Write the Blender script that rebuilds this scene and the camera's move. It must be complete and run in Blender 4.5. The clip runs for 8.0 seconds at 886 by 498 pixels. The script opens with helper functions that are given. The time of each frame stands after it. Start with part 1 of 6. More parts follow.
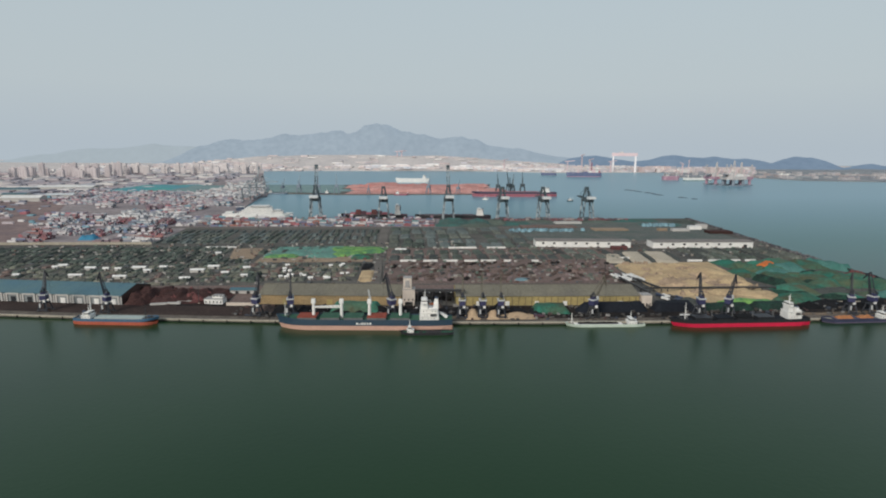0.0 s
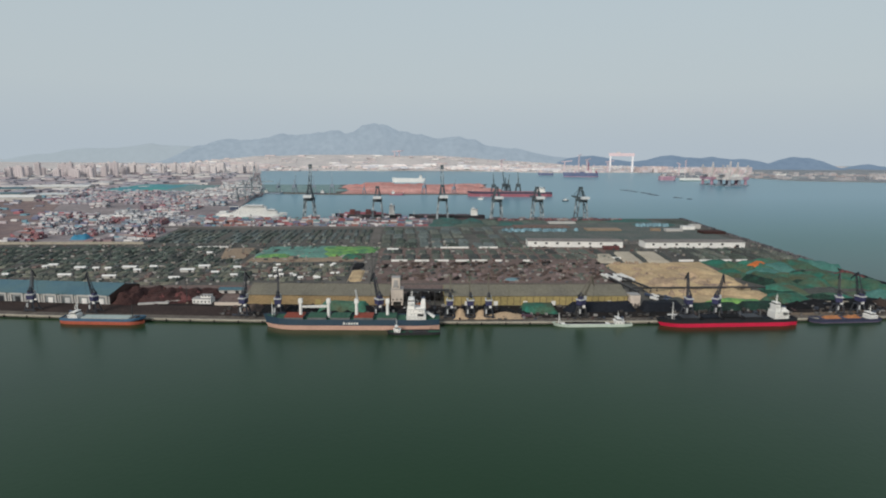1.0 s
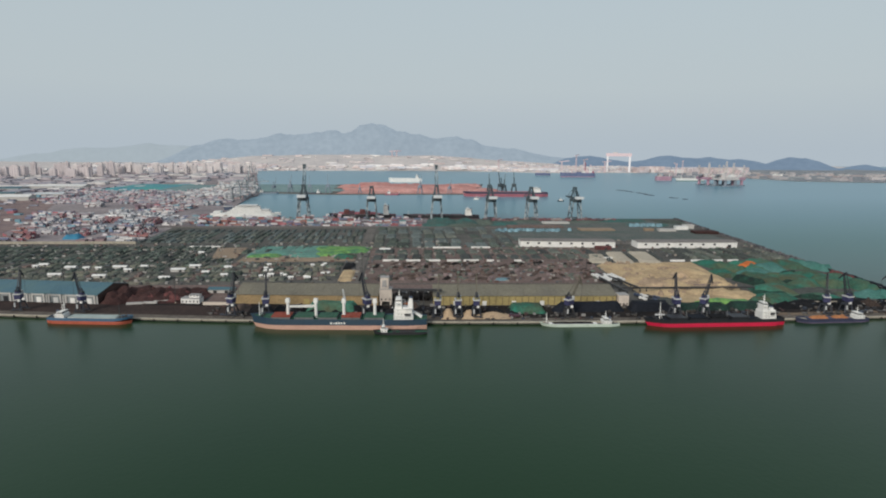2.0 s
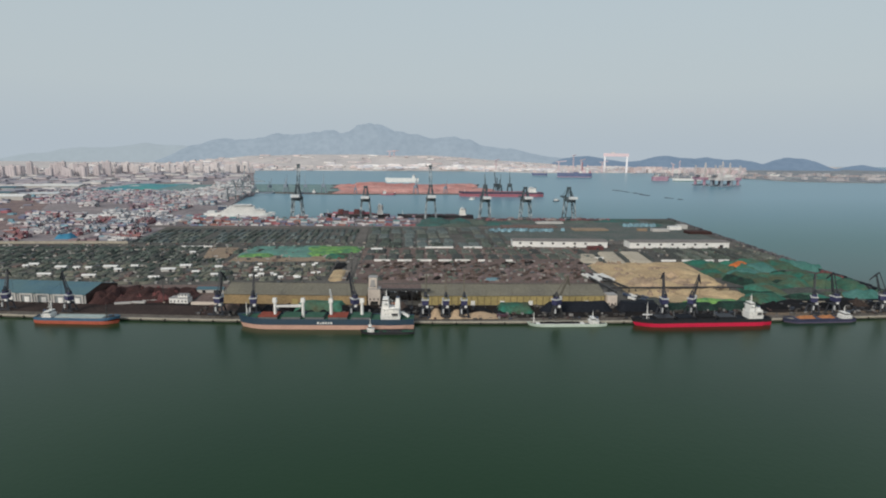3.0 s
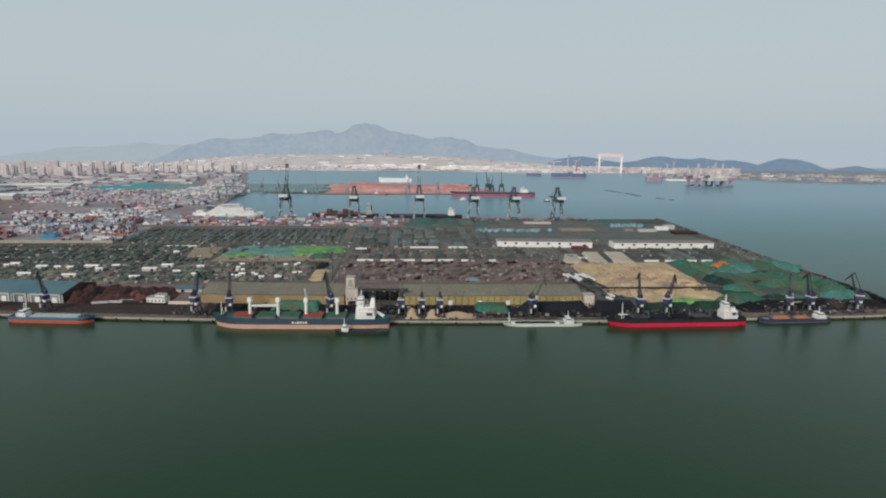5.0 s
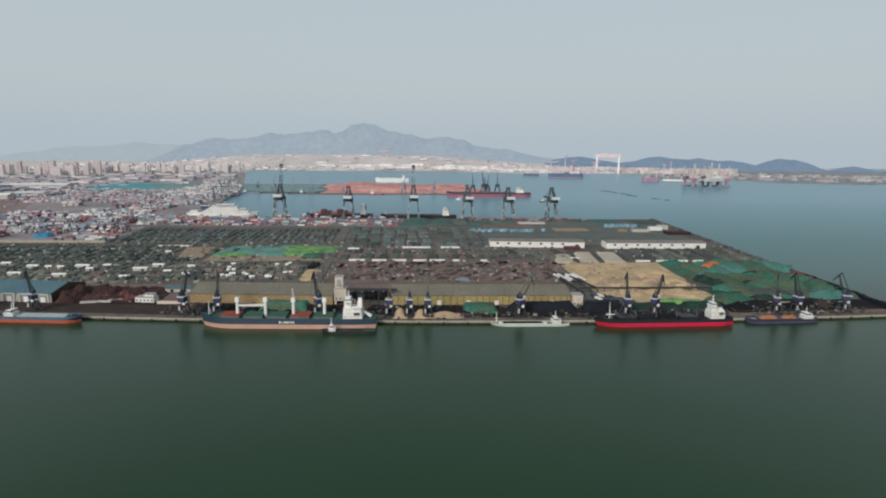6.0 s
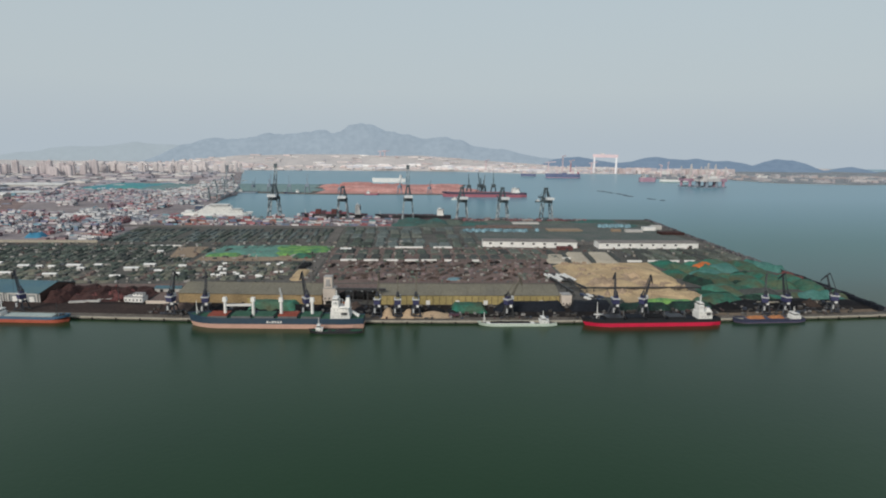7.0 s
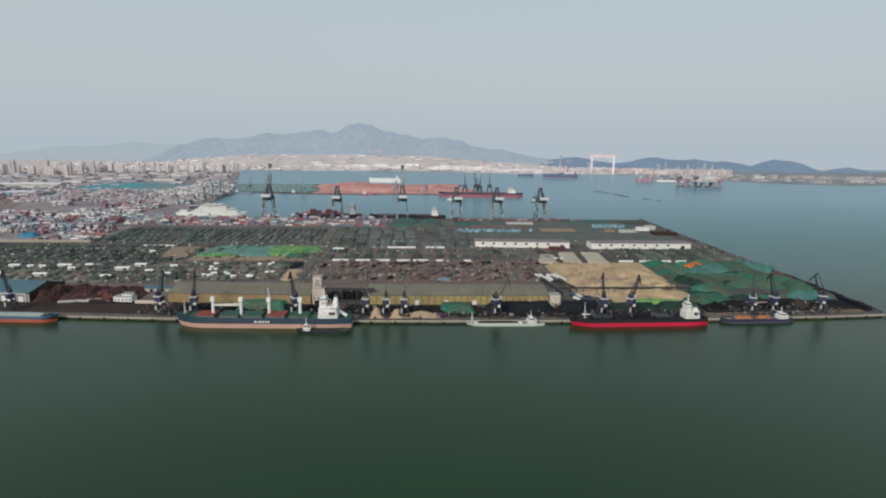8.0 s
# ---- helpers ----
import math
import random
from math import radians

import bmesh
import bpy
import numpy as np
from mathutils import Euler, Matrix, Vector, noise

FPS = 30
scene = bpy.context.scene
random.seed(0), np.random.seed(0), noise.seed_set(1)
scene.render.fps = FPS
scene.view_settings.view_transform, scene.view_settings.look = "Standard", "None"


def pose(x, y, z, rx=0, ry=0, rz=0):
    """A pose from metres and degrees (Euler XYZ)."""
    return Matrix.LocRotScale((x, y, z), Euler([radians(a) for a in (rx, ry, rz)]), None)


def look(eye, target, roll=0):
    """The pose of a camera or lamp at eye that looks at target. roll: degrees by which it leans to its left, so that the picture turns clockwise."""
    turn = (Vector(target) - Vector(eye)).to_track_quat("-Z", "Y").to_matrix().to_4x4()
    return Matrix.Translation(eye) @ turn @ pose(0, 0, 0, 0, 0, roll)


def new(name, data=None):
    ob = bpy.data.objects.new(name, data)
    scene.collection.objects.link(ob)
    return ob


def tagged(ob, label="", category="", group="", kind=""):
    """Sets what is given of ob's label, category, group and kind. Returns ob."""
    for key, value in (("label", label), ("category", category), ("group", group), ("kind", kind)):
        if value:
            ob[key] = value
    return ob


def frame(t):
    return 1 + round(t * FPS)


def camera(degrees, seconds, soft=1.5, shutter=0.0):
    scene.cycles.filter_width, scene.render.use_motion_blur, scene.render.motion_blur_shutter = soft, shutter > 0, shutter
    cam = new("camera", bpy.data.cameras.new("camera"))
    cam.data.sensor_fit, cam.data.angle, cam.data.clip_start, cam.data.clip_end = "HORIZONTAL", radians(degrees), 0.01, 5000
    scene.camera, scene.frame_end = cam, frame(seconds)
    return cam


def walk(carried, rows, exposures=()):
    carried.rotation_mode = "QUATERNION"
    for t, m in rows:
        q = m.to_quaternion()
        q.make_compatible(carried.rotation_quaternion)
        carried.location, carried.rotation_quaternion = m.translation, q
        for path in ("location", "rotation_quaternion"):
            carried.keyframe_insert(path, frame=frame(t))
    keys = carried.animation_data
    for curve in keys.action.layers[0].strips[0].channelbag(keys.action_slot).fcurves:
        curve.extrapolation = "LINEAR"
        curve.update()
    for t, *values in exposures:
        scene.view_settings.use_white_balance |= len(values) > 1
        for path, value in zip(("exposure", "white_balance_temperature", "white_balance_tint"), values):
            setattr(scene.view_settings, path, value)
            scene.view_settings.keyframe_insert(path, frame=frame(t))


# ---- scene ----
EXPO = 0.0
cam = camera(74.0, 8.0, soft=2.0)
# seconds, x, y, z, yaw, pitch, roll of a slow flight along the quay, 146 m over the water
PATH = [
    (0.00, 0.00, 0.00, 146.24, -3.376, -9.958, 0.375),
    (0.50, 4.67, -0.25, 146.20, -3.439, -9.959, 0.406),
    (1.00, 9.34, -0.53, 146.18, -3.500, -9.960, 0.437),
    (1.50, 14.00, -0.84, 146.16, -3.560, -9.960, 0.468),
    (2.25, 20.98, -1.39, 146.14, -3.647, -9.959, 0.514),
    (3.00, 27.94, -2.01, 146.14, -3.732, -9.956, 0.559),
    (3.50, 32.58, -2.47, 146.15, -3.787, -9.954, 0.589),
    (4.00, 37.21, -2.96, 146.17, -3.840, -9.950, 0.619),
    (4.50, 41.84, -3.49, 146.19, -3.892, -9.947, 0.649),
    (5.25, 48.77, -4.36, 146.24, -3.967, -9.940, 0.693),
    (6.00, 55.69, -5.30, 146.31, -4.039, -9.932, 0.737),
    (6.50, 60.29, -5.97, 146.37, -4.086, -9.926, 0.766),
    (7.00, 64.89, -6.68, 146.43, -4.131, -9.919, 0.795),
    (7.50, 69.49, -7.43, 146.50, -4.175, -9.912, 0.824),
    (8.00, 74.07, -8.21, 146.57, -4.217, -9.904, 0.853),
]


def aim(x, y, z, yaw, pitch, roll):
    return Matrix.Translation((x, y, z)) @ Matrix.Rotation(radians(yaw), 4, "Z") @ Matrix.Rotation(radians(90 + pitch), 4, "X") @ Matrix.Rotation(radians(roll), 4, "Z")


walk(cam, [(t, aim(*p)) for t, *p in PATH], exposures=[(0.0, EXPO), (8.0, EXPO)])

# ---- light ----
SUN_EL, SUN_AZ = 30.0, 212.0     # degrees above the horizon; compass bearing with north along +y
world = bpy.data.worlds.new("hazy_sky")
scene.world = world
world.use_nodes = True
wn, wl = world.node_tree.nodes, world.node_tree.links
wn.clear()
w_out, w_bg = wn.new("ShaderNodeOutputWorld"), wn.new("ShaderNodeBackground")
w_sky, w_mix = wn.new("ShaderNodeTexSky"), wn.new("ShaderNodeMix")
w_co, w_sep, w_map = wn.new("ShaderNodeTexCoord"), wn.new("ShaderNodeSeparateXYZ"), wn.new("ShaderNodeValToRGB")
w_haze = wn.new("ShaderNodeValToRGB")
w_sky.sky_type, w_sky.sun_disc = "NISHITA", False
w_sky.sun_elevation, w_sky.sun_rotation = radians(SUN_EL), radians(SUN_AZ)
w_sky.air_density, w_sky.dust_density, w_sky.altitude = 1.5, 5.0, 100
w_mix.data_type = "RGBA"
# haze veils the sky, thickest towards the horizon and all the way round
w_map.color_ramp.elements[0].position, w_map.color_ramp.elements[0].color = 0.0, (0.97, 0.97, 0.97, 1)
w_map.color_ramp.elements[1].position, w_map.color_ramp.elements[1].color = 0.9, (0.6, 0.6, 0.6, 1)
w_haze.color_ramp.elements[0].position, w_haze.color_ramp.elements[0].color = 0.0, (4.45, 5.15, 5.75, 1)
w_haze.color_ramp.elements[1].position, w_haze.color_ramp.elements[1].color = 0.5, (3.65, 4.4, 5.05, 1)
e = w_haze.color_ramp.elements.new(0.23)
e.color = (4.95, 5.75, 6.2, 1)
e = w_haze.color_ramp.elements.new(0.09)
e.color = (4.95, 5.65, 6.05, 1)
w_bg.inputs["Strength"].default_value = 0.1
wl.new(w_co.outputs["Generated"], w_sep.inputs[0])
wl.new(w_sep.outputs["Z"], w_map.inputs[0])
wl.new(w_sep.outputs["Z"], w_haze.inputs[0])
wl.new(w_map.outputs[0], w_mix.inputs["Factor"])
wl.new(w_sky.outputs[0], w_mix.inputs["A"])
wl.new(w_haze.outputs[0], w_mix.inputs["B"])
wl.new(w_mix.outputs["Result"], w_bg.inputs["Color"])
wl.new(w_bg.outputs[0], w_out.inputs[0])
sun = new("sun", bpy.data.lights.new("sun", "SUN"))
sun.data.energy, sun.data.angle, sun.data.color = 2.3, radians(20), (1.0, 0.95, 0.88)
sun.matrix_world = look((300 * math.sin(radians(SUN_AZ)), 300 * math.cos(radians(SUN_AZ)), 300 * math.tan(radians(SUN_EL))), (0, 0, 0))


# ---- materials ----
def mat(name, colour, rough=0.8, metal=0.0, big=30.0, fine=2.0, vary=0.35, bump=0.0, second=None, each=0.0, spread=0.5):
    """A painted, mineral or metal surface: stains of size big, grain of size fine, a second colour in blotches, a shift of tone from object to object."""
    m = bpy.data.materials.new(name)
    m.use_nodes = True
    n, l = m.node_tree.nodes, m.node_tree.links
    b = n["Principled BSDF"]
    b.inputs["Roughness"].default_value, b.inputs["Metallic"].default_value = rough, metal
    b.inputs["Specular IOR Level"].default_value = 0.5 if rough < 0.7 else 0.12
    geo = n.new("ShaderNodeNewGeometry")
    n1, n2 = n.new("ShaderNodeTexNoise"), n.new("ShaderNodeTexNoise")
    n1.inputs["Scale"].default_value, n1.inputs["Detail"].default_value = 1 / big, 4
    n2.inputs["Scale"].default_value, n2.inputs["Detail"].default_value = 1 / fine, 3
    l.new(geo.outputs["Position"], n1.inputs["Vector"])
    l.new(geo.outputs["Position"], n2.inputs["Vector"])
    r1 = n.new("ShaderNodeValToRGB")
    s = second or tuple(c * (1 - vary) for c in colour)
    r1.color_ramp.elements[0].position, r1.color_ramp.elements[0].color = 0.5 - spread / 2, (*s, 1)
    r1.color_ramp.elements[1].position, r1.color_ramp.elements[1].color = 0.5 + spread / 2, (*colour, 1)
    l.new(n1.outputs["Fac"], r1.inputs[0])
    hsv = n.new("ShaderNodeHueSaturation")
    l.new(r1.outputs[0], hsv.inputs["Color"])
    ran = n.new("ShaderNodeMapRange")
    ran.inputs["From Min"].default_value, ran.inputs["From Max"].default_value = 0.25, 0.75
    ran.inputs["To Min"].default_value, ran.inputs["To Max"].default_value = 1 - vary, 1 + vary
    l.new(n2.outputs["Fac"], ran.inputs["Value"])
    value = ran.outputs[0]
    if each:
        info, sp, mul = n.new("ShaderNodeObjectInfo"), n.new("ShaderNodeMapRange"), n.new("ShaderNodeMath")
        sp.inputs["To Min"].default_value, sp.inputs["To Max"].default_value = 1 - each, 1 + each
        mul.operation = "MULTIPLY"
        l.new(info.outputs["Random"], sp.inputs["Value"])
        l.new(sp.outputs[0], mul.inputs[0])
        l.new(value, mul.inputs[1])
        value = mul.outputs[0]
    l.new(value, hsv.inputs["Value"])
    l.new(hsv.outputs[0], b.inputs["Base Color"])
    if bump:
        bp = n.new("ShaderNodeBump")
        bp.inputs["Strength"].default_value, bp.inputs["Distance"].default_value = 0.6, bump
        l.new(n2.outputs["Fac"], bp.inputs["Height"])
        l.new(bp.outputs[0], b.inputs["Normal"])
    return m


def mixed(name, colours, rough=0.6, fine=3.0):
    """A surface whose colour jumps from one loose piece of the mesh to the next."""
    m = bpy.data.materials.new(name)
    m.use_nodes = True
    n, l = m.node_tree.nodes, m.node_tree.links
    b = n["Principled BSDF"]
    b.inputs["Roughness"].default_value = rough
    geo, ramp = n.new("ShaderNodeNewGeometry"), n.new("ShaderNodeValToRGB")
    ramp.color_ramp.interpolation = "CONSTANT"
    els = ramp.color_ramp.elements
    els[0].position, els[0].color = 0, (*colours[0], 1)
    els[1].position, els[1].color = 1 / len(colours), (*colours[1], 1)
    for i, c in enumerate(colours[2:], 2):
        els.new(i / len(colours)).color = (*c, 1)
    noi, mul = n.new("ShaderNodeTexNoise"), n.new("ShaderNodeHueSaturation")
    noi.inputs["Scale"].default_value = 1 / fine
    l.new(geo.outputs["Position"], noi.inputs["Vector"])
    ran = n.new("ShaderNodeMapRange")
    ran.inputs["To Min"].default_value, ran.inputs["To Max"].default_value = 0.6, 1.4
    l.new(noi.outputs["Fac"], ran.inputs["Value"])
    l.new(geo.outputs["Random Per Island"], ramp.inputs[0])
    l.new(ramp.outputs[0], mul.inputs["Color"])
    l.new(ran.outputs[0], mul.inputs["Value"])
    l.new(mul.outputs[0], b.inputs["Base Color"])
    return m


def haze_glow(name, colour, glow):
    """Far hills; the lit air in front of them is put in as emission."""
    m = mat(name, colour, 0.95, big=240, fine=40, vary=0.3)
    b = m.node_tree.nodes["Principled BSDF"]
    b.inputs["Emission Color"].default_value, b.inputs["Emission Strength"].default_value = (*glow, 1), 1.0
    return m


def sea(name):
    m = bpy.data.materials.new(name)
    m.use_nodes = True
    n, l = m.node_tree.nodes, m.node_tree.links
    b = n["Principled BSDF"]
    b.inputs["Roughness"].default_value, b.inputs["IOR"].default_value = 0.28, 1.33
    b.inputs["Specular Tint"].default_value = (0.80, 1.0, 0.84, 1)
    geo = n.new("ShaderNodeNewGeometry")
    big, mid, rip = (n.new("ShaderNodeTexNoise") for _ in range(3))
    for t, s, d in ((big, 0.004, 3), (mid, 0.03, 3), (rip, 0.35, 4)):
        t.inputs["Scale"].default_value, t.inputs["Detail"].default_value = s, d
        l.new(geo.outputs["Position"], t.inputs["Vector"])
    ramp = n.new("ShaderNodeValToRGB")
    ramp.color_ramp.elements[0].position, ramp.color_ramp.elements[0].color = 0.3, (0.009, 0.033, 0.0115, 1)
    ramp.color_ramp.elements[1].position, ramp.color_ramp.elements[1].color = 0.75, (0.0155, 0.044, 0.015, 1)
    l.new(big.outputs["Fac"], ramp.inputs[0])
    # teal bay past the silty green harbour; its paling with distance is painted haze
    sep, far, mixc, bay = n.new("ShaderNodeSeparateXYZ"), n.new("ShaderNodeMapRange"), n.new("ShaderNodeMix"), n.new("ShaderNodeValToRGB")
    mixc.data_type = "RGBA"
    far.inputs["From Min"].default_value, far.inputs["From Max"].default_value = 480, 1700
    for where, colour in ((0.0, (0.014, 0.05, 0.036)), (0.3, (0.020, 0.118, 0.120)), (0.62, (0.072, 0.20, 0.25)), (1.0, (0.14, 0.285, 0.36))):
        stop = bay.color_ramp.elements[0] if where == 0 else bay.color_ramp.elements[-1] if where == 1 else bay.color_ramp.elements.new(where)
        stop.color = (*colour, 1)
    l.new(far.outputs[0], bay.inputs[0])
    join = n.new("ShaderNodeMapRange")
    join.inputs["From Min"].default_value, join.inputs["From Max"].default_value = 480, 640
    # open water is set to mirror the sky less
    calm = n.new("ShaderNodeMapRange")
    calm.inputs["From Min"].default_value, calm.inputs["From Max"].default_value = 470, 900
    calm.inputs["To Min"].default_value, calm.inputs["To Max"].default_value = 0.46, 0.24
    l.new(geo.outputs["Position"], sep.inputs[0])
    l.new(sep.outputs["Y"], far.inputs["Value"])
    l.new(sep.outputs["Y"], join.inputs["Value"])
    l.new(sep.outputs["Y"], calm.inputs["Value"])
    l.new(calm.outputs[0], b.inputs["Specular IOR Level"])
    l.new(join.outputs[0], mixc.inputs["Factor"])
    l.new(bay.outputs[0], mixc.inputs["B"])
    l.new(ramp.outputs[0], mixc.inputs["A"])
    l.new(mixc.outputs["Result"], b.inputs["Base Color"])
    add = n.new("ShaderNodeMath")
    add.operation = "ADD"
    l.new(mid.outputs["Fac"], add.inputs[0])
    l.new(rip.outputs["Fac"], add.inputs[1])
    bp = n.new("ShaderNodeBump")
    bp.inputs["Strength"].default_value, bp.inputs["Distance"].default_value = 0.16, 0.35
    l.new(add.outputs[0], bp.inputs["Height"])
    l.new(bp.outputs[0], b.inputs["Normal"])
    return m


M_SEA = sea("sea_water")
M_PIER = mat("coal_dusted_ground", (0.145, 0.135, 0.122), 0.95, big=45, fine=3, vary=0.35, second=(0.065, 0.066, 0.062))
M_TOWN = mat("port_concrete", (0.33, 0.285, 0.28), 0.9, big=90, fine=8, vary=0.25, second=(0.20, 0.175, 0.185))
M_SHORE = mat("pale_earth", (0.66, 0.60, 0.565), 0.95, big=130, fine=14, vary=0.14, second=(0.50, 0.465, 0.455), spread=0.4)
M_EARTH = mat("brown_bare_earth", (0.28, 0.205, 0.185), 0.95, big=60, fine=8, vary=0.3, second=(0.175, 0.135, 0.14))
M_FARLAND = mat("far_low_shore", (0.30, 0.31, 0.32), 0.95, big=140, fine=20, vary=0.25, second=(0.20, 0.22, 0.24))
M_QUAY = mat("quay_concrete", (0.42, 0.38, 0.31), 0.85, big=7, fine=1, vary=0.25)
M_APRON = mat("quay_apron", (0.17, 0.145, 0.12), 0.9, big=14, fine=2, vary=0.35, second=(0.075, 0.066, 0.06))
M_ROAD = mat("yard_road", (0.17, 0.155, 0.14), 0.9, big=25, fine=2, vary=0.3)
M_BROWN = mat("ore_stained_ground", (0.205, 0.150, 0.132), 0.95, big=35, fine=3, vary=0.35, second=(0.125, 0.094, 0.086))
M_SAND = mat("sand", (0.56, 0.42, 0.25), 0.95, big=22, fine=2.2, vary=0.25, second=(0.36, 0.26, 0.16), bump=0.3, spread=0.45)
M_SANDPALE = mat("pale_gritty_sand", (0.50, 0.44, 0.35), 0.95, big=12, fine=2, vary=0.15, second=(0.38, 0.33, 0.26))
M_HEAPSAND = mat("tan_heap_sand", (0.47, 0.35, 0.235), 0.95, big=9, fine=1.5, vary=0.2, second=(0.36, 0.26, 0.17))
M_SANDDARK = mat("damp_sand", (0.33, 0.25, 0.18), 0.95, big=14, fine=2, vary=0.25)
M_COAL = mat("coal", (0.016, 0.016, 0.018), 0.85, big=12, fine=1.2, vary=0.4, bump=0.3, each=0.3)
M_NET = mat("green_dust_net_over_coal", (0.098, 0.122, 0.102), 0.85, big=16, fine=2, vary=0.35, second=(0.06, 0.068, 0.06), bump=0.2, each=0.35)
M_NET2 = mat("bright_green_dust_net", (0.034, 0.158, 0.114), 0.85, big=24, fine=3, vary=0.25, second=(0.082, 0.092, 0.058), spread=0.25, bump=0.2, each=0.2)
M_TEALPALE = mat("faded_teal_net", (0.082, 0.19, 0.17), 0.85, big=14, fine=2, vary=0.25, second=(0.05, 0.15, 0.125), spread=0.35)
M_NETOLIVE = mat("worn_olive_net", (0.095, 0.115, 0.068), 0.9, big=12, fine=2, vary=0.3, second=(0.045, 0.12, 0.085), spread=0.3)
M_TEALDARK = mat("dark_teal_net", (0.05, 0.135, 0.12), 0.85, big=22, fine=3, vary=0.25, second=(0.07, 0.10, 0.09), spread=0.3)
# paler than the near teal net: haze put into the colour
M_FARTEAL = mat("haze_paled_teal_net", (0.20, 0.28, 0.28), 0.85, big=50, fine=8, vary=0.15, second=(0.16, 0.245, 0.245), spread=0.3)
M_NETDEEP = mat("deep_green_net", (0.022, 0.062, 0.046), 0.85, big=10, fine=2, vary=0.35, second=(0.018, 0.026, 0.024), spread=0.4)
M_LIME = mat("lime_green_net", (0.19, 0.36, 0.10), 0.85, big=12, fine=3, vary=0.3, second=(0.08, 0.19, 0.10), spread=0.3)
M_TEAL = mat("teal_tarpaulin", (0.13, 0.29, 0.235), 0.8, big=18, fine=3, vary=0.25, second=(0.11, 0.21, 0.18), spread=0.3)
M_TARPBLACK = mat("black_tarpaulin", (0.016, 0.019, 0.026), 0.75, big=9, fine=1.5, vary=0.35)
M_ORE = mat("brown_ore", (0.10, 0.075, 0.065), 0.95, big=10, fine=1.5, vary=0.35, bump=0.3, each=0.35)
M_RUST = mat("rusty_scrap", (0.075, 0.039, 0.036), 0.9, big=8, fine=1, vary=0.45, bump=0.3, each=0.25, second=(0.05, 0.028, 0.026))
M_REDSCRAP = mat("rusty_red_scrap", (0.165, 0.062, 0.06), 0.9, big=8, fine=1, vary=0.4, bump=0.3, second=(0.10, 0.05, 0.05))
M_ORANGE = mat("orange_tarpaulin", (0.62, 0.17, 0.05), 0.8, big=10, fine=2, vary=0.2)
M_REDORE = mat("red_iron_ore", (0.50, 0.21, 0.185), 0.95, big=50, fine=7, vary=0.2, second=(0.42, 0.24, 0.22), spread=0.3)
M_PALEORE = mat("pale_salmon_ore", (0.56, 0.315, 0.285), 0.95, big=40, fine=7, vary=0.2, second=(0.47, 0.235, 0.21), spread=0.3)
M_GRIT = mat("beige_green_grit", (0.26, 0.235, 0.18), 0.95, big=9, fine=1.5, vary=0.4, second=(0.15, 0.15, 0.115))
M_QUAYROAD = mat("brown_quay_ground", (0.062, 0.043, 0.038), 0.95, big=22, fine=2.5, vary=0.3, second=(0.036, 0.027, 0.025))
M_DUSTGREEN = mat("grey_green_dusty_ground", (0.14, 0.14, 0.13), 0.95, big=30, fine=4, vary=0.3, second=(0.088, 0.115, 0.105), spread=0.45)
M_QUAYTAN = mat("tan_trodden_quay_ground", (0.235, 0.175, 0.125), 0.95, big=12, fine=1.6, vary=0.4, second=(0.11, 0.085, 0.068))
M_COALGROUND = mat("coal_blackened_ground", (0.034, 0.027, 0.024), 0.95, big=18, fine=2, vary=0.4, second=(0.012, 0.012, 0.013))
M_BLUEROOF = mat("weathered_blue_roof", (0.06, 0.135, 0.18), 0.65, big=18, fine=1.5, vary=0.15, second=(0.085, 0.155, 0.165))
M_GREYROOF = mat("weathered_grey_green_roof", (0.205, 0.19, 0.145), 0.85, big=22, fine=2, vary=0.2, second=(0.155, 0.145, 0.12))
M_OCHRE = mat("ochre_wall", (0.40, 0.32, 0.14), 0.85, big=10, fine=1.2, vary=0.25, second=(0.30, 0.25, 0.12))
M_OCHREBROWN = mat("brownish_ochre_wall", (0.35, 0.25, 0.135), 0.85, big=9, fine=1.2, vary=0.25, second=(0.25, 0.19, 0.11))
M_PALEWALL = mat("pale_grey_wall", (0.50, 0.485, 0.46), 0.8, big=8, fine=1, vary=0.15)
M_BAYWALL = mat("grey_blue_bay_wall", (0.26, 0.28, 0.285), 0.85, big=8, fine=1, vary=0.2)
M_ENDWALL = mat("dark_brown_gable_wall", (0.10, 0.064, 0.055), 0.9, big=8, fine=1, vary=0.25)
M_WHITE = mat("white_paint", (0.82, 0.80, 0.76), 0.55, big=10, fine=1.2, vary=0.08, second=(0.66, 0.66, 0.64))
M_WHITEROOF = mat("pale_metal_roof", (0.36, 0.35, 0.34), 0.7, big=12, fine=2, vary=0.15)
M_SHEDROOF = mat("weathered_grey_brown_roof", (0.235, 0.22, 0.21), 0.8, big=14, fine=2, vary=0.2, second=(0.19, 0.17, 0.16))
M_DARKGLASS = mat("dark_opening", (0.03, 0.033, 0.038), 0.3, big=4, fine=1, vary=0.2)
M_CRANE = mat("dark_navy_crane_paint", (0.030, 0.034, 0.045), 0.6, big=4, fine=0.6, vary=0.3, each=0.2)
M_CRANEHOUSE = mat("crane_house_paint", (0.042, 0.044, 0.115), 0.6, big=3, fine=0.6, vary=0.3)
M_OLIVECAB = mat("olive_yellow_cab_paint", (0.26, 0.23, 0.12), 0.65, big=3, fine=0.6, vary=0.2)
M_BOOM = mat("weathered_olive_boom_paint", (0.17, 0.155, 0.125), 0.7, big=4, fine=0.6, vary=0.3)
M_RIB = mat("brown_wall_rib", (0.22, 0.17, 0.10), 0.85, big=6, fine=1, vary=0.3)
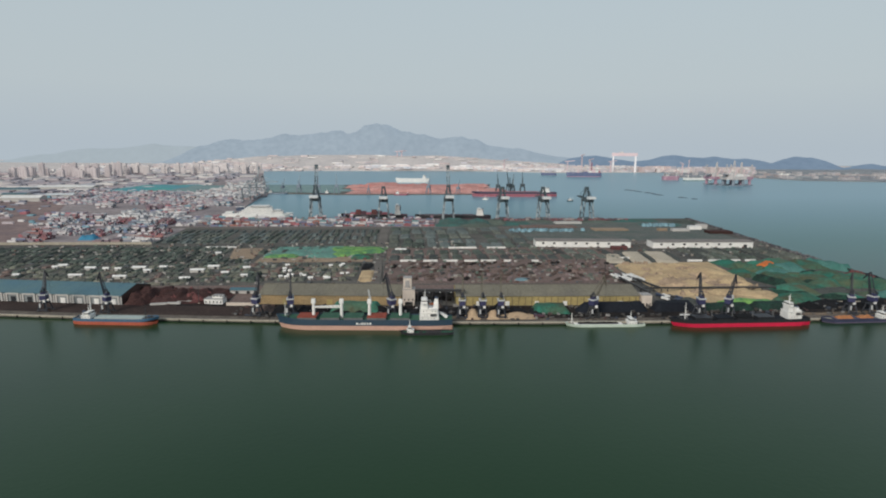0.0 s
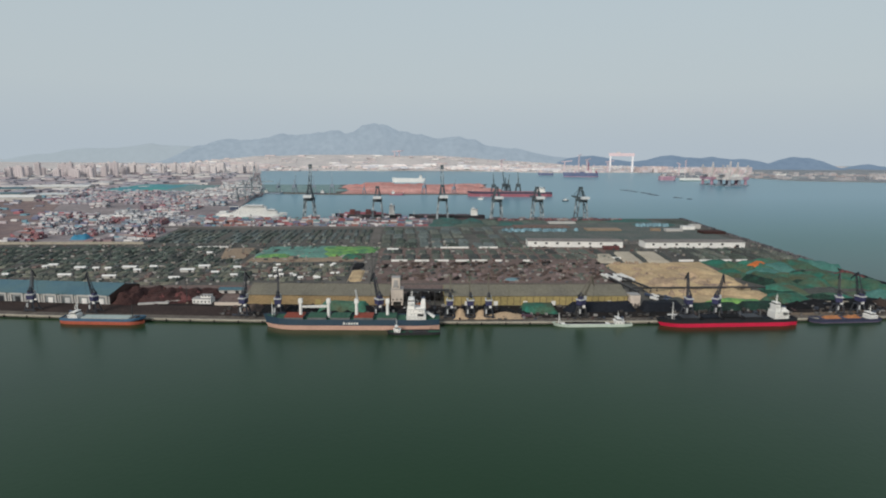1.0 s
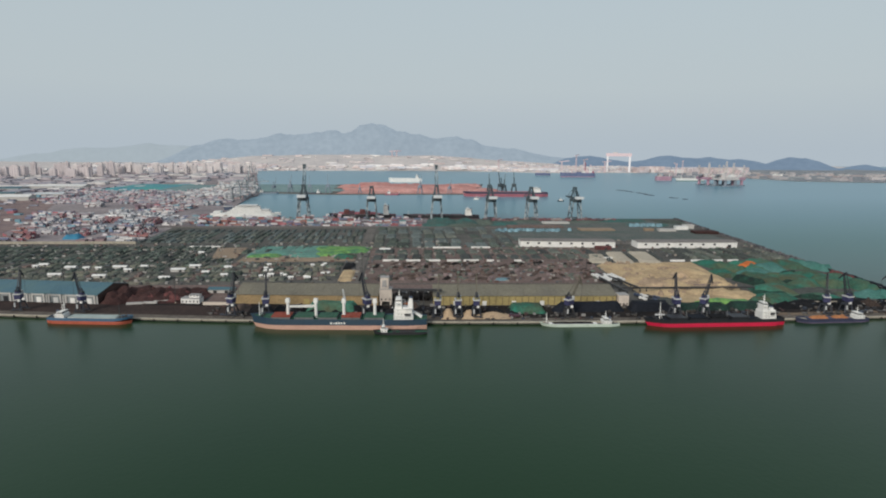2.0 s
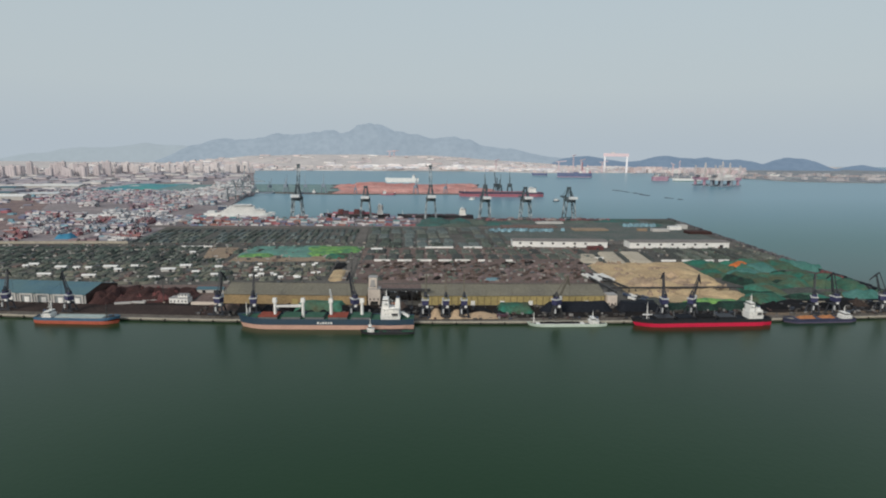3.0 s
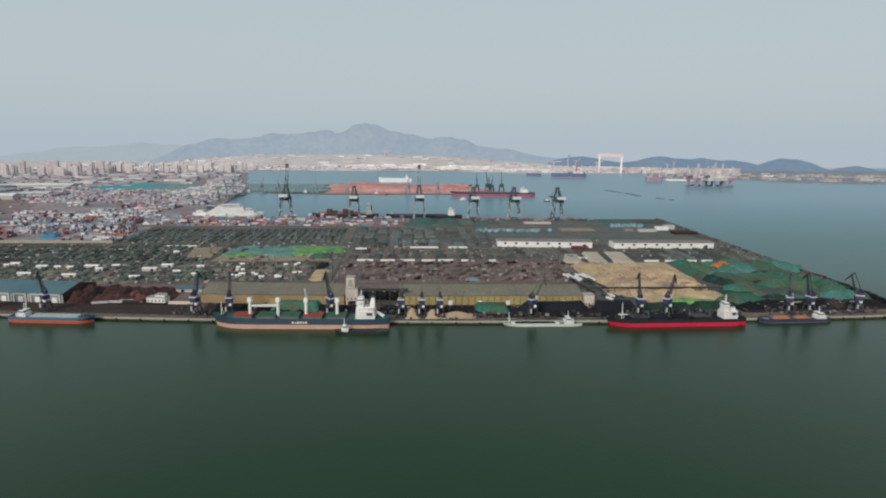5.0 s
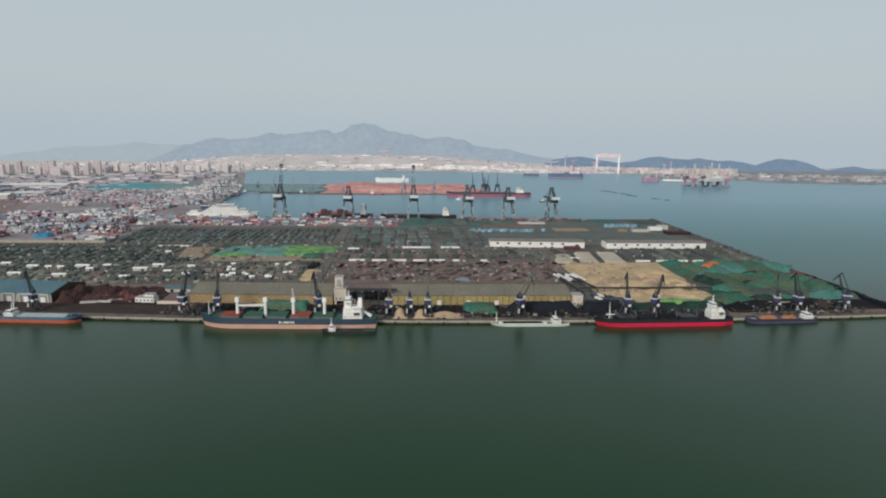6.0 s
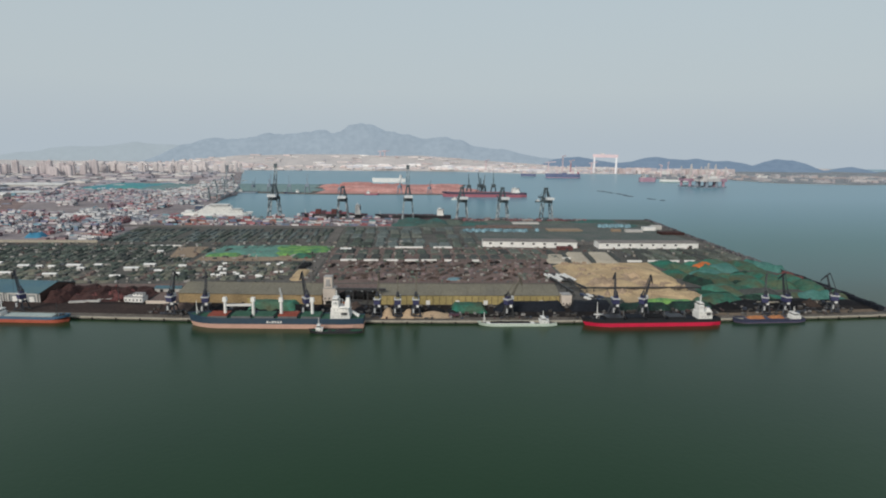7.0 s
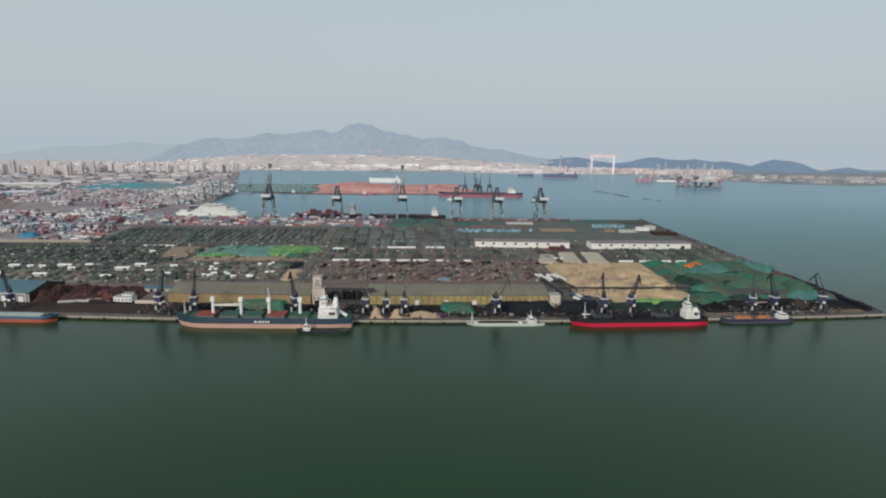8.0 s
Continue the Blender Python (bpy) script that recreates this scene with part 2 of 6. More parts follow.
M_CRANEWHITE = mat("crane_white_paint", (0.55, 0.56, 0.56), 0.6, big=3, fine=0.6, vary=0.2)
M_STS = mat("grey_green_gantry_paint", (0.062, 0.088, 0.10), 0.6, big=8, fine=1, vary=0.25, each=0.15)
# grey paint with the legs' lit highlights put in as pale blotches
M_STSLEG = mat("highlit_grey_gantry_paint", (0.36, 0.40, 0.42), 0.6, big=9, fine=1.5, vary=0.3, second=(0.06, 0.085, 0.10), spread=0.2)
M_STSWHITE = mat("pale_gantry_paint", (0.62, 0.65, 0.66), 0.6, big=6, fine=1, vary=0.12)
M_STEEL = mat("dark_steel", (0.06, 0.06, 0.062), 0.55, 0.4, big=3, fine=0.5, vary=0.3)
M_RUBBER = mat("black_rubber", (0.02, 0.02, 0.02), 0.9, big=2, fine=0.4, vary=0.2)
M_HULLBLUE = mat("dark_blue_hull", (0.022, 0.05, 0.085), 0.5, big=9, fine=1, vary=0.2, second=(0.03, 0.055, 0.08))
M_HATCHPALE = mat("pale_turquoise_hatch_paint", (0.40, 0.47, 0.45), 0.7, big=8, fine=1, vary=0.15)
M_HULLBLUE2 = mat("blue_hull", (0.05, 0.12, 0.20), 0.5, big=9, fine=1, vary=0.2)
M_BOOTPINK = mat("faded_pink_boot_top", (0.55, 0.34, 0.27), 0.7, big=8, fine=1, vary=0.15)
M_BOOTORANGE = mat("orange_boot_top", (0.42, 0.11, 0.07), 0.7, big=8, fine=1, vary=0.2)
M_BOOTRED = mat("bright_red_boot_top", (0.60, 0.012, 0.058), 0.6, big=10, fine=1, vary=0.15)
M_HULLBLACK = mat("black_hull", (0.022, 0.022, 0.026), 0.5, big=8, fine=1, vary=0.25)
M_HULLNAVY = mat("navy_hull", (0.04, 0.045, 0.085), 0.5, big=8, fine=1, vary=0.25)
M_BARGEBOOT = mat("faded_violet_boot_top", (0.13, 0.10, 0.17), 0.6, big=8, fine=1, vary=0.25)
M_HULLPALE = mat("pale_green_hull", (0.52, 0.60, 0.52), 0.55, big=8, fine=1, vary=0.15)
M_DECKGREEN = mat("green_deck_paint", (0.05, 0.125, 0.085), 0.7, big=7, fine=1, vary=0.25)
M_DECKRED = mat("red_oxide_deck_paint", (0.30, 0.075, 0.05), 0.7, big=7, fine=1, vary=0.25)
M_DECKGREY = mat("grey_deck_paint", (0.16, 0.165, 0.17), 0.7, big=7, fine=1, vary=0.25)
M_CARGO = mat("orange_brown_cargo", (0.38, 0.17, 0.08), 0.9, big=6, fine=1, vary=0.25)
M_FUNNEL = mat("dark_funnel_paint", (0.05, 0.07, 0.12), 0.5, big=4, fine=1, vary=0.2)
M_REDSHIP = mat("red_ship_paint", (0.36, 0.125, 0.155), 0.6, big=20, fine=2, vary=0.2)
# red of the far cranes, paled with the haze put into it
M_FARRED = mat("haze_paled_red_paint", (0.72, 0.57, 0.59), 0.75, big=20, fine=2, vary=0.1)
M_GANTRYLEG = mat("white_gantry_leg_paint", (0.80, 0.77, 0.78), 0.75, big=20, fine=2, vary=0.06)
M_MAROON = mat("maroon_hull_paint", (0.085, 0.038, 0.055), 0.6, big=14, fine=2, vary=0.25)
M_PLUM = mat("faded_plum_hull_paint", (0.35, 0.19, 0.26), 0.65, big=14, fine=2, vary=0.2, second=(0.42, 0.29, 0.34))
M_SLATE = mat("faded_slate_hull_paint", (0.15, 0.18, 0.29), 0.7, big=14, fine=2, vary=0.2)
M_CREAM = mat("cream_render", (0.66, 0.58, 0.50), 0.75, big=6, fine=1, vary=0.14, second=(0.54, 0.47, 0.41))
M_FARGREY = mat("grey_ship_paint", (0.25, 0.29, 0.34), 0.7, big=20, fine=2, vary=0.2)
M_RIG = mat("pale_rig_paint", (0.66, 0.62, 0.59), 0.7, big=12, fine=2, vary=0.2, second=(0.44, 0.40, 0.40))
M_CYAN = mat("cyan_tarpaulin", (0.19, 0.31, 0.36), 0.75, big=8, fine=1, vary=0.2, each=0.3)
M_BLUETARP = mat("blue_tarpaulin", (0.06, 0.23, 0.36), 0.75, big=8, fine=1, vary=0.2)
M_BOX = mixed("shipping_container_paint", [(0.36, 0.12, 0.14), (0.56, 0.54, 0.56), (0.25, 0.15, 0.18), (0.15, 0.16, 0.25), (0.56, 0.54, 0.54), (0.28, 0.23, 0.25), (0.19, 0.20, 0.25), (0.62, 0.60, 0.59), (0.25, 0.215, 0.22), (0.54, 0.51, 0.53), (0.16, 0.31, 0.38), (0.48, 0.43, 0.45), (0.11, 0.10, 0.11), (0.34, 0.28, 0.26)])
# far roofs and tower walls are painted pale to hold the haze
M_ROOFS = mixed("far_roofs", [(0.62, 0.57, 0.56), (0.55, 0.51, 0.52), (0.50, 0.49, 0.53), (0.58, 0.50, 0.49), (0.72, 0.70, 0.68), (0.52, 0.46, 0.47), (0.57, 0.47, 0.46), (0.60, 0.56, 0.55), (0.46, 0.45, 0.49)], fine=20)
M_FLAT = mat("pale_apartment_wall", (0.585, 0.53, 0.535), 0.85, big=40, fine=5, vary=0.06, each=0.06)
M_FLATPALE = mat("haze_paled_apartment_wall", (0.66, 0.615, 0.61), 0.85, big=40, fine=5, vary=0.04, each=0.05)
M_HILL = haze_glow("far_hills", (0.10, 0.11, 0.115), (0.238, 0.300, 0.364))
M_HILLPALE = haze_glow("farthest_hills", (0.04, 0.045, 0.05), (0.345, 0.405, 0.445))
M_HILL2 = haze_glow("near_hills", (0.07, 0.08, 0.09), (0.125, 0.188, 0.272))


# ---- building helpers ----
def finish(bm, name, material, smooth=False):
    me = bpy.data.meshes.new(name)
    bm.normal_update()
    bm.to_mesh(me)
    bm.free()
    me.materials.append(material)
    if smooth:
        me.polygons.foreach_set("use_smooth", [True] * len(me.polygons))
    return me


def part(name, bm, material, parent, label="", smooth=False):
    """One mesh object under a thing or under a part."""
    ob = new(name, finish(bm, name, material, smooth))
    ob.parent = parent
    if label:
        ob["label"] = label
    return ob


def thing(name, label, category, m=None, group="", kind=""):
    ob = new(name)
    ob.empty_display_size = 2
    if m is not None:
        ob.matrix_basis = m
    return tagged(ob, label, category, group, kind)


def solo(name, bm, material, label, category, m=None, group="", kind="", smooth=False):
    ob = new(name, finish(bm, name, material, smooth))
    if m is not None:
        ob.matrix_basis = m
    return tagged(ob, label, category, group, kind)


def box(bm, x, y, z, sx, sy, sz, rz=0.0, taper=1.0):
    """A box that stands on z, centred on x, y; taper: its top's size to its base's."""
    c, s = math.cos(rz), math.sin(rz)
    vs = []
    for k, h in ((1.0, 0), (taper, sz)):
        for ax, ay in ((-1, -1), (1, -1), (1, 1), (-1, 1)):
            px, py = ax * sx / 2 * k, ay * sy / 2 * k
            vs.append(bm.verts.new((x + c * px - s * py, y + s * px + c * py, z + h)))
    for f in ((3, 2, 1, 0), (4, 5, 6, 7), (0, 1, 5, 4), (1, 2, 6, 5), (2, 3, 7, 6), (3, 0, 4, 7)):
        bm.faces.new([vs[i] for i in f])
    return bm


def bar(bm, a, b, w, h=None, w2=None):
    """A straight bar of section w x h from a to b, narrowing to w2."""
    a, b = Vector(a), Vector(b)
    d = (b - a).normalized()
    side = d.cross(Vector((0, 0, 1)))
    side = side.normalized() if side.length > 1e-4 else Vector((1, 0, 0))
    up = side.cross(d)
    h, k = h or w, (w2 or w) / w
    vs = []
    for p, q in ((a, 1.0), (b, k)):
        for i, j in ((-1, -1), (1, -1), (1, 1), (-1, 1)):
            vs.append(bm.verts.new(p + side * (i * w / 2 * q) + up * (j * h / 2 * q)))
    for f in ((3, 2, 1, 0), (4, 5, 6, 7), (0, 1, 5, 4), (1, 2, 6, 5), (2, 3, 7, 6), (3, 0, 4, 7)):
        bm.faces.new([vs[i] for i in f])
    return bm


def tube(bm, a, b, r, r2=None, seg=10):
    a, b = Vector(a), Vector(b)
    d = (b - a).normalized()
    side = d.cross(Vector((0, 0, 1)))
    side = side.normalized() if side.length > 1e-4 else Vector((1, 0, 0))
    up = side.cross(d)
    r2 = r if r2 is None else r2
    ring = [[bm.verts.new(p + (side * math.cos(2 * math.pi * i / seg) + up * math.sin(2 * math.pi * i / seg)) * q) for i in range(seg)] for p, q in ((a, r), (b, r2))]
    for i in range(seg):
        bm.faces.new((ring[0][i], ring[0][(i + 1) % seg], ring[1][(i + 1) % seg], ring[1][i]))
    bm.faces.new(ring[0][::-1])
    bm.faces.new(ring[1])
    return bm


def truss(bm, a, b, w, chord, bays, w2=None):
    """A four-chord lattice with diagonals from a to b."""
    a, b = Vector(a), Vector(b)
    d = (b - a).normalized()
    side = d.cross(Vector((0, 0, 1)))
    side = side.normalized() if side.length > 1e-4 else Vector((1, 0, 0))
    up = side.cross(d)
    w2 = w2 or w

    def corner(i, t):
        k = (w + (w2 - w) * t) / 2
        sx, sy = ((-1, -1), (1, -1), (1, 1), (-1, 1))[i % 4]
        return a + (b - a) * t + side * (sx * k) + up * (sy * k)
    for i in range(4):
        bar(bm, corner(i, 0), corner(i, 1), chord)
        for j in range(bays):
            bar(bm, corner(i, j / bays), corner(i + 1, (j + 1) / bays), chord * 0.6)
            bar(bm, corner(i, j / bays), corner(i + 1, j / bays), chord * 0.6)
    return bm


def slab(bm, pts, z0, z1):
    """An upright prism over the outline pts (counter-clockwise)."""
    lo, hi = [bm.verts.new((x, y, z0)) for x, y in pts], [bm.verts.new((x, y, z1)) for x, y in pts]
    top = bm.faces.new(hi)
    bm.faces.new(lo[::-1])
    for i in range(len(pts)):
        j = (i + 1) % len(pts)
        bm.faces.new((lo[i], lo[j], hi[j], hi[i]))
    bm.normal_update()
    bmesh.ops.triangulate(bm, faces=[top], ngon_method='EAR_CLIP')
    return bm


def bmnew():
    return bmesh.new()


def at(x, y, z=0.0, deg=0.0):
    return pose(x, y, z, 0, 0, deg)


GROUND = 3.0
WATER = 1.0


def quay_y(x):
    """The quay's edge: a very long shallow bow."""
    return 461.8 + (x - 210.0) ** 2 / 7600.0


def quay_turn(x):
    return math.degrees(math.atan((x - 210.0) / 3800.0))


def side_x(y):
    """The pier's eastern edge."""
    return 512.0 + (y - 480.0) * 0.085


def mound(L, W, H, seed, nx=14, ny=8, rough=0.25, flat=0.0, steep=1.0):
    """A heap with sloping sides and an uneven crest, L along y."""
    bm = bmnew()
    grid = []
    for j in range(nx + 1):
        v = -1 + 2 * j / nx
        row = []
        for i in range(ny + 1):
            u = -1 + 2 * i / ny
            e = min(1.0, (1 - abs(u)) * 1.25 * steep + flat * (1 - u * u)) * min(1.0, (1 - abs(v)) * L / W * 1.2 * steep + flat * (1 - v * v))
            q = noise.noise(Vector((u * 2.1 + seed * 7.3, v * L / W * 1.6 + seed * 3.1, seed)))
            q2 = noise.noise(Vector((u * 6 + seed, v * L / W * 5, seed * 2)))
            z = max(0.0, H * e * (1 + rough * 1.6 * q + rough * 0.5 * q2))
            row.append(bm.verts.new((u * W / 2 * (1 + 0.12 * q), v * L / 2 * (1 + 0.05 * q), z - (0.3 if e == 0 else 0))))
        grid.append(row)
    for j in range(nx):
        for i in range(ny):
            bm.faces.new((grid[j][i], grid[j][i + 1], grid[j + 1][i + 1], grid[j + 1][i]))
    return bm


# ---- sea, land and hills ----
def sheet(name, pts, z0, z1, material, label, category):
    return solo(name, slab(bmnew(), pts, z0, z1), material, label, category, kind="structure")


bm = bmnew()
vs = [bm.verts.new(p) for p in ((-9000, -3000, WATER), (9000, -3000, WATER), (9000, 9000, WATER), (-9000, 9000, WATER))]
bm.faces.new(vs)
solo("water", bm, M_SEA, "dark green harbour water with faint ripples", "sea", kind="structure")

near = [(x, quay_y(x)) for x in range(-1500, 501, 50)] + [(512, 478.0)]
sheet("ground", near + [(side_x(1165), 1165), (-345, 1160), (-1500, 1160)], -4, GROUND, M_PIER, "dark coal-dusted ground of a port pier", "ground")
mainland = [(-2600, 870), (-1500, 866), (-372, 864), (-385, 1046), (60, 1046), (60, 1161), (-345, 1158), (-385, 1420), (-408, 1640), (-400, 1690), (-440, 1900), (-510, 2150), (-655, 2720), (-735, 3050), (-2600, 3050)]
sheet("pavement", mainland, -4, GROUND + 0.06, M_TOWN, "pale dusty concrete of a container yard", "paving")
sheet("ground", [(-455, 1800), (-190, 1752), (205, 1772), (310, 2230), (-150, 2190), (-250, 2170), (-520, 2170)], -4, 3.2, M_ROAD, "grey ground of a second ore pier", "ground")
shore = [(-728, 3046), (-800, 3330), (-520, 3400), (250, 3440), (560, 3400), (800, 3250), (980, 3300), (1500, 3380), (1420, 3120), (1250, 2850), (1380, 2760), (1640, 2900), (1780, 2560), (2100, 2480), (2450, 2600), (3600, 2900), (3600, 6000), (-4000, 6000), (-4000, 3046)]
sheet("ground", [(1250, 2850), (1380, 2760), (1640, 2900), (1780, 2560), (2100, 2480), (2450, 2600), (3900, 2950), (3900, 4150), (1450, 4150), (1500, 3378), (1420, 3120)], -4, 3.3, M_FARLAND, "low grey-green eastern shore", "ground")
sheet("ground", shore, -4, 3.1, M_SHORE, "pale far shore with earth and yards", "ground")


def land_z(x, y):
    """The far shore climbs gently inland."""
    amp = 74.0 if x < 200 else max(22.0, 74.0 - (x - 200) * 0.06)
    amp *= max(0.2, min(1.0, (x + 1600) / 600))
    k = max(0.0, min(1.0, (y - 3430) / 620))
    return amp * k ** 0.8 * (1 + 0.22 * noise.noise(Vector((x / 300, y / 200, 2.0)))) if k > 0 else 0.0


bm, grid = bmnew(), []
for j in range(19):
    y = 3420 + 38 * j
    grid.append([bm.verts.new((x, y, GROUND - 0.6 + land_z(x, y))) for x in range(-2100, 1501, 50)])
for a, b in zip(grid, grid[1:]):
    for i in range(len(a) - 1):
        bm.faces.new((a[i], a[i + 1], b[i + 1], b[i]))
solo("ground", bm, M_SHORE, "pale earth slopes rising behind the far shore", "ground", kind="structure", smooth=True)


def bumps(rows, cy, deep, x0, x1, seed, rough):
    """Hills with summits and saddles (x, height, run-out), with gullies, in a band deep metres deep round y = cy."""
    bm, grid = bmnew(), []
    nx, ny = int((x1 - x0) / 22), 26
    for j in range(ny + 1):
        v = -1 + 2 * j / ny
        line = []
        for i in range(nx + 1):
            x = x0 + (x1 - x0) * i / nx
            k = max(1, min(len(rows) - 1, sum(c < x for c, a, w in rows)))
            (ca, ha, wa), (cb, hb, wb) = rows[k - 1], rows[k]
            f = max(0.0, min(1.0, (x - ca) / (cb - ca)))
            h = ha + (hb - ha) * (f * 0.5 + 0.5 * f * f * (3 - 2 * f))
            if x < rows[0][0] or x > rows[-1][0]:
                h = (ha if x < rows[0][0] else hb) * math.exp(-((x - (ca if x < rows[0][0] else cb)) / (wa if x < rows[0][0] else wb)) ** 2)
            y = cy + v * deep
            q = noise.fractal(Vector((x / 260, y / 260, seed)), 1.0, 2.0, 5)
            z = h * (1 - abs(v) ** 1.5) * (1 + rough * q * 0.6) - 6 * abs(v)
            line.append(bm.verts.new((x, y, z)))
        grid.append(line)
    for j in range(ny):
        for i in range(nx):
            bm.faces.new((grid[j][i], grid[j][i + 1], grid[j + 1][i + 1], grid[j + 1][i]))
    return bm


# haze is put into these ridges as a blue-grey glow
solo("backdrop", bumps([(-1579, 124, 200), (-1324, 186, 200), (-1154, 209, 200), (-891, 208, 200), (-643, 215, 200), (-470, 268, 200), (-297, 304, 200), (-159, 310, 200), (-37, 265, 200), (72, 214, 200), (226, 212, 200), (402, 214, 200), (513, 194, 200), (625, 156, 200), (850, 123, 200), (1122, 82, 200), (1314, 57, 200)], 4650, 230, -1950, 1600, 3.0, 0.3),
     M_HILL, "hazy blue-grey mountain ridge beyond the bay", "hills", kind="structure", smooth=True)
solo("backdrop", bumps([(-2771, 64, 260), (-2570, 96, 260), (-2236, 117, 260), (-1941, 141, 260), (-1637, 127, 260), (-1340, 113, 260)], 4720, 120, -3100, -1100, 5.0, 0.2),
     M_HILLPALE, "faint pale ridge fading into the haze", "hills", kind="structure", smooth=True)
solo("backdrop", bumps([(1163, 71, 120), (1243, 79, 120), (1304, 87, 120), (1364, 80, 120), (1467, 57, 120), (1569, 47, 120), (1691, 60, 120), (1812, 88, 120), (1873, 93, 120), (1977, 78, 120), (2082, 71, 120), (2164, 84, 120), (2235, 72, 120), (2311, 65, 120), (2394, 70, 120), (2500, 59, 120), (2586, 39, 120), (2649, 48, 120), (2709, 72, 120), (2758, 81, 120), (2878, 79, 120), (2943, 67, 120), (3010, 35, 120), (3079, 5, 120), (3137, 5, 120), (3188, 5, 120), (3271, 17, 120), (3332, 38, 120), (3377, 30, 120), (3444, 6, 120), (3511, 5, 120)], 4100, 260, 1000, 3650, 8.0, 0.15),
     M_HILL2, "dark blue low hills on the far shore, with a haze glow", "hills", kind="structure", smooth=True)

# quay wall with coping blocks and rubber fenders
quay = thing("quay_wall", "pale concrete quay edge with black rubber fenders", "quay", kind="structure")
cop = {}
for i, x in enumerate(range(-490, 511, 10)):
    m = Matrix.Translation((x, quay_y(x) - 0.2, 0)) @ Matrix.Rotation(radians(quay_turn(x)), 4, "Z")
    for name, w, d, z, h, material, off in (("coping", 9.9, 1.9, 2.3, 1.2, M_QUAY, 0.0), ("fender", 0.9, 0.7, 1.1, 2.0, M_RUBBER, -1.3)):
        if name == "fender" and i % 2:
            continue
        if name not in cop:
            cop[name] = finish(box(bmnew(), 0, 0, z, w, d, h), name, material)
        ob = new(name, cop[name])
        ob.parent, ob.matrix_basis = quay, m @ Matrix.Translation((0, off, 0))
apron = [(x, quay_y(x) + 0.8) for x in range(-490, 511, 25)] + [(x, quay_y(x) + 11) for x in range(485, -491, -25)]
sheet("pavement", apron, GROUND - 0.4, GROUND + 0.05, M_APRON, "brown stained concrete apron along the quay", "paving")


# ---- zones of the stockyard ----
ZONES = []


def zone(pts, material, label, top=0.05):
    ZONES.append(label)
    return sheet("pavement", pts, GROUND - 0.4, GROUND + top + 0.012 * len(ZONES), material, label, "paving")


zone([(x, quay_y(x) + 11.2) for x in range(-400, 511, 35)] + [(505, 520)] + [(x, quay_y(x) + 50) for x in range(475, -401, -35)], M_COALGROUND, "coal-blackened ground between quay road and warehouses")
zone([(x, quay_y(x) + 11.2) for x in range(-520, -129, 30)] + [(x, quay_y(x) + 40) for x in range(-130, -521, -30)], M_QUAYROAD, "brown trodden ground along the western quay road")
for a, b, deep in ((32, 116, 25), (336, 500, 19)):
    step = (b - a) / 6
    zone([(a + step * i, quay_y(a + step * i) + 11.2) for i in range(7)] + [(b - step * i, quay_y(b - step * i) + deep + 2 * math.sin(i * 2.3)) for i in range(7)], M_QUAYTAN, "tan sandy ground along the quay road")
zone([(-28, 605), (240, 600), (250, 700), (288, 800), (285, 822), (-30, 822)], M_BROWN, "brown ore-stained stockyard ground")
zone([(250, 515), (356, 520), (372, 640), (380, 712), (264, 708), (250, 690)], M_SAND, "tan sand-covered ground")
zone([(-190, 722), (-32, 726), (-38, 762), (-190, 760)], M_SANDDARK, "bare brown earth")
zone([(-1500, 868), (-550, 868), (-885, 1600), (-1600, 1600)], M_EARTH, "brown bare earth of the western yard", 0.1)
for x, y, w, d in ((-128, 632, 34, 16), (-84, 652, 40, 20), (-112, 676, 30, 24), (-72, 690, 26, 20), (-210, 650, 46, 18), (-150, 672, 54, 20), (-95, 694, 60, 22), (-290, 632, 60, 12), (-330, 668, 50, 14), (-225, 694, 50, 14), (-255, 612, 40, 14)):
    zone([(x - w / 2, y - d / 2), (x + w * 0.44, y - d * 0.4), (x + w / 2, y + d / 2), (x - w * 0.4, y + d * 0.44)], M_GRIT, "pale beige-green trodden grit between the heaps")
for x, y, w, d in ((-108, 660, 44, 10), (-92, 632, 26, 18), (-136, 690, 40, 9), (-150, 650, 16, 30), (-66, 668, 14, 34)):
    zone([(x - w / 2, y - d / 2), (x + w * 0.46, y - d * 0.36), (x + w / 2, y + d / 2), (x - w * 0.42, y + d * 0.4)], M_BROWN, "brown dirt strip between the heaps")
zone([(-228, 748), (-198, 748), (-203, 824), (-243, 824)], M_SANDDARK, "bare brown earth patch between stockpiles")
zone([(-270, 532), (-168, 529), (-168, 563), (-262, 566)], M_RUST, "rust-stained ground of the scrap yard")
zone([(-166, 532), (-140, 529), (-140, 561), (-166, 566)], M_BROWN, "dirty brown ground round the office")
zone([(-45, 605), (-31, 605), (-34, 1030), (-48, 1030)], M_ROAD, "grey yard road between the stockpiles")
zone([(-420, 1030), (330, 1024), (330, 1044), (-420, 1045)], M_ROAD, "grey yard road")
zone([(186, 886), (524, 886), (534, 1128), (190, 1128)], M_DUSTGREEN, "grey-green dusty ground near the far quay", 0.03)
zone([(180, 850), (530, 850), (532, 880), (180, 880)], M_ROAD, "grey yard road behind the sheds")
zone([(-385, 566), (215, 560), (215, 596), (-385, 602)], M_BROWN, "dirty yard road behind the warehouses")


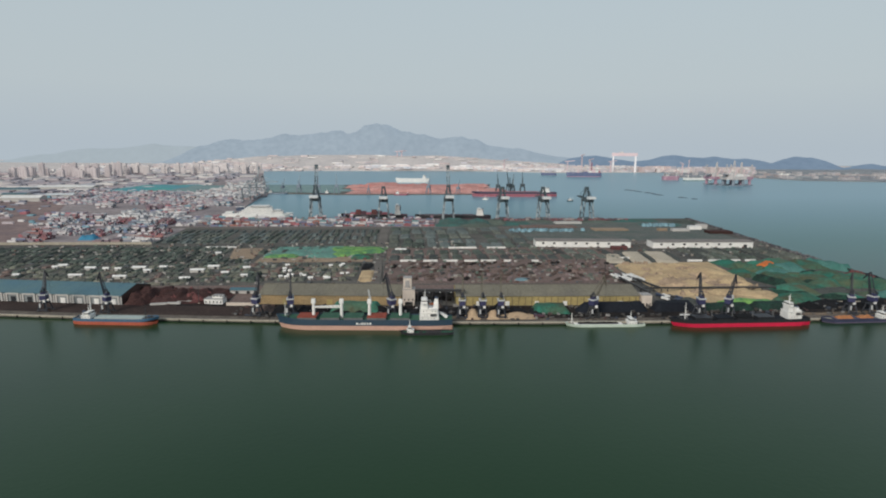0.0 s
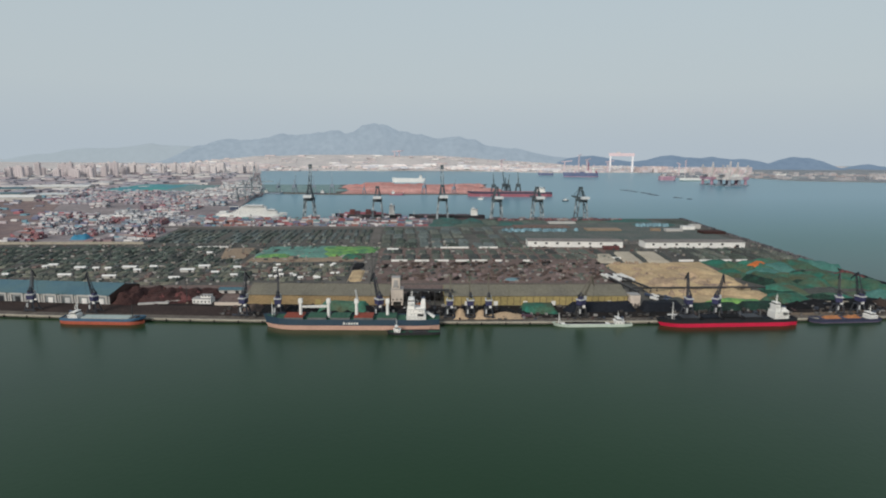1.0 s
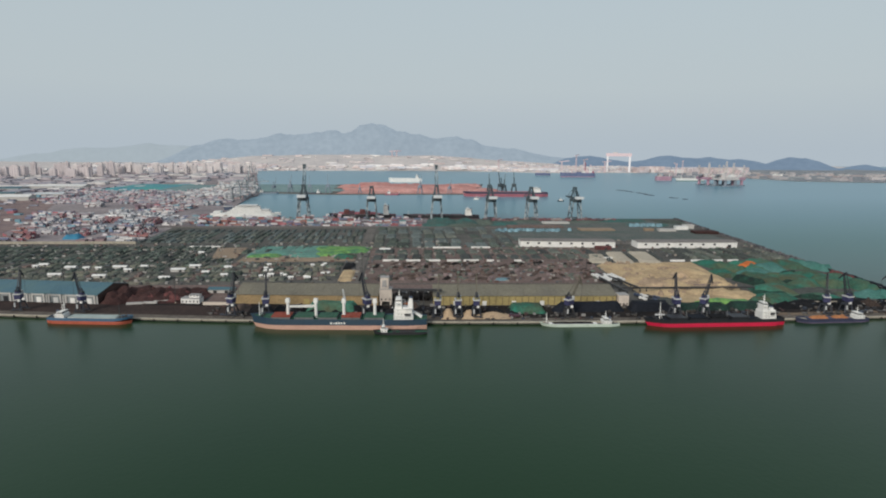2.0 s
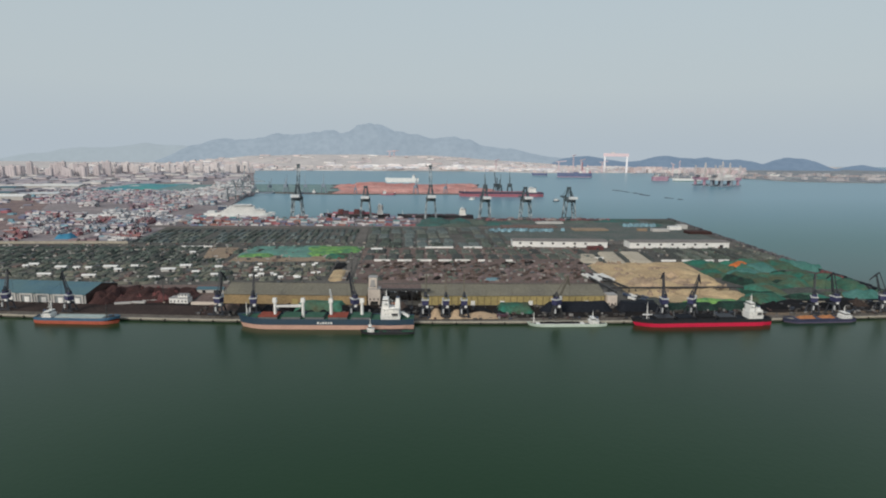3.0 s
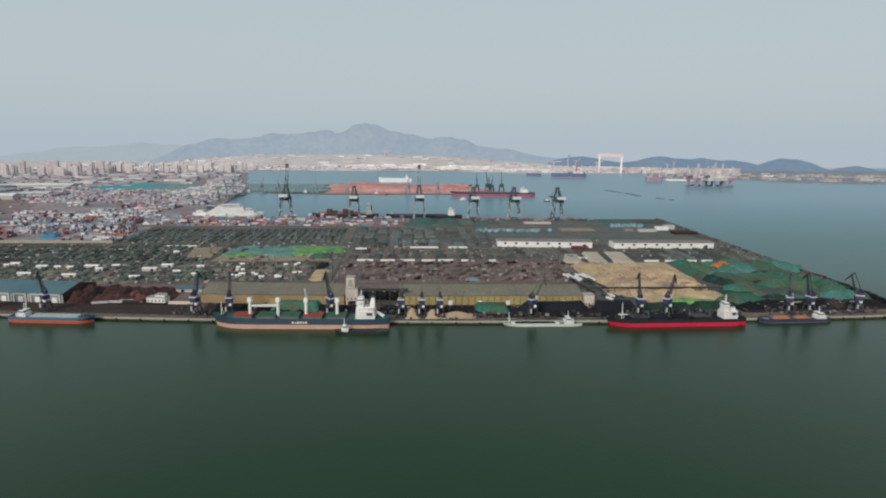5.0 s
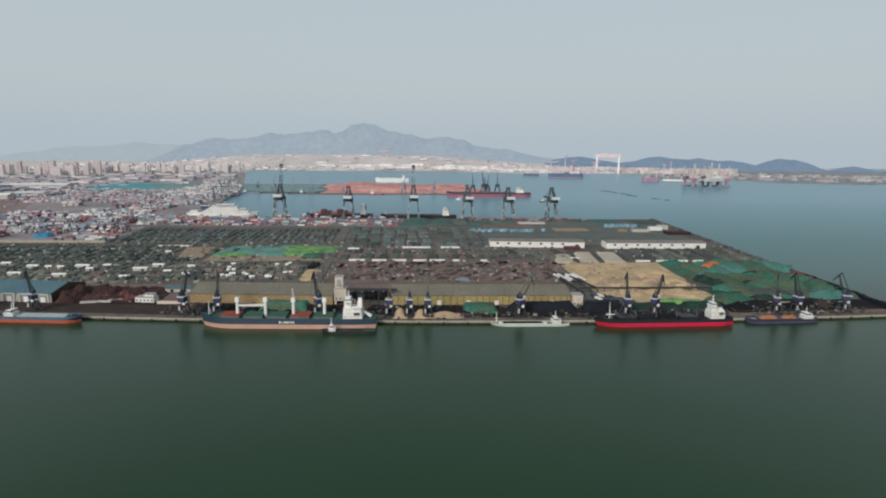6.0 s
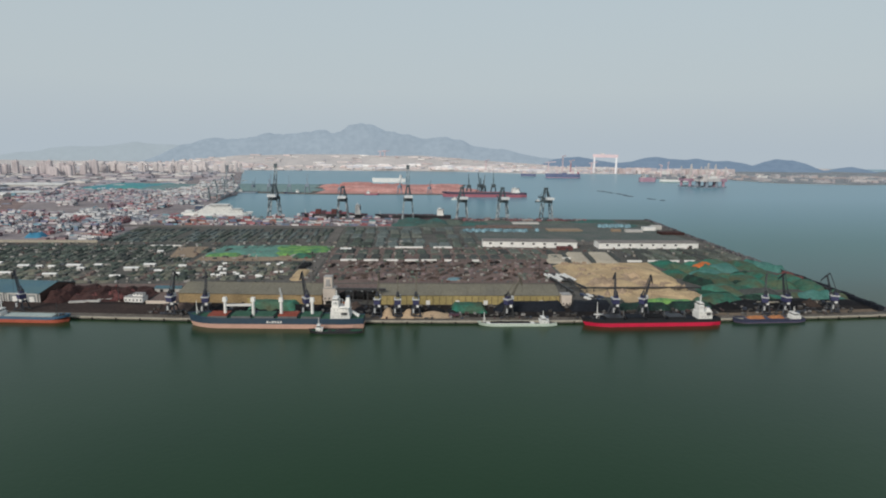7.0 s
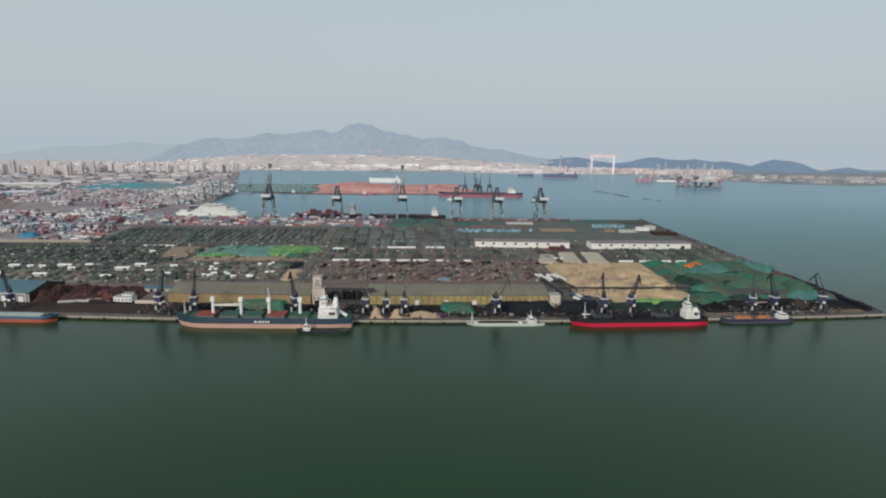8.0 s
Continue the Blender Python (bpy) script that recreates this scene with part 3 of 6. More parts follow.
# ---- buildings ----
def warehouse(name, label, W, D, eave, rise, wall_m, roof_m, doors, door_m, m, windows=(), group=""):
    """A long gabled shed, W along x; its front wall stands on y = 0."""
    t = thing(name, label, "warehouse", m, group)
    bm = bmnew()
    prof = [(0, 0), (D, 0), (D, eave), (D / 2, eave + rise), (0, eave)]
    a, b = [bm.verts.new((-W / 2, y, z)) for y, z in prof], [bm.verts.new((W / 2, y, z)) for y, z in prof]
    bm.faces.new(a[::-1]), bm.faces.new(b)
    for i in range(5):
        j = (i + 1) % 5
        bm.faces.new((a[i], a[j], b[j], b[i]))
    bmesh.ops.recalc_face_normals(bm, faces=bm.faces)
    part("wall", bm, wall_m, t)
    n = max(2, int(W / 12))
    pw, dz = (W + 1.2) / n, eave - 0.9 * rise / (D / 2)
    for s in (0, 1):
        bm = bmnew()
        y0, y1 = (-0.9, D / 2) if s == 0 else (D + 0.9, D / 2)
        lo = [bm.verts.new(p) for p in ((-pw / 2 + 0.06, y0, dz + 0.1), (pw / 2 - 0.06, y0, dz + 0.1), (pw / 2 - 0.06, y1, eave + rise + 0.1), (-pw / 2 + 0.06, y1, eave + rise + 0.1))]
        hi = [bm.verts.new(v.co + Vector((0, 0, 0.3))) for v in lo]
        bm.faces.new(hi), bm.faces.new(lo[::-1])
        for k in range(4):
            bm.faces.new((lo[k], lo[(k + 1) % 4], hi[(k + 1) % 4], hi[k]))
        bmesh.ops.recalc_face_normals(bm, faces=bm.faces)
        me = finish(bm, "roof_panel", roof_m)
        for i in range(n):
            ob = new("roof_panel", me)
            ob.parent, ob.location = t, (-W / 2 - 0.6 + (i + 0.5) * pw, 0, 0)
    part("ridge_cap", box(bmnew(), 0, D / 2, eave + rise + 0.35, W + 1.2, 1.2, 0.3), roof_m, t)
    if wall_m is M_OCHRE:
        for i in range(int(W / 6)):
            part("pilaster", box(bmnew(), -W / 2 + 3 + 6 * i, -0.15, 0.1, 0.7, 0.3, eave - 1.2), M_RIB, t)
    for x, w, h in doors:
        part("door", box(bmnew(), x, -0.26, 0, w, 0.5, h), door_m, t)
    for x, z, w, h in windows:
        part("window", box(bmnew(), x, -0.1, z, w, 0.28, h), M_DARKGLASS, t)
    return t


def on_quay(x, off, z=GROUND):
    return at(x, quay_y(x) + off, z + 0.03, quay_turn(x))


blue = warehouse("warehouse", "long warehouse with weathered blue roof and pale framed bays", 210, 46, 8.2, 5.6, M_BAYWALL, M_BLUEROOF, [], M_DARKGLASS, on_quay(-363, 41))
for i in range(13):
    x = 97 - 16.2 * i
    for s in (-1, 1):
        part("bay_pillar", box(bmnew(), x + s * 5.6, -0.45, 0, 1.5, 0.9, 7.9), M_PALEWALL, blue)
    part("bay_lintel", box(bmnew(), x, -0.45, 6.6, 9.7, 0.8, 1.4), M_PALEWALL, blue)
    part("door", box(bmnew(), x + 0.5, -0.2, 0, 4.6, 0.5, 4.8), M_WHITE if i < 5 else M_DARKGLASS, blue)
    part("upstand", box(bmnew(), x + 8.1, -0.3, 0, 1.0, 0.6, 7.0), M_PALEWALL, blue)
bm = bmnew()
for dx in (105.0, 105.25):
    [bm.verts.new((dx, y, z)) for y, z in ((0.1, 0), (45.9, 0), (45.9, 8.1), (23, 13.6), (0.1, 8.1))]
bm.verts.ensure_lookup_table()
bm.faces.new([bm.verts[i] for i in (5, 6, 7, 8, 9)]), bm.faces.new([bm.verts[i] for i in (4, 3, 2, 1, 0)])
for i in range(5):
    bm.faces.new([bm.verts[q] for q in (i, (i + 1) % 5, (i + 1) % 5 + 5, i + 5)])
part("end_wall", bm, M_ENDWALL, blue, "dark brown gable wall")
warehouse("warehouse", "long warehouse with ochre front and grey-green roof", 130, 44, 8.8, 5.0, M_OCHREBROWN, M_GREYROOF, [(-40 + 40 * i, 5, 5) for i in range(3)], M_OCHRE, on_quay(-72, 51))
warehouse("warehouse", "long warehouse with ochre front, grey-green roof and white doors", 168, 44, 8.8, 5.0, M_OCHRE, M_GREYROOF,
          [(-64, 3.8, 4), (-37.5, 3.8, 4), (-10.5, 3.8, 4), (15.5, 3.8, 4), (67, 3.8, 4)], M_WHITE, on_quay(127, 52))
for x, w, y in ((251.5, 137, 825), (425, 148, 814.5)):
    warehouse("storage_shed", "long white storage shed with small dark windows", w, 24, 8.6, 1.1, M_WHITE, M_SHEDROOF, [(w * 0.42, 5, 5)], M_DARKGLASS, at(x, y, GROUND, -4.2 if x < 300 else -0.3),
              [(-w * 0.42 + w * 0.115 * i, 4.2, 3.4, 2.6) for i in range(7)], "white storage sheds")


warehouse("rust_shed", "low rust-red shed in front of a white storage shed", 22, 9, 3.4, 1.2, M_REDSCRAP, M_REDSCRAP, [(3, 3, 2.8)], M_DARKGLASS, at(297, 802, GROUND + 0.1, -4))


def block(name, label, category, dims, m, wall_m, roof_m=M_WHITEROOF, rows=0, group=""):
    """A flat-roofed building of one or more stacked blocks (x, y, w, d, z, h)."""
    t = thing(name, label, category, m, group)
    for x, y, w, d, z, h in dims:
        part("wall", box(bmnew(), x, y, z, w, d, h), wall_m, t)
        part("roof", box(bmnew(), x, y, z + h, w + 0.5, d + 0.5, 0.4), roof_m, t)
        for r in range(rows):
            for i in range(max(1, int(w / 3))):
                wx = x - w / 2 + (i + 0.5) * w / max(1, int(w / 3))
                part("window", box(bmnew(), wx, y - d / 2 - 0.05, z + 1.2 + r * 3.2, 1.3, 0.2, 1.5), M_DARKGLASS, t)
    return t


tw = block("transfer_tower", "cream two-tier conveyor transfer tower on open legs", "tower", [(0, 0, 11, 11, 3.5, 11.2), (-1.2, 0, 7.4, 8, 15.1, 10)], on_quay(0, 56), M_CREAM, rows=1)
block("office_block", "small cream end building with windows", "building", [(0, 0, 9, 10, 0, 10)], on_quay(217, 52), M_CREAM, rows=1)
block("office_building", "low white office building with flat roof", "building", [(0, 0, 17, 9, 0, 4.4), (2.4, 1.6, 9, 5.5, 4.8, 2.0)], on_quay(-177, 52), M_WHITE, rows=1)
warehouse("lean_to", "low lean-to store with a blue roof beside the ochre warehouse", 25, 7, 3.6, 1.2, M_PALEWALL, M_BLUEROOF, [(-6, 3, 2.6), (5, 3, 2.6)], M_DARKGLASS, at(-161, 566, GROUND + 0.3, -3))
solo("site_wall", box(box(bmnew(), 0, 0, 0, 27, 0.5, 2.6), 0, 0, 2.6, 27.4, 0.8, 0.25), M_CREAM, "long beige wall beside the office", "wall", at(-151, 523, GROUND + 0.05, -4))
for sx in (-1, 1):
    for sy in (-1, 1):
        part("leg", box(bmnew(), sx * 4.4, sy * 4.4, 0, 1.6, 1.6, 3.5), M_CREAM, tw)
part("gallery_hood", box(bmnew(), -1.2, -4.1, 16.4, 4.6, 0.5, 6.6, 0, 0.72), M_WHITEROOF, tw, "grey sloping conveyor hood")
gallery = thing("conveyor_gallery", "dark raised conveyor gallery on trestles beside the transfer tower", "conveyor", on_quay(28, 54))
for i in range(7):
    part("gallery_panel", box(bmnew(), -20 + 6.6 * i, 0, 12.6, 6.5, 2.6, 2.0), M_STEEL, gallery)
for i in range(4):
    bm = bmnew()
    for s in (-1, 1):
        bar(bm, (-20 + 13 * i, s * 2.4, 0), (-20 + 13 * i, s * 0.9, 12.8), 0.5)
    bar(bm, (-20 + 13 * i, -1.7, 6), (-20 + 13 * i, 1.7, 6), 0.35)
    part("trestle", bm, M_STEEL, gallery)


# ---- portal cranes on the quay ----
def portal_crane(x, slew, raise_deg, pale=False, size=1.0, off=14.0):
    """A rail-mounted portal jib crane; slew: degrees of the jib from +x."""
    steel = M_CRANE if not pale else M_STEEL
    t = thing("portal_crane", "dark navy portal jib crane with white deck on quay rails" if not pale else "grey rail-mounted portal jib crane on the quay", "crane",
              at(x, quay_y(x) + off, GROUND + 0.12, quay_turn(x)) @ Matrix.Scale(size, 4), "quay cranes")
    for sx in (-1, 1):
        for sy in (-1, 1):
            leg = part("leg", bar(bmnew(), (sx * 4.6, sy * 4.6, 0.9), (sx * 2.9, sy * 2.9, 9.4), 1.3, 1.3, 1.1), steel, t)
            part("bogie", box(bmnew(), sx * 4.6, sy * 4.6, 0, 3.8, 1.0, 1.2), M_STEEL, leg)
    for s in (-1, 1):
        part("sill_beam", box(bmnew(), 0, s * 4.6, 1.2, 9.6, 0.9, 1.1), steel, t)
    part("portal_deck", box(bmnew(), 0, 0, 8.6, 7.0, 7.0, 1.3), steel, t)
    part("slewing_column", tube(bmnew(), (0, 0, 9.9), (0, 0, 13.2), 1.9, 1.7, 14), steel, t)
    part("electrical_room", box(bmnew(), 1.6, -2.7, 9.92, 2.3, 1.8, 2.2), M_WHITE, t, "small white electrical room")
    part("ladder_house", box(bmnew(), -2.4, -3.9, 4.4, 1.3, 1.2, 4.2), M_CRANEWHITE, t)
    R = Matrix.Rotation(radians(slew), 4, "Z")

    def turned(bm):
        bmesh.ops.transform(bm, matrix=R, verts=bm.verts)
        return bm
    light = 40 < x < 100
    hs = part("machinery_house", turned(box(bmnew(), -0.8, 0, 12.4, 7.0, 5.8, 4.8, 0, 1.08)), M_CRANEHOUSE, t)
    part("house_door", turned(box(bmnew(), -0.8, -3.0, 12.9, 1.0, 0.3, 2.0)), M_STEEL, hs)
    part("deck", turned(box(bmnew(), -0.8, 0, 17.2, 8.6, 6.8, 1.0)), M_CRANEWHITE, t, "white deck edge")
    part("winch_house", turned(box(bmnew(), -2.4, 0, 18.3, 3.6, 3.6, 2.4)), M_OLIVECAB if light else M_CRANEHOUSE, t)
    part("cab", turned(box(bmnew(), 2.4, -2.0, 18.3, 2.0, 1.9, 2.4)), M_CRANEWHITE, t, "small white cab")
    bm = bmnew()
    top = Vector((-1.4, 0, 24.6))
    for s in (-1, 1):
        bar(bm, (1.2, s * 1.7, 18.1), top + Vector((0, s * 0.6, 0)), 0.7)
        bar(bm, (-3.6, s * 1.8, 18.1), top + Vector((0, s * 0.6, 0)), 0.7)
        bar(bm, (-2.6, s * 1.3, 21.6), (0.0, s * 1.2, 21.6), 0.3)
    bar(bm, top + Vector((0, -1, 0)), top + Vector((0, 1, 0)), 0.7)
    part("mast_frame", turned(bm), steel, t)
    el = radians(raise_deg)
    boom_m = M_BOOM if light or pale else steel
    foot, tip = Vector((2.4, 0, 18.6)), Vector((2.4 + 21 * math.cos(el), 0, 18.6 + 21 * math.sin(el)))
    part("boom", turned(truss(bmnew(), foot, tip, 1.25 if light else 1.7, 0.27 if light else 0.4, 8, 0.8)), boom_m, t)
    droop = el - radians(122)
    nose, tail = tip + Vector((math.cos(droop), 0, math.sin(droop))) * 8.0, tip - Vector((math.cos(droop), 0, math.sin(droop))) * 3.6
    part("jib", turned(truss(truss(bmnew(), tip, nose, 1.1, 0.36, 4, 0.5), tip, tail, 1.1, 0.36, 2, 0.6)), boom_m, t)
    part("tie_bar", turned(bar(bmnew(), top, tail, 0.4 if light else 0.65)), boom_m, t)
    part("counterweight", turned(box(bar(bmnew(), top, (-4.6, 0, 22.4), 0.6), -4.8, 0, 20.8, 1.6, 2.2, 1.8)), steel, t)
    part("hoist_rope", turned(bar(bmnew(), nose, nose - Vector((0, 0, 9 + 8 * math.sin(el))), 0.16)), M_STEEL, t)
    return t


for x, slew, up, size in ((-314.5, 105, 74, 0.84), (-259, 150, 68, 0.84), (-129, 80, 77, 0.88), (-100, 100, 77, 0.88), (-15, 125, 68, 0.9), (45, 85, 78, 0.88), (62, 92, 78, 0.88), (77.5, 88, 78, 0.88),
                          (157, 35, 55, 0.88), (250, 84, 78, 0.9), (275.5, 40, 60, 0.88), (388, 60, 76, 0.86), (408, 95, 77, 0.86), (455, 155, 74, 0.86)):
    portal_crane(x, slew, up, x == 157, size)


# ---- ships ----
def hull_ring(L, B, z, D, rake, fine):
    """The waterplane's outline at height z, stern at x = 0, bow at x = L."""
    pts = []
    for i in range(25):
        s = i / 24
        w = 1.0
        if s < 0.14:
            w = 0.72 + 0.28 * math.sin(s / 0.14 * math.pi / 2)
            w *= 0.55 + 0.45 * min(1, max(0, (z + 2) / 3)) if s < 0.07 else 1
        if s > 1 - fine:
            k = (s - (1 - fine)) / fine
            flare = 0.35 + 0.65 * max(0, min(1, z / D))
            w = max(0.015, (1 - k ** (1.6 + flare)))
        x = L * s + (rake * max(0, z) / D) * max(0, (s - 0.8) / 0.2) - rake
        pts.append((x, w * B / 2))
    return pts


def hull_part(bm, L, B, D, zs, rake, fine, sheer=0.0):
    rings = []
    for z in zs:
        o = hull_ring(L, B, z, D, rake, fine)
        lift = [sheer * max(0, (i / 24 - 0.8) / 0.2) ** 1.5 * (1 if z > D * 0.7 else 0) for i in range(25)]
        rings.append([bm.verts.new((x, -w, z + u)) for (x, w), u in zip(o, lift)] + [bm.verts.new((x, w, z + u)) for (x, w), u in zip(o[::-1], lift[::-1])])
    for a, b in zip(rings, rings[1:]):
        for i in range(50):
            j = (i + 1) % 50
            bm.faces.new((a[i], a[j], b[j], b[i]))
    return rings


def ship(name, label, L, B, D, boot, hull_m, boot_m, deck_m, m, sheer=2.0, rake=4.0, fine=0.2, group="", category="ship"):
    """A hull with deck and bulwark; the caller adds what stands on it."""
    t = thing(name, label, category, m, group)
    bm = bmnew()
    hull_part(bm, L, B, D, (-3.0, 0.0, boot), rake, fine)
    part("boot_top", bm, boot_m, t)
    bm = bmnew()
    hull_part(bm, L, B, D, (boot, (boot + D) / 2, D, D + 0.9), rake, fine, sheer)
    part("hull", bm, hull_m, t)
    bm = bmnew()
    o = hull_ring(L, B * 0.985, D, D, rake, fine)
    lo = [bm.verts.new((x, -w, D - 0.1 + sheer * max(0, (i / 24 - 0.8) / 0.2) ** 1.5)) for i, (x, w) in enumerate(o)]
    hi = [bm.verts.new((x, w, v.co.z)) for (x, w), v in zip(o, lo)]
    for i in range(24):
        bm.faces.new((lo[i], lo[i + 1], hi[i + 1], hi[i]))
    part("deck", bm, deck_m, t)
    return t


def house(t, x, D, w, b, tiers, funnel=True, mast=True, paint=None, step=0.9, ports=True):
    """The accommodation block with its bridge, funnel and mast; w: its length, b: its breadth."""
    paint = paint or M_WHITE
    z = D
    for i in range(tiers):
        ww = w * (1 - 0.12 * i * step)
        h = 2.8
        tier = part("superstructure", box(bmnew(), x + (w - ww) * 0.3, 0, z, ww, b * (1 - 0.05 * i), h), paint, t)
        bm = bmnew()
        for s in range(max(2, int(ww / 2.2))):
            px = x + (w - ww) * 0.3 - ww / 2 + (s + 0.5) * ww / max(2, int(ww / 2.2))
            box(bm, px, 0, z + 1.3, 0.6, b * (1 - 0.05 * i) + 0.12, 0.6)
        if ports:
            part("portholes", bm, M_DARKGLASS, tier)
        else:
            bm.free()
        part("railing", box(bmnew(), x + (w - ww) * 0.3, 0, z + h, ww + 0.8, b * (1 - 0.05 * i) + 0.8, 0.25), paint, tier)
        z += h + 0.2
    bridge = part("bridge", box(bmnew(), x + w * 0.12, 0, z, w * 0.5, b * 1.12, 2.6), paint, t)
    part("bridge_window", box(bmnew(), x + w * 0.12, 0, z + 1.1, w * 0.5 + 0.14, b * 1.12 + 0.14, 0.9), M_DARKGLASS, bridge)
    if funnel:
        f = part("funnel", box(bmnew(), x - w * 0.42, 0, D + 2.8 * tiers * 0.5, w * 0.24, b * 0.3, 2.8 * tiers * 0.5 + 3.2, 0, 0.85), M_FUNNEL, t)
        part("funnel_band", box(bmnew(), x - w * 0.42, 0, D + 2.8 * tiers + 0.6, w * 0.25, b * 0.31, 1.0, 0, 0.95), paint, f)
    if mast:
        bm = tube(bmnew(), (x + w * 0.1, 0, z + 2.6), (x + w * 0.1, 0, z + 8), 0.35, 0.15, 8)
        bar(bm, (x + w * 0.1, -2, z + 5.5), (x + w * 0.1, 2, z + 5.5), 0.2)
        part("mast", bm, paint, t)


def stern_house(t, x, D, w, b, tiers, tall=1.0):
    """An uneven stern house: full-width lower tiers, a tall bridge block forward and an engine casing aft with a gap between."""
    z = D
    for i in range(tiers):
        ww, bb = w * (1 - 0.05 * i), b * (1 - 0.06 * i)
        tier = part("superstructure", box(bmnew(), x + 0.25 * i, 0, z, ww, bb, 2.9), M_WHITE, t)
        bm = bmnew()
        for s in range(int(ww / 2.4)):
            if (s * 3 + i) % 4:
                box(bm, x + 0.25 * i - ww / 2 + 1.4 + 2.4 * s, 0, z + 1.4, 0.55, bb + 0.1, 0.55)
        part("portholes", bm, M_DARKGLASS, tier)
        bm = bmnew()
        for s in (-1, 1):
            for h in (0.5, 1.0):
                bar(bm, (x - ww / 2, s * (bb / 2 + 0.4), z + 2.9 + h), (x + ww / 2, s * (bb / 2 + 0.4), z + 2.9 + h), 0.09)
            for k in range(6):
                px = x - ww / 2 + ww * k / 5
                bar(bm, (px, s * (bb / 2 + 0.4), z + 2.9), (px, s * (bb / 2 + 0.4), z + 3.9), 0.09)
            box(bm, x, s * (bb / 2 + 0.2), z + 2.85, ww + 0.4, 0.8, 0.18)
        part("railing", bm, M_WHITE, tier)
        z += 2.9
    # a dark patch set on the house side stands for shade
    part("open_gallery", box(bmnew(), x - w * 0.22, b / 2 - 0.6, D + 3.3, w * 0.3, 1.5, 2.0), M_DARKGLASS, t, "dark patch for shade on the side of the house")
    fore, aft = x + w * 0.27, x - w * 0.34
    bridge = part("bridge", box(bmnew(), fore, 0, z, w * 0.34, b * 0.72, 5.2), M_WHITE, t)
    part("wheelhouse", box(bmnew(), fore, 0, z + 5.2, w * 0.3, b * 0.66, 2.6), M_WHITE, bridge)
    part("bridge_window", box(bmnew(), fore, 0, z + 6.2, w * 0.3 + 0.12, b * 0.66 + 0.12, 0.9), M_DARKGLASS, bridge)
    part("bridge_wing", box(bmnew(), fore + 0.6, 0, z + 4.7, w * 0.2, b * 1.1, 0.5), M_WHITE, bridge)
    bm = tube(bmnew(), (fore - 0.6, 0, z + 7.8), (fore - 0.6, 0, z + 14.5), 0.42, 0.16, 8)
    for h, k in ((10.2, 1.8), (12.0, 1.1)):
        bar(bm, (fore - 0.6, -k, z + h), (fore - 0.6, k, z + h), 0.24)
        box(bm, fore, 0, z + h + 0.2, 1.6, 0.4, 0.3)
    part("radar_mast", bm, M_WHITE, t)
    casing = part("engine_casing", box(bmnew(), aft, 0, z, w * 0.26, b * 0.4, 4.6 * tall, 0, 0.92), M_WHITE, t)
    part("funnel", box(bmnew(), aft - 0.2, 0, z + 4.6 * tall - 0.1, w * 0.2, b * 0.26, 3.4 * tall, 0, 0.85), M_WHITE, casing, "white funnel with a dark top")
    part("funnel_top", box(bmnew(), aft - 0.3, 0, z + 8.0 * tall - 0.2, w * 0.17, b * 0.22, 0.9), M_FUNNEL, casing)
    for s in (-1, 1):
        part("lifeboat", tube(bmnew(), (x - 4.5, s * (b / 2 - 0.2), z + 1.0), (x + 0.5, s * (b / 2 - 0.2), z + 1.0), 1.0, 0.8, 8), M_ORANGE if s < 0 else M_WHITE, t, "enclosed lifeboat on its davits")
        bm = bmnew()
        for px in (x - 4.0, x):
            bar(bm, (px, s * (b / 2 - 1.4), z), (px, s * (b / 2 - 0.2), z + 2.4), 0.22)
        part("davit", bm, M_WHITE, t)
    bm = bmnew()
    bar(bm, (x - 1.2, 0, z), (x - 1.2, 0, z + 6.0), 0.3)
    bar(bm, (x - 1.2, 0, z + 5.8), (x + 2.4, 0, z + 7.4), 0.26)
    part("stores_crane", bm, M_CRANEWHITE, t)


def hatches(t, x0, x1, n, D, b, h, mats, gap=2.0, coaming=None):
    w = (x1 - x0) / n
    for i in range(n):
        c = part("hatch_coaming", box(bmnew(), x0 + (i + 0.5) * w, 0, D - 0.05, w - gap, b, h), coaming or M_DECKGREY, t)
        bm = bmnew()
        for k in range(4):
            box(bm, x0 + i * w + gap / 2 + (k + 0.5) * (w - gap) / 4, 0, D + h, (w - gap) / 4 - 0.15, b + 0.5, 0.7)
        part("hatch_cover", bm, mats[i % len(mats)], c)


def foremast(t, x, z, h, material=M_WHITE):
    bm = tube(bmnew(), (x, 0, z), (x, 0, z + h), 0.4, 0.18, 8)
    bar(bm, (x, -1.6, z + h * 0.7), (x, 1.6, z + h * 0.7), 0.2)
    bar(bm, (x - 2, 0, z), (x, 0, z + h * 0.6), 0.22)
    part("foremast", bm, material, t)


def windlass(t, x, z, b, material=M_STEEL):
    bm = bmnew()
    for s in (-1, 1):
        tube(bm, (x, s * b * 0.12, z + 0.9), (x, s * b * 0.3, z + 0.9), 0.8, seg=8)
        box(bm, x, s * b * 0.2, z, 1.6, 0.5, 1.0)
    part("windlass", bm, material, t)


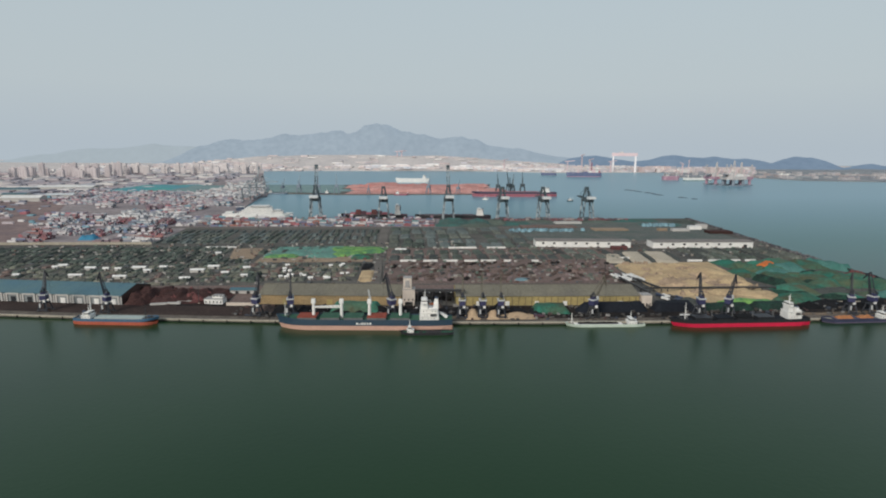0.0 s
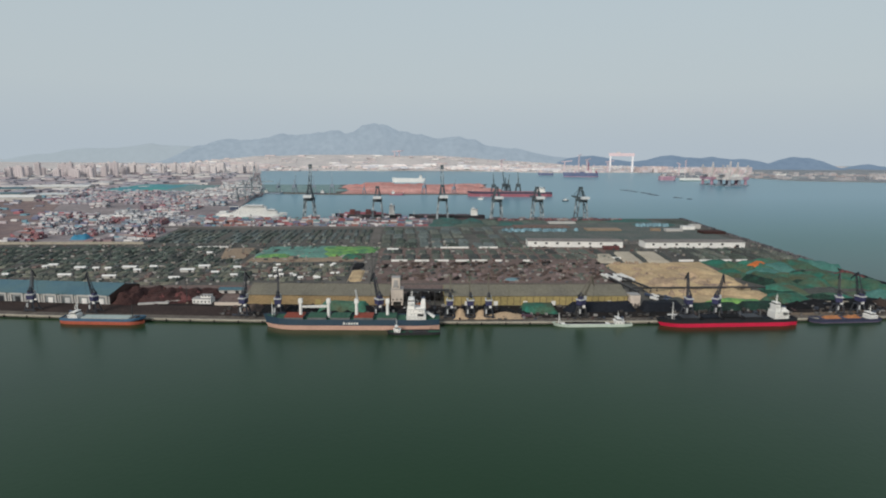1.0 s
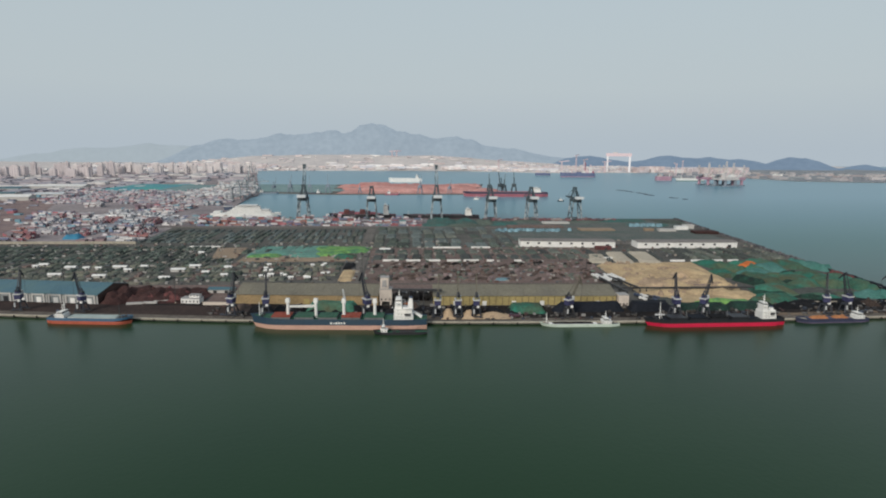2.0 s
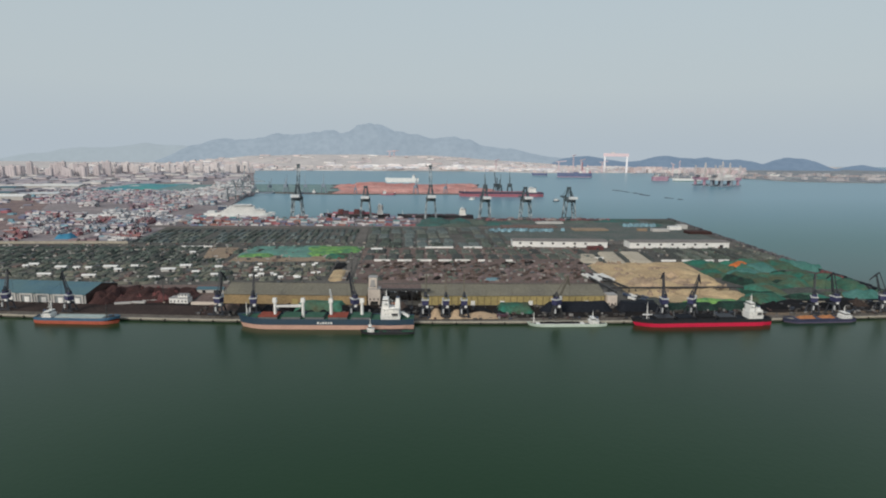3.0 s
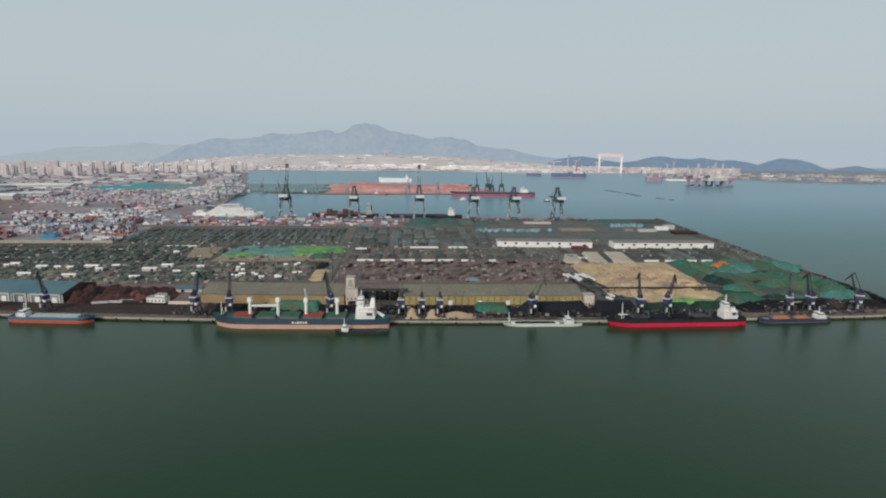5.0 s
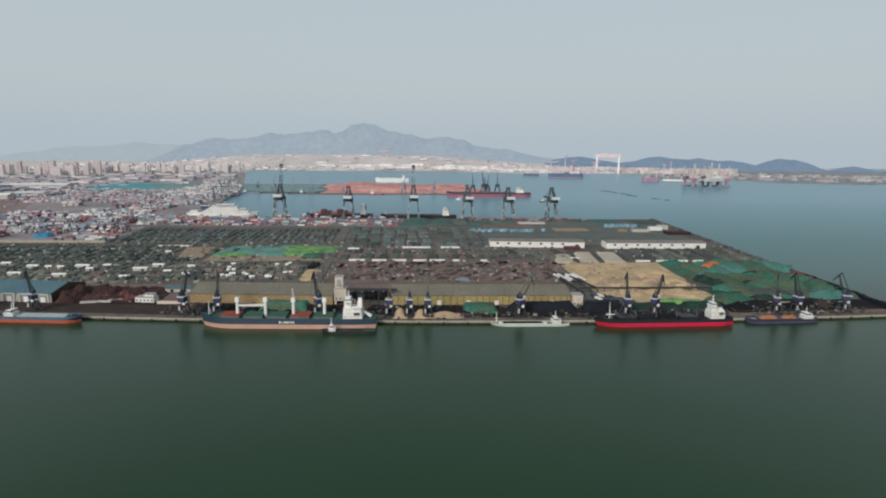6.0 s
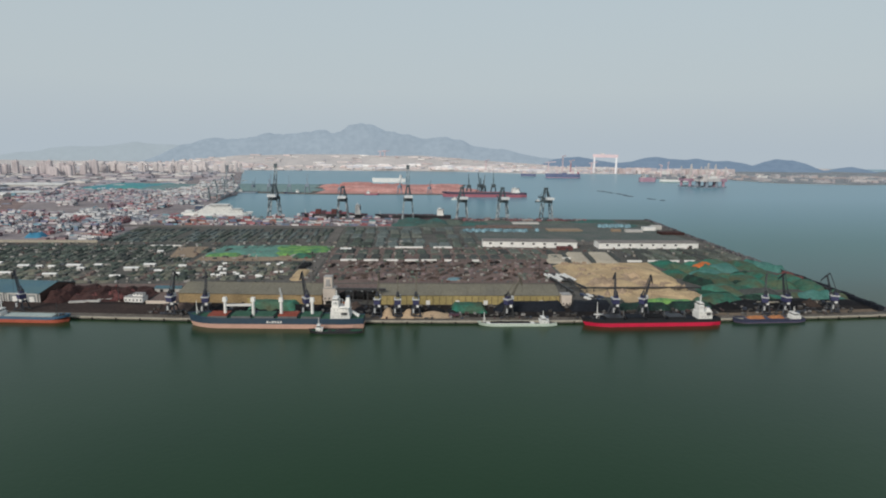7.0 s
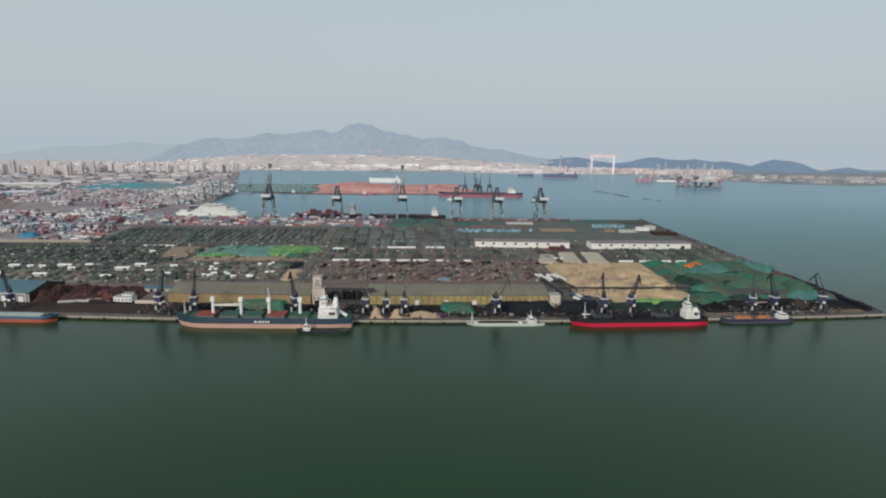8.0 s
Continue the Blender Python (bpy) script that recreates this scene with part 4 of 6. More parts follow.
# geared bulk carrier
B = ship("bulk_carrier", "dark blue geared bulk carrier with pink boot-top moored at the quay", 138, 18, 8.6, 4.6, M_HULLBLUE, M_BOOTPINK, M_DECKGREEN, at(31, 459.05, 0, 180 + quay_turn(-35) * 0.75), 2.2, 4.0, 0.17)
stern_house(B, 14.6, 8.6, 15.5, 15, 3)
hatches(B, 29, 122, 5, 8.6, 12.5, 1.8, [M_DECKGREEN, M_DECKRED, M_DECKGREEN, M_DECKGREEN, M_DECKRED], 3.4)
for x, jib in ((38.0, 2), (63, 0), (85.5, 1), (108, 2)):
    c = part("deck_crane", tube(bmnew(), (x, 0, 8.4), (x, 0, 21.0), 1.35, 1.15, 12), M_WHITE, B, "white deck crane post")
    part("crane_cab", box(bmnew(), x, 0, 20.9, 3.4, 3.4, 3.4, 0, 0.85), M_WHITE, c)
    if jib == 1:
        part("crane_jib", truss(bmnew(), (x + 1.5, 0, 18.0), (x + 21.4, 0, 17.6), 1.3, 0.5, 6, 0.9), M_WHITE, c, "white jib laid level")
    elif jib == 0:
        part("crane_jib", truss(bmnew(), (x - 1.2, 0, 21.5), (x + 0.6, 0, 32), 1.3, 0.36, 6, 0.7), M_CRANEWHITE, c)
foremast(B, 131, 10.2, 11)
windlass(B, 128, 9.8, 14)
part("free_fall_boat", bar(bmnew(), (0.2, 0, 9.6), (6.2, 0, 13.4), 2.6, 2.2, 1.8), M_WHITE, B, "white free-fall lifeboat")
for i, (w, h) in enumerate(((2.0, 1.8), (1.6, 1.1), (2.2, 1.8), (1.8, 1.8), (1.6, 1.8), (1.8, 1.8))):
    part("lettering_bar", box(bmnew(), 72 - 2.1 * i, 9.08, 5.6, w * 0.75, 0.1, h * 0.85), M_WHITE, B, "white lettering bar on the hull")

A = ship("coaster", "small blue coaster with orange boot-top and white stern house", 67, 11, 5.2, 3.7, M_HULLBLUE2, M_BOOTORANGE, M_DECKGREY, at(-271, 482.8, 0, -5.2), 1.6, 2.5, 0.16)
house(A, 8, 5.2, 7.5, 7.5, 1)
part("stern_mast", box(tube(bmnew(), (10.5, 0, 8), (10.5, 0, 18.5), 0.5, 0.3, 8), 10.5, 0, 15.5, 0.6, 2.6, 0.5), M_WHITE, A, "tall white signal mast")
part("hatch_coaming", box(bmnew(), 35, 0, 5.1, 40, 8, 1.0), M_PALEWALL, A)
for i in range(6):
    part("hatch_cover", box(bmnew(), 18.4 + 6.6 * i, 0, 6.1, 6.4, 8.4, 0.5), M_HATCHPALE, A)
foremast(A, 56, 5.2, 12, M_STEEL)
windlass(A, 60, 5.6, 8)

C = ship("coaster", "small pale green coaster with white stern house", 63, 10, 2.4, 1.6, M_HULLPALE, M_HULLPALE, M_DECKGREY, at(191.5, 458.5, 0, 180 + quay_turn(165)), 0.6, 2.5, 0.16)
house(C, 8, 2.1, 7, 7.5, 1)
part("hold", box(bmnew(), 36, 0, 2.0, 40, 7.4, 1.0), M_WHITE, C)
part("cargo", mound(36, 6.6, 0.9, 5), M_COAL, C).matrix_basis = at(36, 0, 2.9, 90)
foremast(C, 58, 3, 9)

Dk = ship("bulk_carrier", "black bulk carrier with bright red boot-top, riding high", 114.5, 15, 6.2, 4.2, M_HULLBLACK, M_BOOTRED, M_TARPBLACK, at(329, 458.8, 0, 180 + quay_turn(273)), 0.8, 4.5, 0.17)
stern_house(Dk, 9, 6.2, 12, 10.5, 2, 0.4)
hatches(Dk, 25, 96, 4, 6.2, 10.5, 1.6, [M_HULLBLACK, M_COAL, M_TARPBLACK, M_HULLBLACK], 3.5, M_HULLBLACK)
foremast(Dk, 101, 6.4, 14)
windlass(Dk, 105, 6.5, 12)
for x in (25.0, 42.8, 60.5, 78.2):
    foremast(Dk, x, 6.2, 7, M_DECKGREY)

E_ = ship("cargo_barge", "navy cargo barge with open hold of orange-brown cargo", 63, 11, 3.2, 1.8, M_HULLNAVY, M_BARGEBOOT, M_DECKGREY, at(412, 464.6, 0, 180 + quay_turn(376)), 1.0, 2.0, 0.16)
house(E_, 6, 3.0, 8, 7, 1)
part("hold", box(bmnew(), 33, 0, 2.9, 38, 8.6, 1.3), M_HULLNAVY, E_)
for x, l in ((23, 15), (42, 17)):
    part("cargo", mound(l, 8, 2.0, x), M_CARGO, E_).matrix_basis = at(x, 0, 4.0, 90)

T_ = ship("tugboat", "dark harbour workboat with small white wheelhouse", 40, 8, 2.2, 1.4, M_HULLBLACK, M_HULLBLACK, M_DECKGREEN, at(33, 442.5, 0, 180), 1.0, 1.5, 0.2, category="boat")
house(T_, 32, 1.9, 5, 4.5, 1, False)
part("deck_gear", box(box(bmnew(), 14, 0, 1.8, 12, 5, 0.9), 24, 1, 1.8, 3, 2, 1.4), M_STEEL, T_)

# ---- heaps and stores along the quay ----
for x, off, L, W, H, mt, nm, lab, cat in ((54, 15, 17, 14, 6.6, M_HEAPSAND, "sand_mound", "small tan sand heap beside a crane", "heap"), (71, 15, 16, 13, 6.0, M_HEAPSAND, "sand_mound", "small tan sand heap beside a crane", "heap"),
                                 (92, 16, 17, 36, 7.2, M_HEAPSAND, "sand_mound", "long tan sand heap on the quay", "heap")):
    solo(nm, mound(L, W, H, x), mt, lab, cat, on_quay(x, off), "quay heaps", smooth=True)
for x, W, H in ((125, 31, 6.2), (-46, 47, 7.6)):
    solo("quay_stockpile", mound(20, W, H, x + 3, 14, 24, 0.03, 0.2, 3.2), M_NET2, "tall flat-topped heap under a bright green dust net", "stockpile", on_quay(x, 33), "quay heaps", smooth=True)
solo("quay_stockpile", mound(20, 22, 6.8, 26), M_ORE, "dark brown ore heap beside the tower", "stockpile", on_quay(23, 34), "quay heaps", smooth=True)
for x, W in ((180, 66), (237, 40), (286, 50), (330, 40)):
    solo("quay_stockpile", mound(17, W, 7.4 if x < 250 else 5.2, x, 12, 24, 0.08, 0.3, 3.0), M_TARPBLACK if x < 250 else M_NETDEEP, "long flat-topped stockpile under black tarpaulin" if x < 250 else "long stockpile under deep green net", "stockpile", on_quay(x, 36), "quay heaps", smooth=True)
qr = random.Random(5)
for x in range(-330, 470, 17):
    if 112 < x < 350 or x < -140:
        continue
    solo("quay_stockpile", mound(qr.uniform(16, 24), qr.uniform(14, 24), qr.uniform(2.5, 5.5), x + 7, rough=0.5), qr.choice((M_COAL, M_COAL, M_ORE)), "low dark coal and ore heap behind the quay road", "stockpile", on_quay(x, qr.uniform(27, 33) + (6 if x > 340 else 0)), "quay heaps", smooth=True)


# ---- stockyard heaps ----
rng = random.Random(11)


def heap_field(name, label, group, spots, shapes, mats, turn=0.0, jitter=3.0, smooth=True, steep=2.6, singly=300):
    """Heaps on spots (x, y, scale along y): a few shapes, shared between the heaps of one look; past the nearest ones they are joined."""
    made, verts, faces, skins = {}, [], [], []
    for n, (x, y, ks) in enumerate(sorted(spots, key=lambda p: p[1])):
        i, k = rng.randrange(len(shapes)), rng.randrange(len(mats))
        if (i, k) not in made:
            L, W, H, r = shapes[i]
            made[i, k] = finish(mound(L, W, H, i * 5 + k * 3 + 1, 16, 10, r, 0.2, steep), name, mats[k], smooth)
        m = at(x, y, GROUND + 0.02, turn + rng.uniform(-jitter, jitter)) @ Matrix.Diagonal((rng.uniform(0.85, 1.15), ks, rng.uniform(0.75, 1.3), 1))
        if n < singly:
            ob = new(name, made[i, k])
            ob.matrix_basis = m
            tagged(ob, label, "stockpile", group)
            continue
        base = len(verts)
        verts += [m @ v.co for v in made[i, k].vertices]
        faces += [[base + q for q in f.vertices] for f in made[i, k].polygons]
        skins += [k] * len(made[i, k].polygons)
    if verts:
        me = bpy.data.meshes.new(name)
        me.from_pydata(verts, [], faces)
        for one in mats:
            me.materials.append(one)
        me.polygons.foreach_set("material_index", skins)
        me.polygons.foreach_set("use_smooth", [smooth] * len(faces))
        tagged(new(name, me), label, "stockpile", kind="stuff")


def inside(x, y, pts):
    hit, j = False, len(pts) - 1
    for i in range(len(pts)):
        (xa, ya), (xb, yb) = pts[i], pts[j]
        if (ya > y) != (yb > y) and x < (xb - xa) * (y - ya) / (yb - ya) + xa:
            hit = not hit
        j = i
    return hit


M_CLUTTER = mixed("yard_clutter_paint", [(0.10, 0.09, 0.08), (0.30, 0.29, 0.27), (0.06, 0.06, 0.065), (0.12, 0.07, 0.06), (0.16, 0.15, 0.13), (0.26, 0.23, 0.20), (0.09, 0.10, 0.11), (0.05, 0.05, 0.05), (0.12, 0.16, 0.13), (0.33, 0.31, 0.29)])
M_MAROONBITS = mixed("maroon_quay_clutter_paint", [(0.16, 0.07, 0.08), (0.24, 0.11, 0.12), (0.10, 0.06, 0.07), (0.30, 0.26, 0.25), (0.12, 0.10, 0.11), (0.22, 0.14, 0.13)])
M_DARKCLUTTER = mixed("dark_quay_clutter_paint", [(0.05, 0.045, 0.042), (0.10, 0.085, 0.075), (0.03, 0.03, 0.034), (0.07, 0.04, 0.036), (0.13, 0.12, 0.11), (0.04, 0.05, 0.07), (0.24, 0.23, 0.22), (0.06, 0.055, 0.05)])
M_NETGREY = mat("grey_green_dust_net", (0.14, 0.15, 0.128), 0.85, big=10, fine=1.6, vary=0.4, second=(0.088, 0.096, 0.084), bump=0.2, each=0.25)
M_NETBLACK = mat("black_dust_net", (0.076, 0.085, 0.08), 0.85, big=10, fine=1.6, vary=0.4, second=(0.05, 0.054, 0.052), bump=0.2, each=0.25)
# net for the far heaps, lightened to carry the haze in its colour
M_NETHAZE = mat("haze_lightened_dust_net", (0.13, 0.152, 0.145), 0.85, big=10, fine=1.6, vary=0.4, second=(0.092, 0.11, 0.106), bump=0.2, each=0.3)
M_NETPALE = mat("pale_worn_dust_net", (0.20, 0.205, 0.165), 0.85, big=9, fine=1.6, vary=0.35, second=(0.125, 0.13, 0.10), bump=0.2, each=0.2)
west = [(-560, 612), (-58, 610), (-60, 716), (-196, 716), (-196, 770), (-52, 850), (-52, 1020), (-372, 1020), (-385, 858), (-640, 858)]
spots = []
y = 625.0
while y < 1015:
    x = -590.0
    L = 21 + (y - 600) * 0.03
    while x < -50:
        xx = x + rng.uniform(-2, 2)
        if inside(xx, y, west) and inside(xx, y + L / 2 - 6, west) and rng.random() > 0.07 and not (845 < y < 862) and not (-244 < xx < -197 and 742 < y < 830):
            spots.append((xx, y + rng.uniform(-3, 3), L / 25 * rng.uniform(0.75, 1.1)))
        x += 8.8 if y < 850 else 10.5
    y += L + 3.5
ns = [(25, 7.4, 1.7, 0.4), (25, 6.8, 1.5, 0.5), (25, 8.0, 2.1, 0.4), (25, 6.0, 1.3, 0.5)]
heap_field("netted_stockpile", "long stockpile under dark green dust net", "netted stockpiles", [p for p in spots if 705 < p[1] <= 850], ns, [M_NET, M_NETGREY, M_NETBLACK, M_NET, M_NET], singly=110)
heap_field("netted_stockpile", "long stockpile under grey-green dust net lightened for haze", "far netted stockpiles", [p for p in spots if p[1] > 850], ns, [M_NETGREY, M_NETHAZE, M_NET, M_NETHAZE], singly=90)
heap_field("netted_stockpile", "dark stockpile under worn net among yard sheds", "southern netted stockpiles", [(x, y, k * rng.uniform(0.55, 1.0)) for x, y, k in spots if y <= 705 and rng.random() > (0.34 if x > -160 else 0.16)], ns, [M_NETGREY, M_NET, M_NETPALE, M_BROWN, M_NETPALE, M_NETGREY, M_NET], jitter=12.0, singly=180)
# brown ore lanes
spots = []
for j, y in enumerate((622, 642, 664, 688, 706)):
    x = -18.0
    while x < 232 + (y - 620) * 0.2:
        if rng.random() > 0.22:
            spots.append((x + rng.uniform(-3, 3), y + rng.uniform(-4, 4), rng.uniform(0.6, 1.1)))
        x += 8.2
heap_field("ore_mound", "low dark brown ore heap on stained ground", "ore heaps", spots, [(15, 5.6, 1.5, 0.6), (11, 6.4, 1.3, 0.7), (18, 5.0, 1.4, 0.6)], [M_ORE, M_BROWN, M_COALGROUND, M_ORE, M_EARTH, M_NETGREY, M_ORE], turn=-20, jitter=30, steep=1.8)
spots = [(x + rng.uniform(-2, 2), y + rng.uniform(-3, 3), rng.uniform(0.85, 1.1)) for y in (748, 788) for x in range(-18, 275, 16) if rng.random() > 0.08]
heap_field("stockpile", "short stockpile under grey-green dust net", "short netted stockpiles", spots, [(30, 13, 1.9, 0.3), (28, 12, 1.7, 0.3)], [M_NETGREY, M_NETBLACK, M_NET, M_NETGREY], turn=-1, jitter=2)
spots = [(x + rng.uniform(-3, 3), y + rng.uniform(-4, 4), rng.uniform(0.8, 1.1)) for y in (845, 885, 930, 975, 1008) for x in range(-22, 178, 19) if rng.random() > 0.06]
# the haze-lightened net covers part of these northern rows too
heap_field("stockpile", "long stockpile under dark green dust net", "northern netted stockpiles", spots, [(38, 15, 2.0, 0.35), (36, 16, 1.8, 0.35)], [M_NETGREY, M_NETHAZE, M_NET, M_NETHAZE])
spots = [(x + rng.uniform(-3, 3), y + rng.uniform(-3, 3), rng.uniform(0.8, 1.1)) for y in (745, 786) for x in range(384, 520, 11)]
heap_field("stockpile", "dark netted stockpile near the pier's end", "eastern netted stockpiles", spots, [(36, 8.6, 2.8, 0.3), (34, 8.0, 2.4, 0.3)], [M_NETBLACK, M_NETGREY, M_NET, M_NETGREY])
# large bright green heaps
for x, y, L, W, H in ((398, 690, 52, 34, 6), (430, 675, 60, 32, 7), (462, 690, 56, 34, 7), (494, 690, 54, 30, 6), (385, 640, 40, 26, 5), (410, 610, 60, 36, 7), (444, 605, 60, 34, 7.5), (478, 612, 70, 34, 7), (505, 610, 50, 26, 5),
                      (392, 560, 44, 40, 7), (376, 530, 34, 44, 6.5), (415, 575, 30, 40, 4)):
    solo("stockpile", mound(L, W, H * 0.8, x * 0.1, 16, 12, 0.2, 0.3), M_NET2, "broad stockpile under bright green dust net", "stockpile", at(x, y, GROUND + 0.04, rng.uniform(-8, 8)), "bright green stockpiles", smooth=True)
for x, W, mt, lab in ((316, 56, M_LIME, "low heap edged with lime green net"), (356, 30, M_NET2, "low heap under bright green net"), (262, 26, M_NETBLACK, "low heap under black net")):
    solo("stockpile", mound(14, W, 4.6, x, 10, 16, 0.3, 0.4, 2.0), mt, lab, "stockpile", at(x, 517, GROUND + 0.05), "front stockpiles", smooth=True)
for x, y, W in ((425, 540, 44), (470, 545, 46), (503, 540, 20), (440, 520, 60), (490, 515, 36), (395, 515, 40)):
    solo("stockpile", mound(24, W, 4.2, x * 0.3, 12, 10, 0.4), M_NET2 if y > 530 else M_COAL, "low stockpile under green net near the pier's end" if y > 530 else "black stockpile near the pier's end", "stockpile", at(x, y, GROUND + 0.05, rng.uniform(-6, 6)), "end stockpiles", smooth=True)
for x, y, L, W, mt, lab in ((512, 680, 60, 22, M_TEALPALE, "low heap under faded teal net"), (452, 668, 40, 46, M_TEALPALE, "low heap under faded teal net"), (482, 538, 26, 44, M_TEALPALE, "low heap under faded teal net"), (498, 575, 40, 26, M_NETOLIVE, "low heap under worn olive net"),
                            (405, 668, 50, 26, M_NETOLIVE, "low heap under worn olive net"), (440, 622, 26, 60, M_NETOLIVE, "low heap under worn olive net"), (470, 588, 40, 34, M_NETOLIVE, "low heap under worn olive net"), (420, 640, 30, 40, M_TEALPALE, "low heap under faded teal net"), (388, 596, 40, 14, M_NETDEEP, "low heap under deep green net"), (425, 552, 20, 50, M_NETBLACK, "low heap under black net")):
    solo("stockpile", mound(L, W, 6.4, x * 0.17 + y, 14, 12, 0.3, 0.35), mt, lab, "stockpile", at(x, y, GROUND + 0.05, rng.uniform(-25, 25)), "mixed eastern stockpiles", smooth=True)
# narrow dark mounds stand in for the dark valleys between the stockpiles
for x, y, L, W, deg in ((378, 547, 7, 46, -24), (412, 530, 7, 34, -22), (438, 589, 7, 36, -36), (462, 640, 6, 40, 20), (418, 640, 6, 30, -28)):
    solo("stockpile", mound(L, W, 7.4, x * 0.21, 8, 16, 0.3, 0.2, 1.6), M_NETDEEP, "narrow dark mound standing in for a valley between stockpiles", "stockpile", at(x, y, GROUND + 0.05, deg), "dark net ridges", smooth=True)
solo("tarpaulin", mound(36, 12, 2.2, 4, 12, 8, 0.2, 0.6), M_ORANGE, "orange tarpaulin over a green netted heap", "tarpaulin", at(432, 676, GROUND + 4.2, -46), smooth=True)
for x, y, L, W, H in ((86, 1108, 70, 60, 8), (131, 1082, 80, 46, 8), (166, 1095, 60, 40, 7), (78, 1070, 50, 60, 6), (126, 1050, 40, 80, 6), (440, 1130, 60, 110, 5), (530, 1110, 60, 60, 5), (200, 1085, 60, 60, 5), (365, 1110, 50, 70, 4), (470, 1065, 50, 90, 4), (250, 1120, 50, 60, 4)):
    solo("stockpile", mound(L, W, H * (0.85 if x < 200 else 0.6), x * 0.1 + 2, 16, 12, 0.2, 0.3), M_TEALDARK if x in (86, 131, 78, 440, 200, 470) else M_NET, "broad stockpile under green dust net near the far quay", "stockpile", at(x, y, GROUND + 0.05), "far green stockpiles", smooth=True)
# lime and teal covers
for x, y, L, W, H, mt, lab in ((-160, 800, 72, 60, 2.0, M_TEAL, "flat heap under teal tarpaulin"), (-112, 802, 76, 60, 2.0, M_TEAL, "flat heap under teal tarpaulin"), (-56, 806, 52, 52, 2.2, M_LIME, "flat heap under lime green net"), (-82, 778, 40, 44, 3, M_LIME, "flat heap under lime green net"), (-90, 808, 46, 40, 2.6, M_LIME, "flat heap under lime green net"),
                               (-165, 762, 22, 44, 2.4, M_LIME, "flat heap under lime green net"), (-112, 760, 20, 40, 2.4, M_TEAL, "flat heap under teal tarpaulin"), (-60, 752, 26, 30, 3, M_NET2, "heap under green net")):
    solo("stockpile", mound(L, W, H, x * 0.07, 14, 10, 0.25, 0.9), mt, lab, "stockpile", at(x, y, GROUND + 0.06, rng.uniform(-5, 5)), "coloured covers", smooth=True)
solo("sand_mound", mound(58, 16, 1.8, 4, 12, 8, 0.15, 0.2, 3.0), M_SAND, "long flat sand heap by the yard road", "heap", at(-47, 641, GROUND + 0.06), smooth=True)
solo("coal_mound", mound(28, 14, 2.8, 8, 10, 8, 0.2, 0.2, 2.0), M_COAL, "small black coal heap by the yard road", "heap", at(-49, 689, GROUND + 0.3), smooth=True)
# sand
for x, y, L, W, H in ((300, 640, 60, 50, 4), (345, 660, 60, 44, 4.5), (318, 686, 36, 60, 3.6), (284, 680, 36, 44, 3.2), (352, 610, 50, 36, 4), (322, 560, 34, 60, 3.5), (350, 545, 30, 30, 3), (285, 560, 30, 36, 3), (274, 615, 44, 30, 3.4), (300, 595, 30, 34, 3)):
    solo("sand_mound", mound(L, W, H * 0.8, x * 0.13, 16, 12, 0.45, 0.5), M_SAND, "broad low tan sand heap", "heap", at(x, y, GROUND + 0.05, rng.uniform(-20, 20)), "sand heaps", smooth=True)
for x, y, W in ((298, 742, 24), (331, 742, 28)):
    solo("sand_mound", mound(82, W, 2.2, x, 14, 8, 0.12, 0.2, 4.0), M_SANDPALE, "flat pale rectangular sand pad", "heap", at(x, y, GROUND + 0.1, -8), "sand pads", smooth=True)
solo("sand_mound", mound(60, 24, 1.6, 9, 14, 8, 0.3, 0.3, 3.0), M_SANDPALE, "flat grey gritty sand pad", "heap", at(266, 735, GROUND + 0.1, -12), "sand pads", smooth=True)
# dark strips laid in for the shadow between the pads
for x, y in ((282, 745), (315, 745), (350, 750)):
    solo("stockpile", mound(62, 6, 2.0, x, 12, 6, 0.2, 0.2, 2.0), M_NETBLACK, "narrow dark strip for the shadow between sand pads", "stockpile", at(x, y, GROUND + 0.1, -8), "narrow stockpiles", smooth=True)
for i in range(46):
    a = rng.uniform(0, 1)
    solo("damp_sand_mound", mound(rng.uniform(5, 16), rng.uniform(3, 8), rng.uniform(2.4, 4.2), i), M_SANDDARK, "small damp sand heap", "heap", at(rng.uniform(262, 362), rng.uniform(545, 700), GROUND + 0.1 * a + 0.1, rng.uniform(0, 180)), "damp sand heaps", smooth=True)
for i in range(9):
    solo("damp_sand_mound", mound(rng.uniform(4, 8), rng.uniform(14, 30), rng.uniform(2.6, 3.8), i + 70, 10, 14, 0.4), M_EARTH if i < 4 else M_SANDDARK, "long streak of darker damp sand", "heap", at(rng.uniform(285, 345), rng.uniform(575, 655), GROUND + 0.1, rng.uniform(-14, 8)), "damp sand heaps", smooth=True)
for i in range(12):
    solo("damp_sand_mound", mound(rng.uniform(8, 18), rng.uniform(16, 34), rng.uniform(3.8, 5.0), i + 90, 12, 16, 0.6, 0.2), M_SANDDARK if i % 3 else M_HEAPSAND, "worked bank of darker sand", "heap", at(rng.uniform(266, 330), rng.uniform(548, 640), GROUND + 0.1, rng.uniform(-20, 20)), "damp sand heaps", smooth=True)
